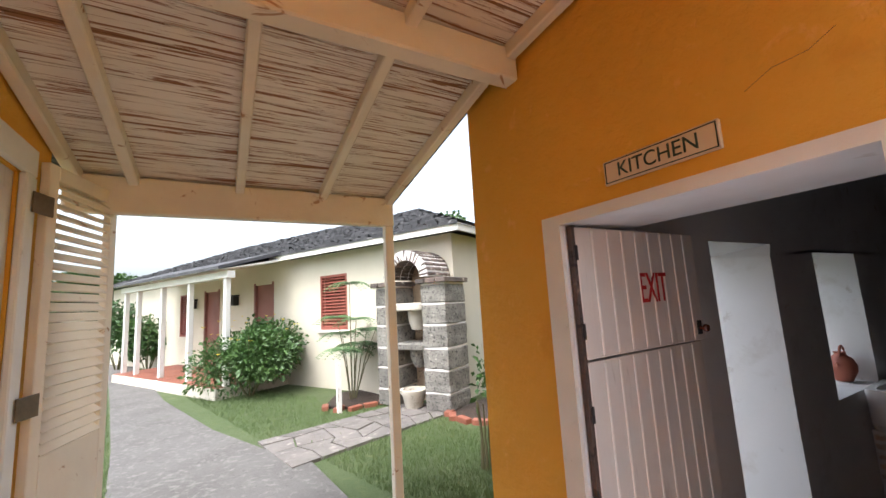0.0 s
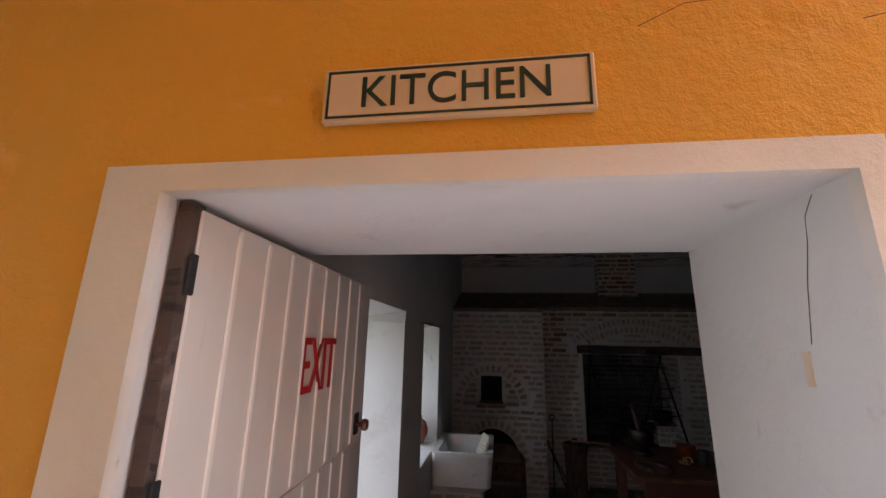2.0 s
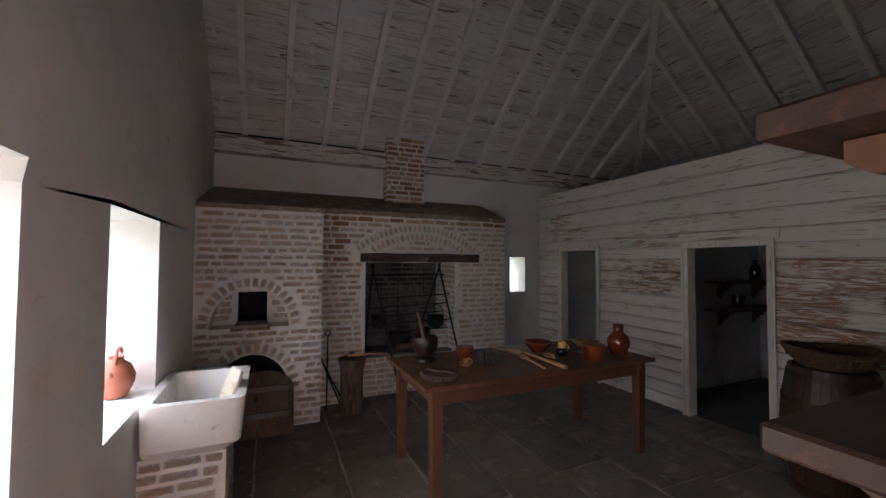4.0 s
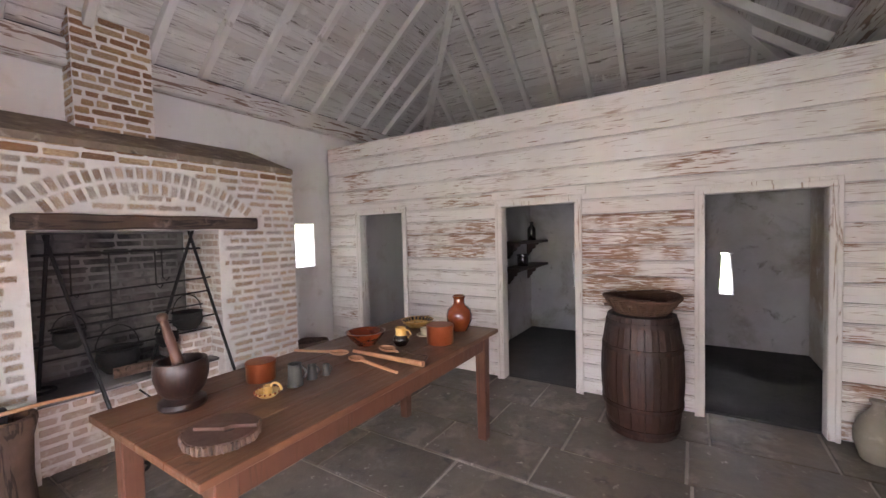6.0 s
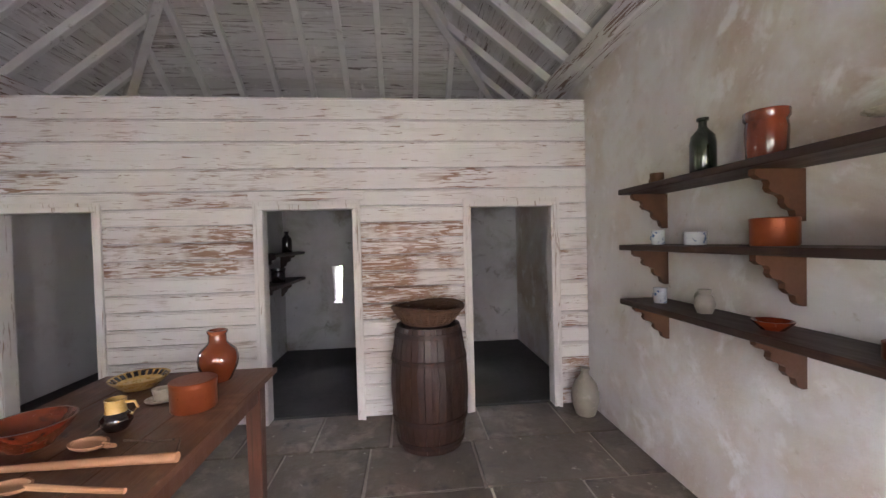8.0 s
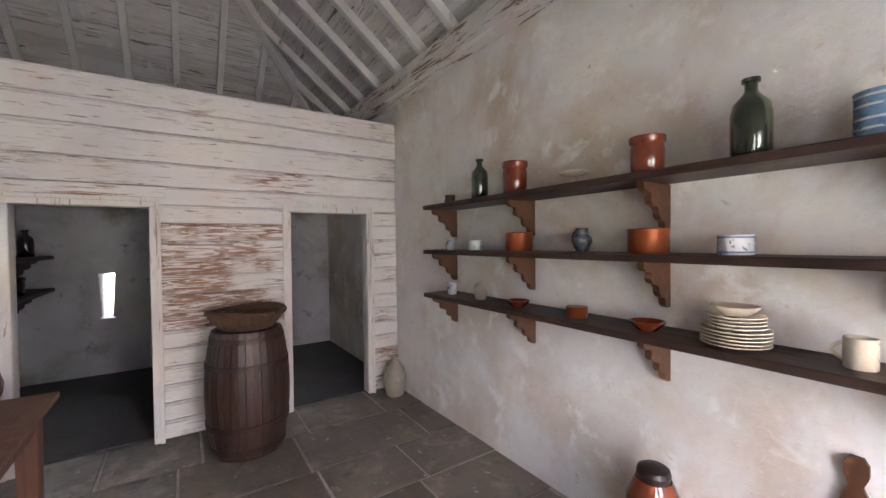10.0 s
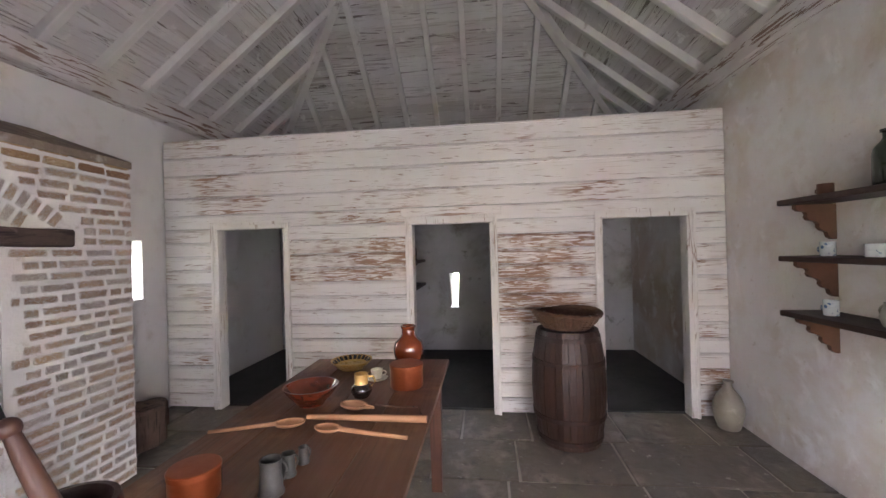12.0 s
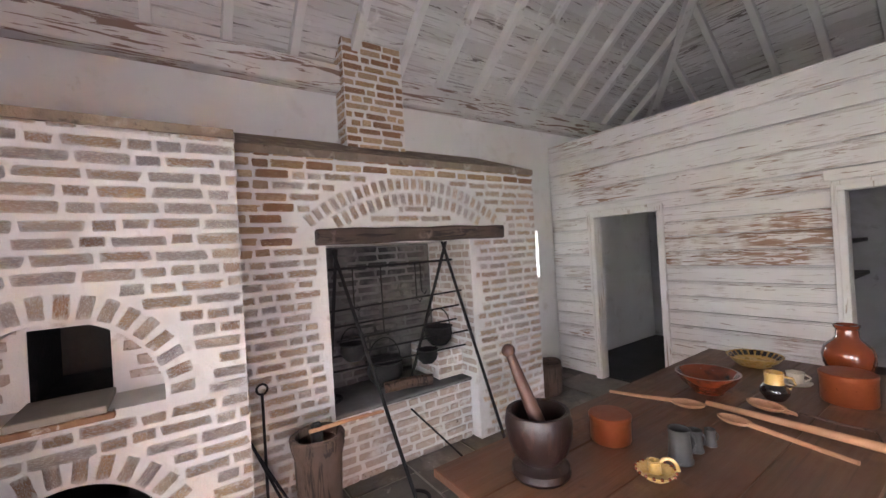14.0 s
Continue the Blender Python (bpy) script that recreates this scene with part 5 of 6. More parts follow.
rings = [ring4(x0 + 0.08, x1 - 0.08, y0, y1 - 0.08, zb), ring4(x0 + 0.02, x1 - 0.02, y0, y1 - 0.02, zb + 0.06), ring4(x0, x1, y0, y1, zt - 0.03), ring4(x0, x1, y0, y1, zt), ring4(x0 + 0.05, x1 - 0.05, y0 + 0.05, y1 - 0.05, zt), ring4(x0 + 0.055, x1 - 0.055, y0 + 0.055, y1 - 0.055, zt - 0.02),
         ring4(x0 + 0.08, x1 - 0.08, y0 + 0.08, y1 - 0.08, zb + 0.08)]
for p, q in zip(rings, rings[1:]):
    for i in range(20):
        bm.faces.new((p[i], p[(i + 1) % 20], q[(i + 1) % 20], q[i]))
bm.faces.new(rings[0])
bm.faces.new(rings[-1])
part("basin", local(bm, sink), M["enamel"], sink, "white glazed basin", smooth=True)
pier = part("pier", local(box(-3.3, -4.975, 0, -2.72, -4.54, 0.58), sink), M["lime"], sink, "limewashed brick pier")
wb = thing("wash_board", -2.86, -4.62, 0.665, "pale ribbed wooden washboard standing in the sink", "washboard", rz=20)
bm = box(-0.09, -0.012, 0, 0.09, 0.012, 0.36, bevel=0.004)
bmesh.ops.rotate(bm, matrix=Matrix.Rotation(radians(-22), 3, "X"), verts=bm.verts)
part("board", bm, M["cream"], wb)
for i in range(9):
    bm = box(-0.075, -0.02, 0.05 + 0.027 * i, 0.075, -0.012, 0.066 + 0.027 * i, bevel=0.003)
    bmesh.ops.rotate(bm, matrix=Matrix.Rotation(radians(-22), 3, "X"), verts=bm.verts)
    part("rib", bm, M["cream"], wb)
wp = jar("water_pot", -2.93, -5.14, 0.895, [(0, 0), (0.055, 0), (0.06, 0.01), (0.092, 0.08), (0.096, 0.125), (0.073, 0.185), (0.04, 0.21), (0.036, 0.225), (0.043, 0.235), (0.033, 0.235), (0, 0.20)], M["matt_clay"], "red clay water pot with hooped handle on the window sill", "water pot", seg=30)
part("handle", tube([(0.06 * math.cos(a), 0.013, 0.20 + 0.085 * math.sin(a)) for a in [math.pi * k / 10 for k in range(11)]], 0.010, 8), M["matt_clay"], wp, smooth=True)
part("spout", tube([(0.08, 0, 0.13), (0.135, 0.013, 0.175)], 0.011, 8, r2=0.007), M["matt_clay"], wp, smooth=True)
cb = thing("cardboard_box", -0.42, -3.35, 0, "low grey-brown box with faded lettering on the floor", "box")
part("carton", box(-0.16, -0.14, 0, 0.16, 0.14, 0.28, bevel=0.004), M["card"], cb)
part("label_bar", box(0.162, -0.08, 0.12, 0.164, 0.06, 0.15), M["stone_jug"], cb)

# shelf in the middle back room, its vessels coloured black as unlit silhouettes
bs = thing("back_room_shelf", -3.47, 1.9, 0.9, "dark wooden shelf seen in the unlit back room", "shelf")
for z in (1.10, 1.47):
    part("shelf_board", local(box(-3.475, 1.1, z - 0.04, -3.18, 2.38, z, bevel=0.004), bs), M["dark_wood"], bs)
    for y in (1.4, 2.2):
        part("bracket", local(prism([(-3.475 - a * 1.2 * 1.0, z - 0.005 + b) for a, b in bprof], "y", y - 0.013, y + 0.013), bs), M["dark_wood"], bs)
jar("silhouette_bottle", -3.32, 2.0, 1.47, sc(bottle, 1.2, 1.3), M["black_glaze"], "bottle on the back room shelf, coloured black as a silhouette", "bottle")
jar("silhouette_pot", -3.32, 1.6, 1.10, sc(potp, 1.2), M["black_glaze"], "pot on the back room shelf, coloured black as a silhouette", "pot")

# ---- kitchen door ----
kd = thing("kitchen_door", 0.455, -4.858, 0, "open white boarded stable door with red lettering", "door", rz=180)
LW = 0.835


def leaf(name, z0, z1, turn, label):
    m = Matrix.Rotation(radians(turn), 4, "Z")
    bm = bmesh.new()
    lf = new(name)
    lf.parent = kd
    lf["label"] = label
    lf.matrix_basis = m
    n = 9
    for i in range(n):
        a, b = LW * i / n, LW * (i + 1) / n
        part("plank", box(a + 0.001, -0.02, z0, b - 0.001, 0.02, z1, bevel=0.002), M["door_paint"], lf)
        if 0 < i:
            part("bead", box(a - 0.005, -0.0255, z0 + 0.01, a + 0.005, -0.0205, z1 - 0.01, bevel=0.001), M["bead"], lf)
    return lf


upper = leaf("upper_leaf", 1.495, 2.0, 1.0, "upper leaf with red EXIT lettering")
lower = leaf("lower_leaf", 0.175, 1.485, 2.5, "lower leaf of white boards")


def lettering(text, size, depth, parent, at, turn, mat, name, width=None):
    cu = bpy.data.curves.new(name, "FONT")
    cu.body, cu.size, cu.extrude, cu.align_x, cu.align_y = text, size, depth, "CENTER", "CENTER"
    tmp = bpy.data.objects.new(name, cu)
    scene.collection.objects.link(tmp)
    bpy.context.view_layer.update()
    me = bpy.data.meshes.new_from_object(tmp.evaluated_get(bpy.context.evaluated_depsgraph_get()))
    bpy.data.objects.remove(tmp)
    xs = [v.co.x for v in me.vertices]
    if width:
        k = width / (max(xs) - min(xs))
        for v in me.vertices:
            v.co.x *= k
    me.materials.clear()
    me.materials.append(mat)
    ob = new(name, me)
    ob.parent = parent
    ob.matrix_basis = Matrix.Translation(at) @ turn
    return ob


lettering("EXIT", 0.185, 0.002, upper, (0.462, -0.0245, 1.745), pose(0, 0, 0, 90, 0, 0), M["red"], "lettering", 0.19)
for zz in (1.55,):
    kn = part("knob", lathe([(0, 0), (0.008, 0), (0.008, 0.02), (0.016, 0.024), (0.019, 0.032), (0.016, 0.041), (0, 0.043)], 20), M["knob_red"], upper, "polished red-brown knob", smooth=True)
    kn.matrix_basis = pose(0.79, -0.02, zz, 90)
    part("knob_plate", box(0.772, -0.026, 1.52, 0.808, -0.02, 1.585, bevel=0.003), M["iron"], upper, "black iron plate")
for lf, zs in ((upper, (1.6, 1.9)), (lower, (0.4, 1.3))):
    for z in zs:
        part("hinge", box(-0.012, -0.024, z - 0.03, 0.004, -0.018, z + 0.03, bevel=0.002), M["iron"], lf, "black iron hinge")
# thin dark strip in place of the shaded gap along the hinge edge
structure("door_post", box(0.445, -4.864, 0.166, 0.472, -4.842, 2.008), M["lintel_wood"], "dark strip standing in for the shaded gap beside the hinges", "door post")
sign = thing("kitchen_sign", OX + 0.002, -4.453, 2.14, "cream sign board lettered KITCHEN above the doorway", "sign")
part("board", box(0, -0.181, -0.041, 0.012, 0.181, 0.041, bevel=0.002), M["sign_face"], sign)
for bb in ((-0.175, -0.036, 0.175, -0.033), (-0.175, 0.033, 0.175, 0.036), (-0.175, -0.036, -0.172, 0.036), (0.172, -0.036, 0.175, 0.036)):
    part("border", box(0.012, bb[0], bb[1], 0.0135, bb[2], bb[3]), M["sign_ink"], sign)
lettering("KITCHEN", 0.066, 0.001, sign, (0.0130, 0, -0.001), pose(0, 0, 0, 90, 0, 90), M["sign_ink"], "lettering", 0.25)

# ---- outside: passage roof ----
GROUND = 0.173       # the garden lies one step above the kitchen floor
bm = bmesh.new()
ring_o = [(-400, -400), (400, -400), (400, 400), (-400, 400)]
ring_i = [(W - 0.3, S - 0.3), (OX - 0.1, S - 0.3), (OX - 0.1, NB + 0.3), (W - 0.3, NB + 0.3)]
for z in (GROUND - 0.4, GROUND - 0.012):
    va, vb = [bm.verts.new((*p, z)) for p in ring_o], [bm.verts.new((*p, z)) for p in ring_i]
    for i in range(4):
        bm.faces.new((va[i], va[(i + 1) % 4], vb[(i + 1) % 4], vb[i]))
ground = structure("ground", bm, M["grass"], "green lawn reaching to the distance", "ground")
EX = 2.37
structure("wall_annex", wall_mesh("x", EX, EX + 0.5, -6.25, 1.0, -0.1, 3.4, [(-5.93, -5.02, 0.1, 2.36)]), M["orange"], "ochre orange wall of the neighbouring house", "wall")
structure("annex_back", box(EX + 0.5, -6.25, -0.1, EX + 0.6, 1.0, 3.4), M["plaster_clean"], "plain wall behind the annex door", "wall")
structure("passage_floor", box(OX, -6.75, -0.12, EX, 4.0, GROUND + 0.006), M["passage_floor"], "concrete floor of the covered passage, kept pale to bounce light", "floor")
ad = tagged(new("door_4"), "white panelled door with red lettering, set in the ochre wall", "door", kind="structure")
for nm, bb in (("jamb", (EX - 0.03, -6.02, 0.19, EX - 0.004, -5.92, 2.36)), ("jamb", (EX - 0.03, -5.03, 0.19, EX - 0.004, -4.93, 2.36)), ("head", (EX - 0.03, -6.02, 2.36, EX - 0.004, -4.93, 2.48))):
    part(nm, box(*bb, bevel=0.006), M["trim"], ad)
part("leaf", box(EX + 0.012, -5.925, 0.19, EX + 0.05, -5.025, 2.355), M["door_paint"], ad)
for z0, z1 in ((0.35, 0.85), (1.0, 1.55), (1.95, 2.27)):
    for y0, y1 in ((-5.86, -5.52), (-5.43, -5.09)):
        part("panel", box(EX - 0.002, y0, z0, EX + 0.011, y1, z1, bevel=0.006), M["door_paint"], ad)
lettering("EXIT", 0.19, 0.002, ad, (EX + 0.006, -5.43, 1.80), pose(0, 0, 0, 90, 0, -90), M["red"], "lettering", 0.22)
sh = thing("louvred_shutter", EX - 0.04, -6.06, GROUND + 0.006, "open cream louvred shutter folded against the ochre wall", "shutter", rz=-106)
SW, ST, SB = 0.52, 2.27, 1.02
for nm, bb in (("stile", (0.0, -0.018, 0, 0.06, 0.018, ST)), ("stile", (SW - 0.06, -0.018, 0, SW, 0.018, ST)), ("rail", (0.06, -0.018, 0, SW - 0.06, 0.018, SB)), ("rail", (0.06, -0.018, ST - 0.07, SW - 0.06, 0.018, ST))):
    part(nm, box(*bb, bevel=0.003), M["porch_beam"], sh)
for i in range(26):
    z = SB + 0.025 + (ST - SB - 0.11) * i / 25
    bm = bmesh.new()
    bx(bm, 0.055, -0.03, -0.004, SW - 0.055, 0.03, 0.004, 0.0, Matrix.Translation((0, 0, z)) @ Matrix.Rotation(radians(38), 4, "X"))
    part("slat", bm, M["porch_beam"], sh)
for z in (1.24, 2.07):
    part("hinge", box(-0.09, -0.024, z - 0.045, 0.03, -0.019, z + 0.045, bevel=0.002), M["brass"], sh, "aged brass hinge")

# sloping boarded ceiling of the passage: ridge across at RY
RY, RZ, SL, EY = -5.06, 2.86, 0.215, -6.60


def slope_z(y):
    return RZ - SL * (RY - y) if y < RY else RZ + SL * 0.35 * (y - RY)


def slope_slab(bm, x0, x1, ya, yb, lift, thick):
    q = [bm.verts.new(p) for p in ((x0, ya, slope_z(ya) + lift), (x1, ya, slope_z(ya) + lift), (x1, yb, slope_z(yb) + lift), (x0, yb, slope_z(yb) + lift))]
    r = [bm.verts.new(v.co + Vector((0, 0, thick))) for v in q]
    bm.faces.new(q)
    bm.faces.new(r[::-1])
    for i in range(4):
        bm.faces.new((q[i], q[(i + 1) % 4], r[(i + 1) % 4], r[i]))


bm = bmesh.new()
k = 0
while RY - 0.105 * k > EY:
    slope_slab(bm, OX + 0.02, EX, RY - 0.105 * k, max(EY, RY - 0.105 * (k + 1)) + 0.003, 0, 0.02)
    k += 1
for k in range(17):
    slope_slab(bm, OX + 0.02, EX, RY + 0.105 * k, RY + 0.105 * k + 0.102, 0, 0.02)
structure("ceiling_passage", bm, M["porch_boards"], "sloping pine boards with worn white paint over the passage", "ceiling")
bm = bmesh.new()
slope_slab(bm, OX - 0.05, EX + 0.2, RY, EY - 0.12, 0.03, 0.04)
slope_slab(bm, OX - 0.3, EX + 0.2, RY, -3.25, 0.03, 0.04)
structure("roof_passage", bm, M["shingle"], "shingles over the passage", "roof")
ptim = tagged(new("passage_timbers"), "cream painted rafters, beams and post of the passage", "rafters", kind="structure")
for x in (0.565, 1.05, 1.56, 2.09, 2.335):
    beam((x, RY, RZ), (x, EY, slope_z(EY)), 0.05, 0.07, M["porch_beam"], ptim)
for x in (0.545, 1.03, 1.55, 2.08):
    beam((x, RY, RZ), (x, -3.3, slope_z(-3.3)), 0.05, 0.07, M["porch_beam"], ptim)
part("tie_beam", box(0.51, RY - 0.045, RZ - 0.16, EX, RY + 0.045, RZ - 0.01, bevel=0.008), M["porch_beam"], ptim)
part("eaves_beam", box(0.53, -6.54, 2.325, EX + 0.02, -6.47, slope_z(-6.54) - 0.006, bevel=0.008), M["porch_beam"], ptim)
part("post", box(0.535, -6.535, GROUND - 0.02, 0.60, -6.475, 2.325, bevel=0.006), M["porch_beam"], ptim)

# ---- the garden: laid out in its own axes with its ground at GZ, and set beside the kitchen by GARDEN ----
GZ = -0.10
GARDEN = pose(-1.0085, -0.6975, GROUND - GZ, 0, 0, -0.92)
near_objects = set(scene.objects)

# ---- the house across the lawn ----
HA = pose(-0.5, -8.6, 0, 0, 0, -62.0)
house = new("garden_house")
house.matrix_basis = HA
tagged(house, "cream plastered house with dark shingled hip roof and porch", "house")
HL, HD = 15.0, 6.4
win = (2.5, 3.3, 1.04, 2.15)
d1, d2, w2 = (4.98, 5.68, 0.0, 2.12), (7.4, 8.1, 0.0, 2.1), (9.0, 9.6, 0.9, 2.1)
part("wall_front", wall_mesh("y", -0.25, 0.0, 0.0, HL, -0.12, 2.6, [win, d1, d2, w2]), M["cream"], house)
part("wall_end", box(0.0, -HD, -0.12, 0.25, -0.25, 2.6), M["cream"], house)
part("wall_back", box(0.25, -HD, -0.12, HL, -HD + 0.25, 2.6), M["cream"], house)
part("wall_far_end", box(HL - 0.25, -HD + 0.25, -0.12, HL, -0.25, 2.6), M["cream"], house)
part("eaves_board", box(-0.32, 0.30, 2.56, 4.6, 0.34, 2.68), M["trim"], house)
part("eaves_board", box(-0.34, -HD, 2.56, -0.30, 0.34, 2.68), M["trim"], house)
bm = bmesh.new()
e0, ez, rz_, hip = 0.36, 2.66, 4.05, 3.4
V4 = [bm.verts.new(p) for p in ((-e0, e0, ez), (HL + e0, e0, ez), (HL + e0, -HD - e0, ez), (-e0, -HD - e0, ez), (hip - e0, -HD / 2, rz_), (HL - hip, -HD / 2, rz_))]
for q in ((0, 1, 5, 4), (1, 2, 5), (2, 3, 4, 5), (3, 0, 4)):
    bm.faces.new([V4[i] for i in q])
bm.faces.new([V4[i] for i in (3, 2, 1, 0)])
roofp = part("roof", bm, M["shingle"], house)
# shingle courses on the two slopes in sight
bm = bmesh.new()
rng = random.Random(5)
for k in range(24):
    f0, f1 = k / 24, (k + 1.25) / 24
    x = -e0 + hip * f0
    x_end = HL + e0 - hip * f0
    yy0, yy1 = e0 - (HD / 2 + e0) * f0, e0 - (HD / 2 + e0) * f1
    zz0, zz1 = ez + (rz_ - ez) * f0, ez + (rz_ - ez) * f1
    while x < x_end - 0.1:
        w = rng.uniform(0.10, 0.22)
        t = rng.uniform(0.03, 0.075)
        q = [bm.verts.new(p) for p in ((x, yy0 + rng.uniform(-0.015, 0.02), zz0 + t), (x + w * 0.96, yy0 + rng.uniform(-0.015, 0.02), zz0 + t), (x + w * 0.96, yy1, zz1 + 0.006), (x, yy1, zz1 + 0.006))]
        lo = [bm.verts.new(q[i].co - Vector((0, 0, t))) for i in (0, 1)]
        bm.faces.new(q)
        bm.faces.new((lo[0], lo[1], q[1], q[0]))
        x += w
for k in range(24):
    f0, f1 = k / 24, (k + 1.25) / 24
    y = e0 - (HD / 2 + e0) * f0
    xx0, xx1 = -e0 + hip * f0, -e0 + hip * f1
    zz0, zz1 = ez + (rz_ - ez) * f0, ez + (rz_ - ez) * f1
    while y > -HD / 2:
        w = rng.uniform(0.10, 0.22)
        t = rng.uniform(0.03, 0.075)
        q = [bm.verts.new(p) for p in ((xx0, y, zz0 + t), (xx0, y - w * 0.96, zz0 + t), (xx1, y - w * 0.96, zz1 + 0.006), (xx1, y, zz1 + 0.006))]
        bm.faces.new(q)
        y -= w
me_sh = part("shingles", bm, M["shingle_piece"], roofp)
me_sh["kind"] = "stuff"


def louvre(x0, x1, z0, z1, y, parent, mat, name="window"):
    w = new(name)
    w.parent = parent
    for bb in ((x0, y - 0.05, z0, x0 + 0.05, y + 0.01, z1), (x1 - 0.05, y - 0.05, z0, x1, y + 0.01, z1), (x0 + 0.05, y - 0.05, z0, x1 - 0.05, y + 0.01, z0 + 0.05), (x0 + 0.05, y - 0.05, z1 - 0.05, x1 - 0.05, y + 0.01, z1)):
        part("frame", box(*bb), mat, w)
    n = int((z1 - z0 - 0.1) / 0.062)
    for i in range(n):
        z = z0 + 0.08 + i * (z1 - z0 - 0.1) / n
        bm = bmesh.new()
        bx(bm, x0 + 0.05, -0.035, -0.006, x1 - 0.05, 0.035, 0.006, 0.0, Matrix.Translation((0, y - 0.02, z)) @ Matrix.Rotation(radians(-40), 4, "X"))
        part("slat", bm, mat, w)
    part("backing", box(x0, y - 0.16, z0, x1, y - 0.12, z1), M["black_glaze"], w)
    return w


louvre(*win[:2], *win[2:], -0.01, house, M["shutter"])
louvre(*w2[:2], *w2[2:], -0.01, house, M["shutter"])
part("window_sill", box(2.44, -0.02, 0.99, 3.36, 0.06, 1.035, bevel=0.006), M["trim"], house)
for d in (d1, d2):
    dd = part("door", box(d[0], -0.10, d[2], d[1], -0.05, d[3]), M["shutter_door"], house, "closed dusty red-brown door")
    part("door_frame", box(d[0] - 0.05, -0.05, d[2], d[0] + 0.012, 0.015, d[3] + 0.05), M["shutter_door"], house)
    part("door_frame", box(d[1] - 0.012, -0.05, d[2], d[1] + 0.05, 0.015, d[3] + 0.05), M["shutter_door"], house)
for x in (6.45, 8.6):
    lm = part("wall_lantern", box(x - 0.06, 0.02, 1.68, x + 0.06, 0.16, 1.90, bevel=0.01), M["iron"], house, "dark wall lantern")
    part("cap", box(x - 0.08, 0.0, 1.905, x + 0.08, 0.18, 1.94, bevel=0.01), M["iron"], lm)
# porch
part("porch_slab", box(4.4, 0.0, -0.12, 9.6, 1.55, 0.10, bevel=0.01), M["pale_stone"], house)
for i in range(13):
    for j in range(4):
        part("porch_tile", box(4.42 + 0.4 * i, 0.02 + 0.38 * j, 0.102, 4.805 + 0.4 * i, 0.385 + 0.38 * j, 0.115), M["tile_floor"], house)
for x in (4.45, 5.95, 7.3, 8.7, 9.5):
    part("porch_post", box(x - 0.05, 1.28, 0.11, x + 0.05, 1.38, 2.18, bevel=0.006), M["trim"], house)
part("porch_beam", box(4.3, 1.25, 2.18, 9.7, 1.41, 2.32, bevel=0.006), M["trim"], house)
part("porch_roof", prism([(0.2, 2.72), (1.6, 2.34), (1.6, 2.40), (0.2, 2.80)], "x", 4.25, 9.75), M["shingle"], house)
part("porch_ceiling", prism([(0.0, 2.60), (1.55, 2.33), (1.55, 2.345), (0.0, 2.66)], "x", 4.28, 9.72), M["trim"], house)

# stone drip-filter arch against the house
arch = new("stone_arch")
arch.matrix_basis = HA @ Matrix.Translation((0.5, 0.0, GZ))
tagged(arch, "weathered coral stone niche with brick arch against the house", "stone niche")
AD = 0.62


def stone(x0, x1, y0, y1, z0, z1, nm="stone", mat="coral"):
    bm = box(x0, y0, z0, x1, y1, z1, bevel=0.012)
    bmesh.ops.subdivide_edges(bm, edges=[e for e in bm.edges if e.calc_length() > 0.12], cuts=2, use_grid_fill=True)
    return part(nm, rough(bm, 0.016, 9, x0 * 3 + z0), M[mat], arch)


for side in ((-0.72, -0.27), (0.27, 0.66)):
    z = 0.0
    for h in (0.26, 0.33, 0.31, 0.34, 0.31, 0.30):
        stone(side[0], side[1], 0.05, AD, z + 0.012, z + h - 0.012)
        part("mortar_joint", box(side[0] + 0.012, 0.05, z + h - 0.016, side[1] - 0.012, AD - 0.008, z + h + 0.014), M["lime"], arch)
        z += h
    for i in range(3):
        w = (side[1] - side[0] + 0.12) / 3
        a = side[0] - 0.06 + i * w
        part("brick", rough(box(a + 0.006, 0.02, z + 0.014, a + w - 0.006, AD + 0.06, z + 0.085, bevel=0.008), 0.006, 9), M["arch_brick"], arch)
AZ = 1.87
for i in range(17):
    a = math.pi * (i + 0.5) / 17
    for y0, y1 in ((0.02, 0.21), (0.22, 0.41), (0.42, AD + 0.03)):
        bm = box(-0.025, y0, -0.085, 0.025, y1 - 0.012, 0.092, bevel=0.006)
        rough(bm, 0.008, 9, i + y0)
        bmesh.ops.transform(bm, matrix=Matrix.Translation((0.36 * math.cos(a), 0, AZ + 0.10 + 0.36 * math.sin(a))) @ Matrix.Rotation(math.pi / 2 - a, 4, "Y"), verts=bm.verts)
        part("arch_brick", bm, M["arch_brick"], arch)
arc_o = [(0.438 * math.cos(math.pi * i / 24), AZ + 0.10 + 0.438 * math.sin(math.pi * i / 24)) for i in range(25)]
arc_i = [(0.285 * math.cos(math.pi * i / 24), AZ + 0.10 + 0.285 * math.sin(math.pi * i / 24)) for i in range(24, -1, -1)]
part("arch_mortar", prism(arc_o + arc_i, "y", 0.03, AD + 0.018), M["lime"], arch, "pale mortar of the brick arch")
part("back", rough(box(-0.3, 0.01, 0.0, 0.3, 0.10, AZ + 0.42), 0.01, 6), M["coral_in"], arch, "warm rubble back of the niche")
part("basin_slab", rough(box(-0.28, 0.25, 1.46, 0.28, AD + 0.04, 1.58, bevel=0.02), 0.01, 8), M["pale_stone"], arch, "pale drip stone slab")
part("drip_stone", lathe([(0.16, 1.46), (0.15, 1.30), (0.10, 1.16), (0, 1.14)], 16, at=(0, 0.36, 0)), M["pale_stone"], arch, smooth=True)
part("basin_slab", rough(box(-0.28, 0.2, 0.86, 0.28, AD + 0.02, 0.97, bevel=0.02), 0.012, 8), M["coral"], arch)
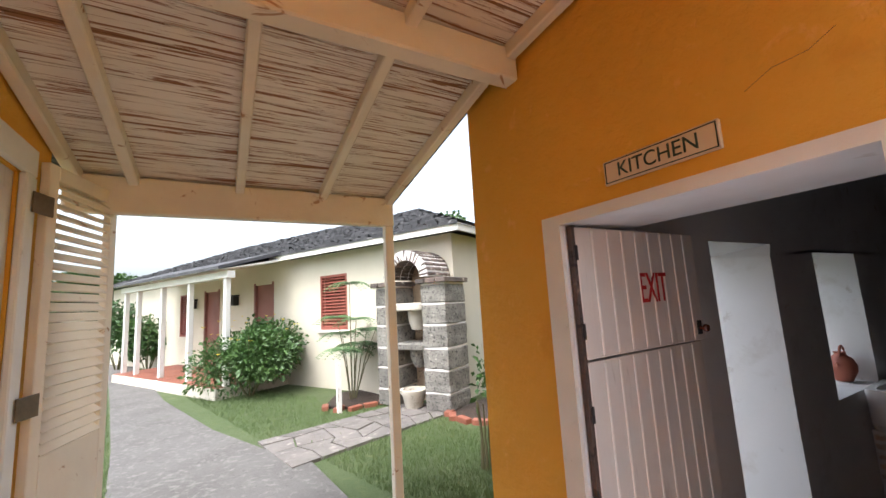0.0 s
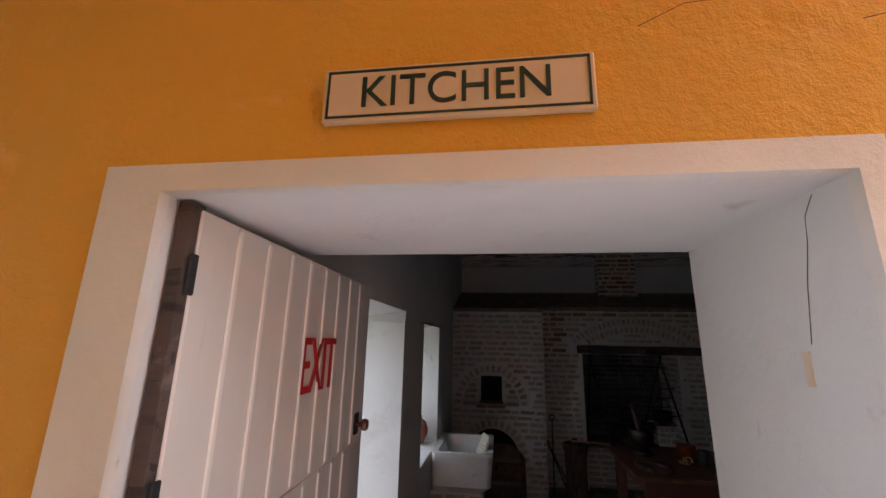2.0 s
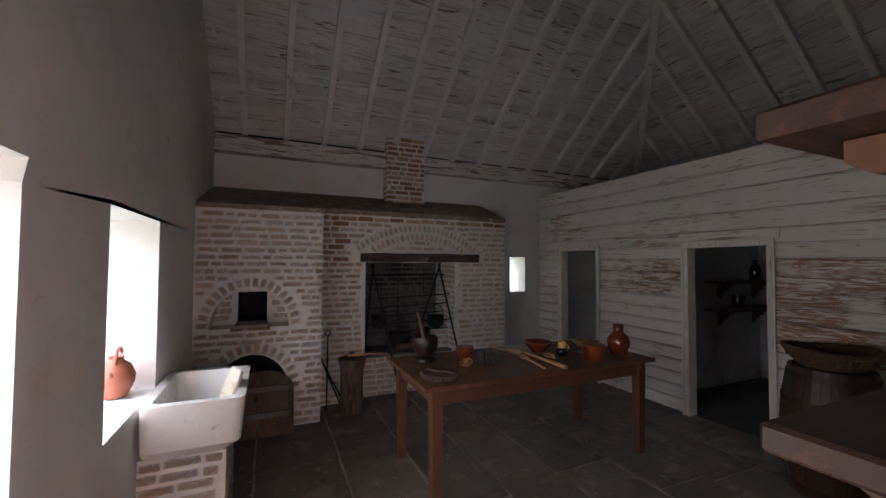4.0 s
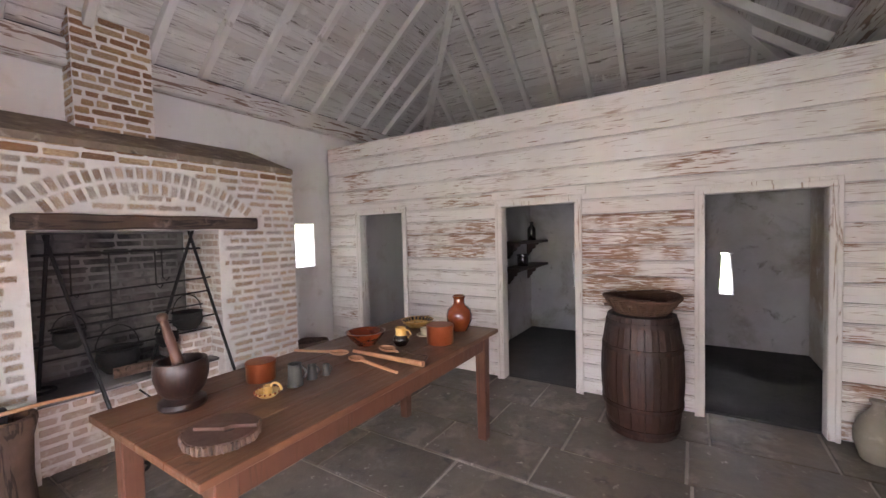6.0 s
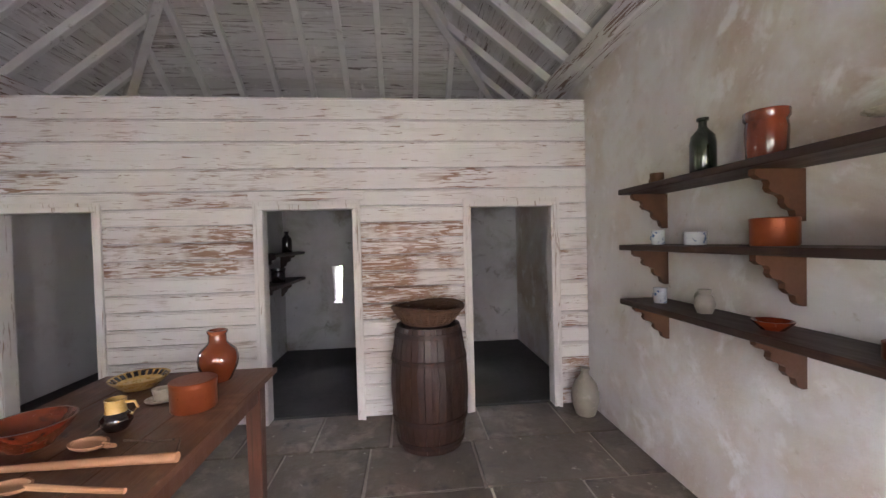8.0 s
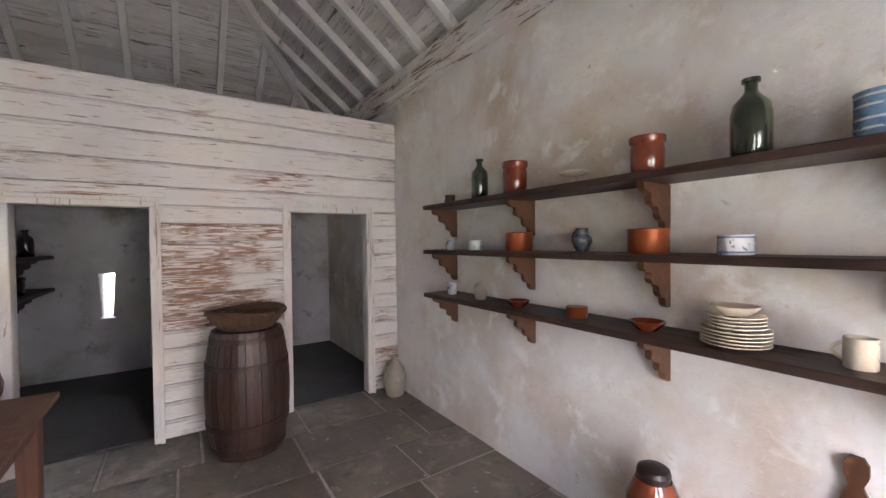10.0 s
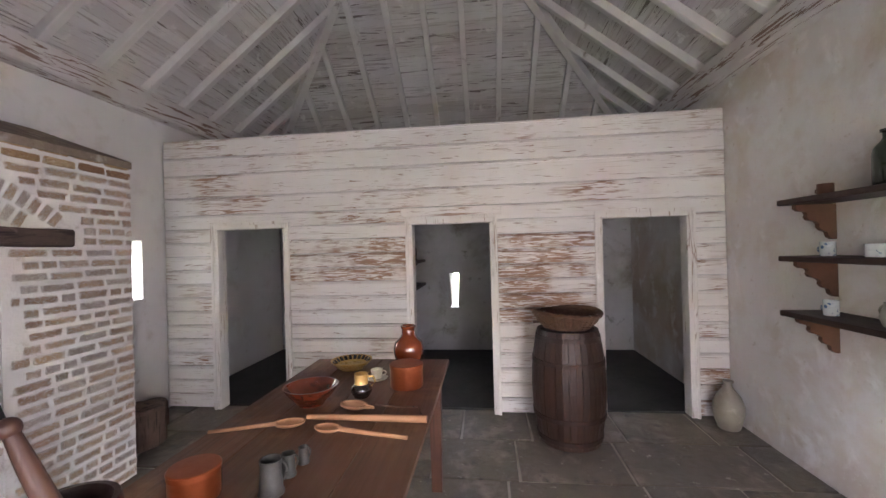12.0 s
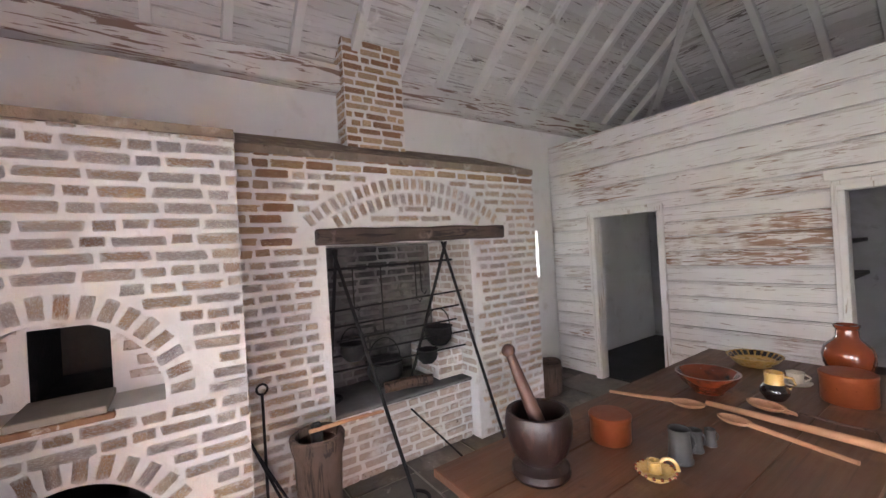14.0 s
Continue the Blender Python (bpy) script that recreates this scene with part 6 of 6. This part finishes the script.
part("drip_stone", lathe([(0.15, 0.86), (0.14, 0.72), (0.08, 0.58), (0, 0.56)], 16, at=(0, 0.36, 0)), M["coral"], arch, smooth=True)
ub = thing("stone_urn", *(HA @ Vector((0.5, 0.55, GZ)))[:], "pale stone basin standing in the niche", "urn")
part("bowl", lathe([(0, 0), (0.12, 0), (0.13, 0.02), (0.17, 0.18), (0.21, 0.24), (0.21, 0.28), (0.17, 0.28), (0.13, 0.10), (0, 0.08)], 24), M["pale_stone"], ub, smooth=True)

# ---- lawn, paths and planting ----


def flat(name, poly, z0, z1, mat, label, cat):
    return structure(name, prism(poly, "z", z0, z1), mat, label, cat)


flat("path", [(1.75, -5.9), (3.57, -5.9), (3.57, -7.3), (3.95, -9.4), (4.6, -12.5), (5.9, -18.5), (7.6, -27), (6.6, -27), (5.15, -18.6), (3.8, -12.5), (2.9, -9.6), (2.35, -8.3), (1.95, -7.6)], GZ - 0.05, GZ + 0.012, M["path"], "pale worn concrete garden path", "path")
soil = flat("flower_bed", [(0.05, -8.2), (-0.15, -7.5), (-1.2, -7.4), (-1.4, -8.3), (-0.9, -8.5)], GZ - 0.05, GZ + 0.02, M["earth"], "dark soil bed beside the stone niche", "soil")
flat("flower_bed_2", [(0.25, -9.45), (0.95, -9.35), (1.35, -9.75), (0.95, -10.6), (0.55, -10.55)], GZ - 0.05, GZ + 0.03, M["earth"], "dark soil bed by the house wall", "soil")
pav = tagged(new("stone_paving"), "irregular worn stone paving across the lawn", "paving", kind="structure")
rng = random.Random(11)
U = lambda u, v: (2.15 - 2.3 * u + 0.25 * v, -7.45 - 1.15 * v - 0.75 * u * (1 - 0.2 * v))
nu, nv = 7, 4
gp = {(i, j): (i / nu + (rng.uniform(-0.045, 0.045) if 0 < i < nu else 0), j / nv + (rng.uniform(-0.09, 0.09) if 0 < j < nv else 0)) for i in range(nu + 1) for j in range(nv + 1)}
for i in range(nu):
    for j in range(nv):
        q = [gp[i, j], gp[i + 1, j], gp[i + 1, j + 1], gp[i, j + 1]]
        c = (sum(p[0] for p in q) / 4, sum(p[1] for p in q) / 4)
        q = [(c[0] + (p[0] - c[0]) * 0.93, c[1] + (p[1] - c[1]) * 0.93) for p in q]
        part("paving_stone", prism([U(*p) for p in q], "z", GZ - 0.05, GZ + 0.012 + rng.uniform(0, 0.012)), M["paving"], pav)
for x, y, a in ((-0.05, -8.15, 40), (0.02, -7.95, 60), (-0.02, -7.72, 95), (-0.14, -7.5, 130), (0.98, -9.32, 20), (1.2, -9.45, 50), (1.36, -9.68, 75), (0.72, -9.36, 0), (0.45, -9.42, 5)):
    eb = thing("edging_brick", x, y, GZ, "red edging brick laid round the flower bed", "brick", "edging bricks", rz=a)
    part("brick_body", box(-0.11, -0.05, -0.03, 0.11, 0.05, 0.055, bevel=0.008), M["tile_floor"], eb)
sp = thing("short_post", 1.22, -9.34, GZ, "short weathered white wooden post in the lawn", "post")
part("stake", box(-0.035, -0.035, -0.05, 0.035, 0.035, 0.72, bevel=0.005), M["frame_white"], sp)


def scatter_leaves(bm, centre, radii, count, size, rng, shell=0.55, long=1.6, droop=0.3):
    c = Vector(centre)
    for _ in range(count):
        while True:
            p = Vector((rng.uniform(-1, 1), rng.uniform(-1, 1), rng.uniform(-1, 1)))
            if shell < p.length < 1:
                break
        bump_ = 0.82 + 0.3 * noise.noise(p * 2.3 + c)
        q = Vector((p.x * radii[0], p.y * radii[1], p.z * radii[2])) * bump_ + c
        if q.z < GZ + 0.02:
            continue
        d = (p + Vector((rng.uniform(-.8, .8), rng.uniform(-.8, .8), rng.uniform(-.5, .9)))).normalized()
        s = d.cross(Vector((rng.uniform(-1, 1), rng.uniform(-1, 1), rng.uniform(-1, 1)))).normalized()
        k = size * rng.uniform(0.6, 1.3)
        tip = q + d * k * long
        mid = q + d * k * long * 0.5
        v = [bm.verts.new(w) for w in (q, mid + s * k * 0.42, tip - Vector((0, 0, droop * k)), mid - s * k * 0.42)]
        bm.faces.new(v)


def bush(name, x, y, radii, count, size, mat, label, seed, flowers=0, lift=0.0):
    rng = random.Random(seed)
    t = thing(name, x, y, GZ, label, "bush")
    bm = bmesh.new()
    for i in range(7):
        a = rng.uniform(0, 6.28)
        tube([(0.05 * math.cos(a), 0.05 * math.sin(a), 0), (0.3 * radii[0] * math.cos(a), 0.3 * radii[1] * math.sin(a), radii[2] * 0.6), (0.55 * radii[0] * math.cos(a), 0.55 * radii[1] * math.sin(a), radii[2] * 1.2)], 0.018, 5, bm, 0.006)
    part("stems", bm, M["stem"], t)
    bm = bmesh.new()
    for i in range(9):
        o = (rng.uniform(-.45, .45) * radii[0], rng.uniform(-.45, .45) * radii[1], radii[2] * rng.uniform(0.45, 0.95) + lift)
        k = rng.uniform(0.45, 0.68)
        scatter_leaves(bm, o, (radii[0] * k, radii[1] * k, radii[2] * k), count // 9, size, rng, 0.3)
    ob = part("crown", bm, M[mat], t)
    for i in range(flowers):
        a, e = rng.uniform(0, 6.28), rng.uniform(0.1, 1.2)
        bm = bmesh.new()
        p = Vector((radii[0] * 0.93 * math.cos(a) * math.cos(e), radii[1] * 0.93 * math.sin(a) * math.cos(e), radii[2] * (0.75 + 0.85 * math.sin(e))))
        for j in range(5):
            b = j * 1.2566
            v = [bm.verts.new(p + Vector(w) * 0.03) for w in ((0, 0, 0), (math.cos(b - .5), math.sin(b - .5), 0.5), (math.cos(b) * 1.3, math.sin(b) * 1.3, 0.7), (math.cos(b + .5), math.sin(b + .5), 0.5))]
            bm.faces.new(v)
        part("flower", bm, M["flower"], t)
    return t


bush("flowering_bush", 2.35, -11.75, (1.28, 1.1, 0.98), 11500, 0.055, "leaf", "dense green bush dotted with yellow flowers on the lawn", 3, 28)
bush("climbing_shrub", 2.15, -12.9, (0.35, 0.3, 0.8), 900, 0.07, "leaf_dark", "dark green climber beside the house door", 4, 0, 0.4)
bush("porch_shrub", 4.9, -18.2, (0.9, 0.7, 1.1), 2600, 0.08, "leaf", "tall leafy shrub at the end of the porch", 6, 0, 0.3)
bush("porch_shrub", 5.9, -19.6, (0.9, 0.8, 1.3), 2600, 0.08, "leaf_dark", "dark leafy shrub beyond the porch", 7, 0, 0.4)
bush("wall_shrub", -1.25, -8.25, (0.35, 0.4, 0.85), 1300, 0.06, "leaf_dark", "dark shrub in the shade beside the niche", 8, 0, 0.35)
bush("corner_shrub", 0.55, -6.35, (0.12, 0.14, 0.5), 60, 0.06, "leaf", "small light green shrub at the kitchen corner", 9, 0, 0.5)


def fern_tree(x, y, stems, seed, label):
    rng = random.Random(seed)
    t = thing("feathery_plant", x, y, GZ, label, "plant")
    for i in range(stems):
        a = rng.uniform(0, 6.28)
        lean = rng.uniform(0.15, 0.7)
        h = rng.uniform(0.7, 1.5) if i else 1.95
        if i == 0:
            a, lean = 1.3, 0.62
        tip = Vector((lean * math.cos(a), lean * math.sin(a), h))
        st = part("stem", tube([(0.05 * math.cos(a), 0.05 * math.sin(a), 0), tuple(tip * 0.55 + Vector((0, 0, 0.06))), tuple(tip)], 0.010, 6, r2=0.005), M["stem"], t)
        bm = bmesh.new()
        for j in range(12):
            b = 2 * math.pi * j / 12 + rng.uniform(-.2, .2)
            n = rng.uniform(0.28, 0.42)
            for k in range(9):
                s = (k + 1) / 9
                p = tip + Vector((math.cos(b) * n * s, math.sin(b) * n * s, 0.05 * math.sin(s * 3) - 0.10 * s * s))
                for sg in (-1, 1):
                    d = Vector((-math.sin(b) * sg, math.cos(b) * sg, -0.35)) * 0.11 * (1.1 - 0.6 * s)
                    w = Vector((math.cos(b), math.sin(b), 0)) * 0.02
                    bm.faces.new([bm.verts.new(q) for q in (p - w, p + w, p + d + w * 1.6)])
        part("leaf_tuft", bm, M["leaf_soft"], t)
    return t


fern_tree(0.85, -9.95, 11, 2, "slender plant with feathery umbrella leaves by the house wall")


def tree(x, y, h, r, seed, label, count=5000):
    rng = random.Random(seed)
    t = thing("tree", x, y, GZ, label, "tree")
    bm = tube([(0, 0, 0), (0.05, 0.03, h * 0.3), (-0.04, 0.05, h * 0.6), (0.02, 0, h * 0.8)], 0.16, 9, r2=0.06)
    part("trunk", bm, M["bark"], t, smooth=True)
    bm = bmesh.new()
    ends = []
    for i in range(9):
        a = rng.uniform(0, 6.28)
        e = Vector((r * 0.65 * math.cos(a), r * 0.65 * math.sin(a), h * rng.uniform(0.72, 1.0)))
        ends.append(e)
        tube([(0, 0, h * rng.uniform(0.4, 0.6)), tuple(e * 0.6 + Vector((0, 0, h * 0.28))), tuple(e)], 0.05, 6, bm, 0.015)
    part("limbs", bm, M["bark"], t)
    bm = bmesh.new()
    for e in ends:
        scatter_leaves(bm, e, (r * 0.42, r * 0.42, r * 0.32), count // 9, 0.11, rng, 0.2)
    part("crown", bm, M["leaf"], t)
    return t


tree(-5.2, -16.6, 4.9, 1.6, 21, "leafy green tree behind the garden house")
tree(7.6, -24, 3.2, 1.5, 22, "small leafy tree at the end of the path")
tree(9.5, -27, 3.8, 1.8, 23, "leafy tree beyond the garden wall", 3500)
gw = structure("garden_wall", box(5.0, -29.3, GZ - 0.1, 22, -29.0, 1.5), M["cream"], "pale boundary wall at the end of the garden", "wall")
fh = new("distant_house")
fh.matrix_basis = pose(8.5, -40, 0)
tagged(fh, "pale distant house with a low roof beyond the garden wall", "house")
part("wall", box(-4, -3, -0.1, 4, 3, 2.6), M["cream"], fh)
part("roof", prism([(-4.3, 2.6), (4.3, 2.6), (0, 4.0)], "y", -3.3, 3.3), M["roof_boards"], fh)
bm = bmesh.new()
rng = random.Random(9)
for i in range(140):
    a = rng.uniform(math.pi * 0.95, math.pi * 2.05)
    d = rng.uniform(58, 90)
    c = (d * math.cos(a), d * math.sin(a), rng.uniform(0.8, 3.2))
    scatter_leaves(bm, c, (5.5, 5.5, 2.6), 46, 0.9, rng, 0.1)
tagged(part("far_trees", bm, M["leaf_dark"]), "distant line of green trees", "trees", kind="stuff")

# grass blades on the near lawn
bm_v, bm_f = [], []
rng = random.Random(31)


def on_lawn(x, y):
    lx, ly = x + 0.5, y + 8.6
    u, n = 0.469 * lx - 0.883 * ly, 0.883 * lx + 0.469 * ly
    if n < 0.65 and u > -0.3:
        return False
    if -1.4 < x < 0.1 and -8.5 < y < -7.4:
        return False
    if 0.2 < x < 1.35 and -10.6 < y < -9.35:
        return False
    t = (y + 7.3) / -11.2
    if y < -5.9 and (1.95 + 3.2 * t + (0.0 if t > 0.1 else -0.2)) < x < (3.52 + 2.4 * t):
        return False
    v = (x - 2.15) / -2.3
    if -0.05 < v < 1.05:
        yb = -7.45 - 0.75 * v
        if yb - 1.15 < y < yb:
            return rng.random() < 0.05
    return True


while len(bm_f) < 42000:
    x = rng.uniform(-3.0, 5.0)
    y = -5.7 - 9.0 * rng.random() ** 1.6
    if 0.9 < x < 3.7 and y > -5.92 or not on_lawn(x, y) or x < 0.9 and y > -5.7:
        continue
    a, h, w = rng.uniform(0, 6.28), rng.uniform(0.02, 0.05), 0.005
    c, s = math.cos(a), math.sin(a)
    b = len(bm_v)
    bm_v += [(x - c * w, y - s * w, GZ - 0.012), (x + c * w, y + s * w, GZ - 0.012), (x + rng.uniform(-.02, .02), y + rng.uniform(-.02, .02), GZ + h)]
    bm_f.append((b, b + 1, b + 2))
gm = bpy.data.meshes.new("grass_blades")
gm.from_pydata(bm_v, [], bm_f)
gm.materials.append(M["blade"])
tagged(new("grass_blades", gm), "short green grass blades of the lawn", "grass", kind="stuff")

for ob in scene.objects:
    if ob not in near_objects and ob.parent is None:
        ob.matrix_basis = GARDEN @ ob.matrix_basis

# ---- flagstones and bricks, the pieces of the floor and the hearth ----
floor = tagged(new("floor"), "worn grey flagstone floor with pale joints", "floor", kind="structure")
rng = random.Random(17)
y = S
row = 0
while y < 0.08:
    h = rng.uniform(0.46, 0.68)
    y1 = min(0.09, y + h)
    if 0.09 - y1 < 0.2:
        y1 = 0.09
    x = W - rng.uniform(0, 0.5)
    while x < -0.001:
        w = rng.uniform(0.5, 1.0)
        x1 = x + w
        a, b = max(W, x), min(0.0, x1)
        if b - a > 0.06:
            g = 0.009
            j = lambda: rng.uniform(-0.012, 0.012)
            zt = rng.uniform(-0.003, 0.004)
            bm = bmesh.new()
            prism([(a + g + j() * .4, y + g + j() * .5), (b - g + j() * .4, y + g + j() * .5), (b - g + j() * .4, y1 - g + j() * .5), (a + g + j() * .4, y1 - g + j() * .5)], "z", -0.05, zt, bm)
            bmesh.ops.bevel(bm, geom=[e for e in bm.edges if all(v.co.z > -0.01 for v in e.verts)], offset=0.005, segments=1, affect="EDGES")
            part("flagstone", bm, M["flag"], floor)
        x = x1
    y = y1


def brick_mesh(seed):
    bm = box(-0.5, -0.5, -0.5, 0.5, 0.5, 0.5)
    bmesh.ops.bevel(bm, geom=bm.edges, offset=0.09, segments=1, affect="EDGES")
    r = random.Random(seed)
    for v in bm.verts:
        v.co.y += r.uniform(-0.03, 0.03)
        v.co.z += r.uniform(-0.07, 0.07)
        v.co.x += r.uniform(-0.06, 0.06)
    me = bpy.data.meshes.new("brick")
    bmesh.ops.recalc_face_normals(bm, faces=bm.faces)
    bm.to_mesh(me)
    bm.free()
    return me


def brick_set(mat):
    out = []
    for i in range(6):
        me = brick_mesh(i)
        me.materials.append(mat)
        out.append(me)
    return out


BR = {"lime": brick_set(M["brick_edged"]), "bare": brick_set(M["brick_bare_edged"]), "soot": brick_set(M["brick_soot"])}
JOINED = {"lime": M["brick"], "bare": M["brick_bare"], "soot": M["brick_soot"]}
brng = random.Random(41)
counts = {}
rest = {}


def lay_brick(parent, centre, size, turn, kind, top=300):
    """One brick: its own object up to a number for each parent, and past that joined to the rest."""
    me = brng.choice(BR[kind])
    m = Matrix.Translation(Vector(centre) - (parent.matrix_world.translation if parent.parent is None else parent.parent.location)) @ turn @ Matrix.Diagonal((*size, 1))
    counts[parent.name] = counts.get(parent.name, 0) + 1
    if counts[parent.name] <= top:
        ob = new("brick", me)
        ob.parent = parent
        ob.matrix_basis = m
    else:
        rest.setdefault((parent.name, kind), []).append((me, m))


def course(parent, face, axis, a0, a1, z0, z1, kind, skip=lambda a, z: False, pitch=0.0705, top=300, proud=0.006, bare=None):
    """Courses of bricks on a face of constant x (axis 'y') or constant y (axis 'x'), from z1 downwards."""
    z = z1
    k = 0
    while z - pitch > z0 - 0.02:
        a = a0 - brng.uniform(0, 0.12)
        zc = z - pitch / 2
        while a < a1:
            ln = 0.205 if brng.random() < 0.68 else 0.105
            ln *= brng.uniform(0.92, 1.06)
            lo, hi = max(a + 0.009, a0), min(a + ln - 0.009, a1)
            c = (lo + hi) / 2
            for lo, hi in ([(lo, hi)] if not (skip(c, zc) or skip(lo, zc) or skip(hi, zc)) else [(lo, c - 0.006), (c + 0.006, hi)]):
                c = (lo + hi) / 2
                if hi - lo < 0.035 or skip(c, zc) or skip(lo, zc) or skip(hi, zc):
                    continue
                jz = brng.uniform(-0.004, 0.004)
                h = brng.uniform(0.043, 0.052)
                kd_ = "bare" if bare and bare(c, zc) else kind
                if axis == "y":
                    lay_brick(parent, (face - 0.03 + proud + brng.uniform(-0.002, 0.003), c, zc + jz), (0.06, hi - lo, h), Matrix.Rotation(brng.uniform(-0.012, 0.012), 4, "X"), kd_, top)
                else:
                    lay_brick(parent, (c, face + (-0.03 + proud if proud > 0 else 0.03 + proud), zc + jz), (hi - lo, 0.06, h), Matrix.Rotation(brng.uniform(-0.012, 0.012), 4, "Y"), kd_, top)
            a += ln
        z -= pitch
        k += 1


bpy.context.view_layer.update()
# chimney breast
AC, AR, ASP = -2.52, 1.38, 2.19 - 1.38


def hearth_skip(y, z):
    if -3.25 < y < -1.98 and z < 1.71:
        return True
    if -3.34 < y < -1.62 and 1.67 < z < 1.825:
        return True
    d = math.hypot(y - AC, z - ASP)
    return AR - 0.235 < d < AR + 0.005 and z > 1.835 and abs(y - AC) < 0.93


course(hearth, HX - 0.02, "y", -3.795, -1.202, 0.0, 2.33, "lime", hearth_skip, top=330, bare=lambda y, z: z > 2.2 or y < -3.5 and z > 1.6)
for ring_, r in ((0, AR - 0.055), (1, AR - 0.17)):
    n = int(2 * 0.70 * r / 0.066)
    for i in range(n + 1):
        a = -0.70 + 1.4 * i / n
        y, z = AC + r * math.sin(a), ASP + r * math.cos(a)
        if z < 1.84:
            continue
        lay_brick(hearth, (HX - 0.044, y, z), (0.06, 0.046, 0.098), Matrix.Rotation(-a, 4, "X"), "lime", 400)
course(hearth, -5.52, "y", -3.22, -2.01, 0.51, 1.69, "soot", top=0)
course(hearth, -2.0, "x", -5.50, HX - 0.03, 0.51, 1.67, "lime", top=0, proud=-0.006)
course(hearth, -1.20, "x", -5.62, HX - 0.02, 0.0, 2.33, "lime", top=0)
course(hearth, HX - 0.12, "y", -3.22, -2.01, 0.0, 0.48, "lime", top=0)
course(hearth, -5.05, "y", -2.255, -2.01, 0.52, 0.76, "lime", top=0)
course(hearth, -2.26, "x", -5.51, -5.06, 0.52, 0.76, "lime", top=0, proud=-0.006)
course(stack, -5.44, "y", -2.795, -2.235, 2.5, 3.58, "bare", top=300)
course(stack, -2.23, "x", -5.63, -5.445, 2.55, 3.58, "bare", top=300)
course(stack, -2.80, "x", -5.63, -5.445, 2.55, 3.58, "bare", top=300, proud=-0.006)


def oven_skip(y, z):
    for cy, cz, hw, hh in ((-4.485, 1.03, 0.36, 0.39), (-4.46, 0.38, 0.34, 0.38)):
        if z > cz - 0.02 and ((y - cy) / (hw + 0.13)) ** 2 + ((z - cz) / (hh + 0.13)) ** 2 < 1:
            return True
        if cz < 0.5 and z <= cz and abs(y - cy) < hw + 0.02:
            return True
    return False


course(oven, OVX - 0.02, "y", S + 0.01, -3.802, 0.0, 2.265, "lime", oven_skip)
course(oven, -3.80, "x", -4.82, OVX - 0.025, 0.0, 2.265, "lime", top=360)
for cy, cz, hw, hh, n in ((-4.485, 1.03, 0.36, 0.39, 18), (-4.46, 0.38, 0.34, 0.38, 16)):
    for i in range(n):
        a = math.pi * (i + 0.5) / n
        y, z = cy + (hw + 0.065) * math.cos(a), cz + (hh + 0.065) * math.sin(a)
        lay_brick(oven, (OVX - 0.044, y, z), (0.06, 0.05, 0.10), Matrix.Rotation(a - math.pi / 2, 4, "X"), "lime", 400)
course(oven, OVX - 0.31, "y", -4.86, -4.10, 1.06, 1.42, "lime", lambda y, z: -4.63 < y < -4.32 or not oven_skip(y, z), top=0)
course(sink, -2.72, "y", -4.97, -4.55, 0.0, 0.57, "lime", top=40)
course(sink, -4.54, "x", -3.29, -2.74, 0.0, 0.57, "lime", top=40)
by_name = {"fireplace": hearth, "bread_oven": oven, "stone_sink": sink, "flue": stack}
for (pn, kind), items in rest.items():
    vs, fs = [], []
    for me, m in items:
        b = len(vs)
        vs += [tuple(m @ v.co) for v in me.vertices]
        fs += [tuple(b + i for i in p.vertices) for p in me.polygons]
    jm = bpy.data.meshes.new("brickwork")
    jm.from_pydata(vs, [], fs)
    jm.materials.append(JOINED[kind])
    ob = new("brickwork", jm)
    ob.parent = by_name[pn]
    ob["kind"] = "stuff"
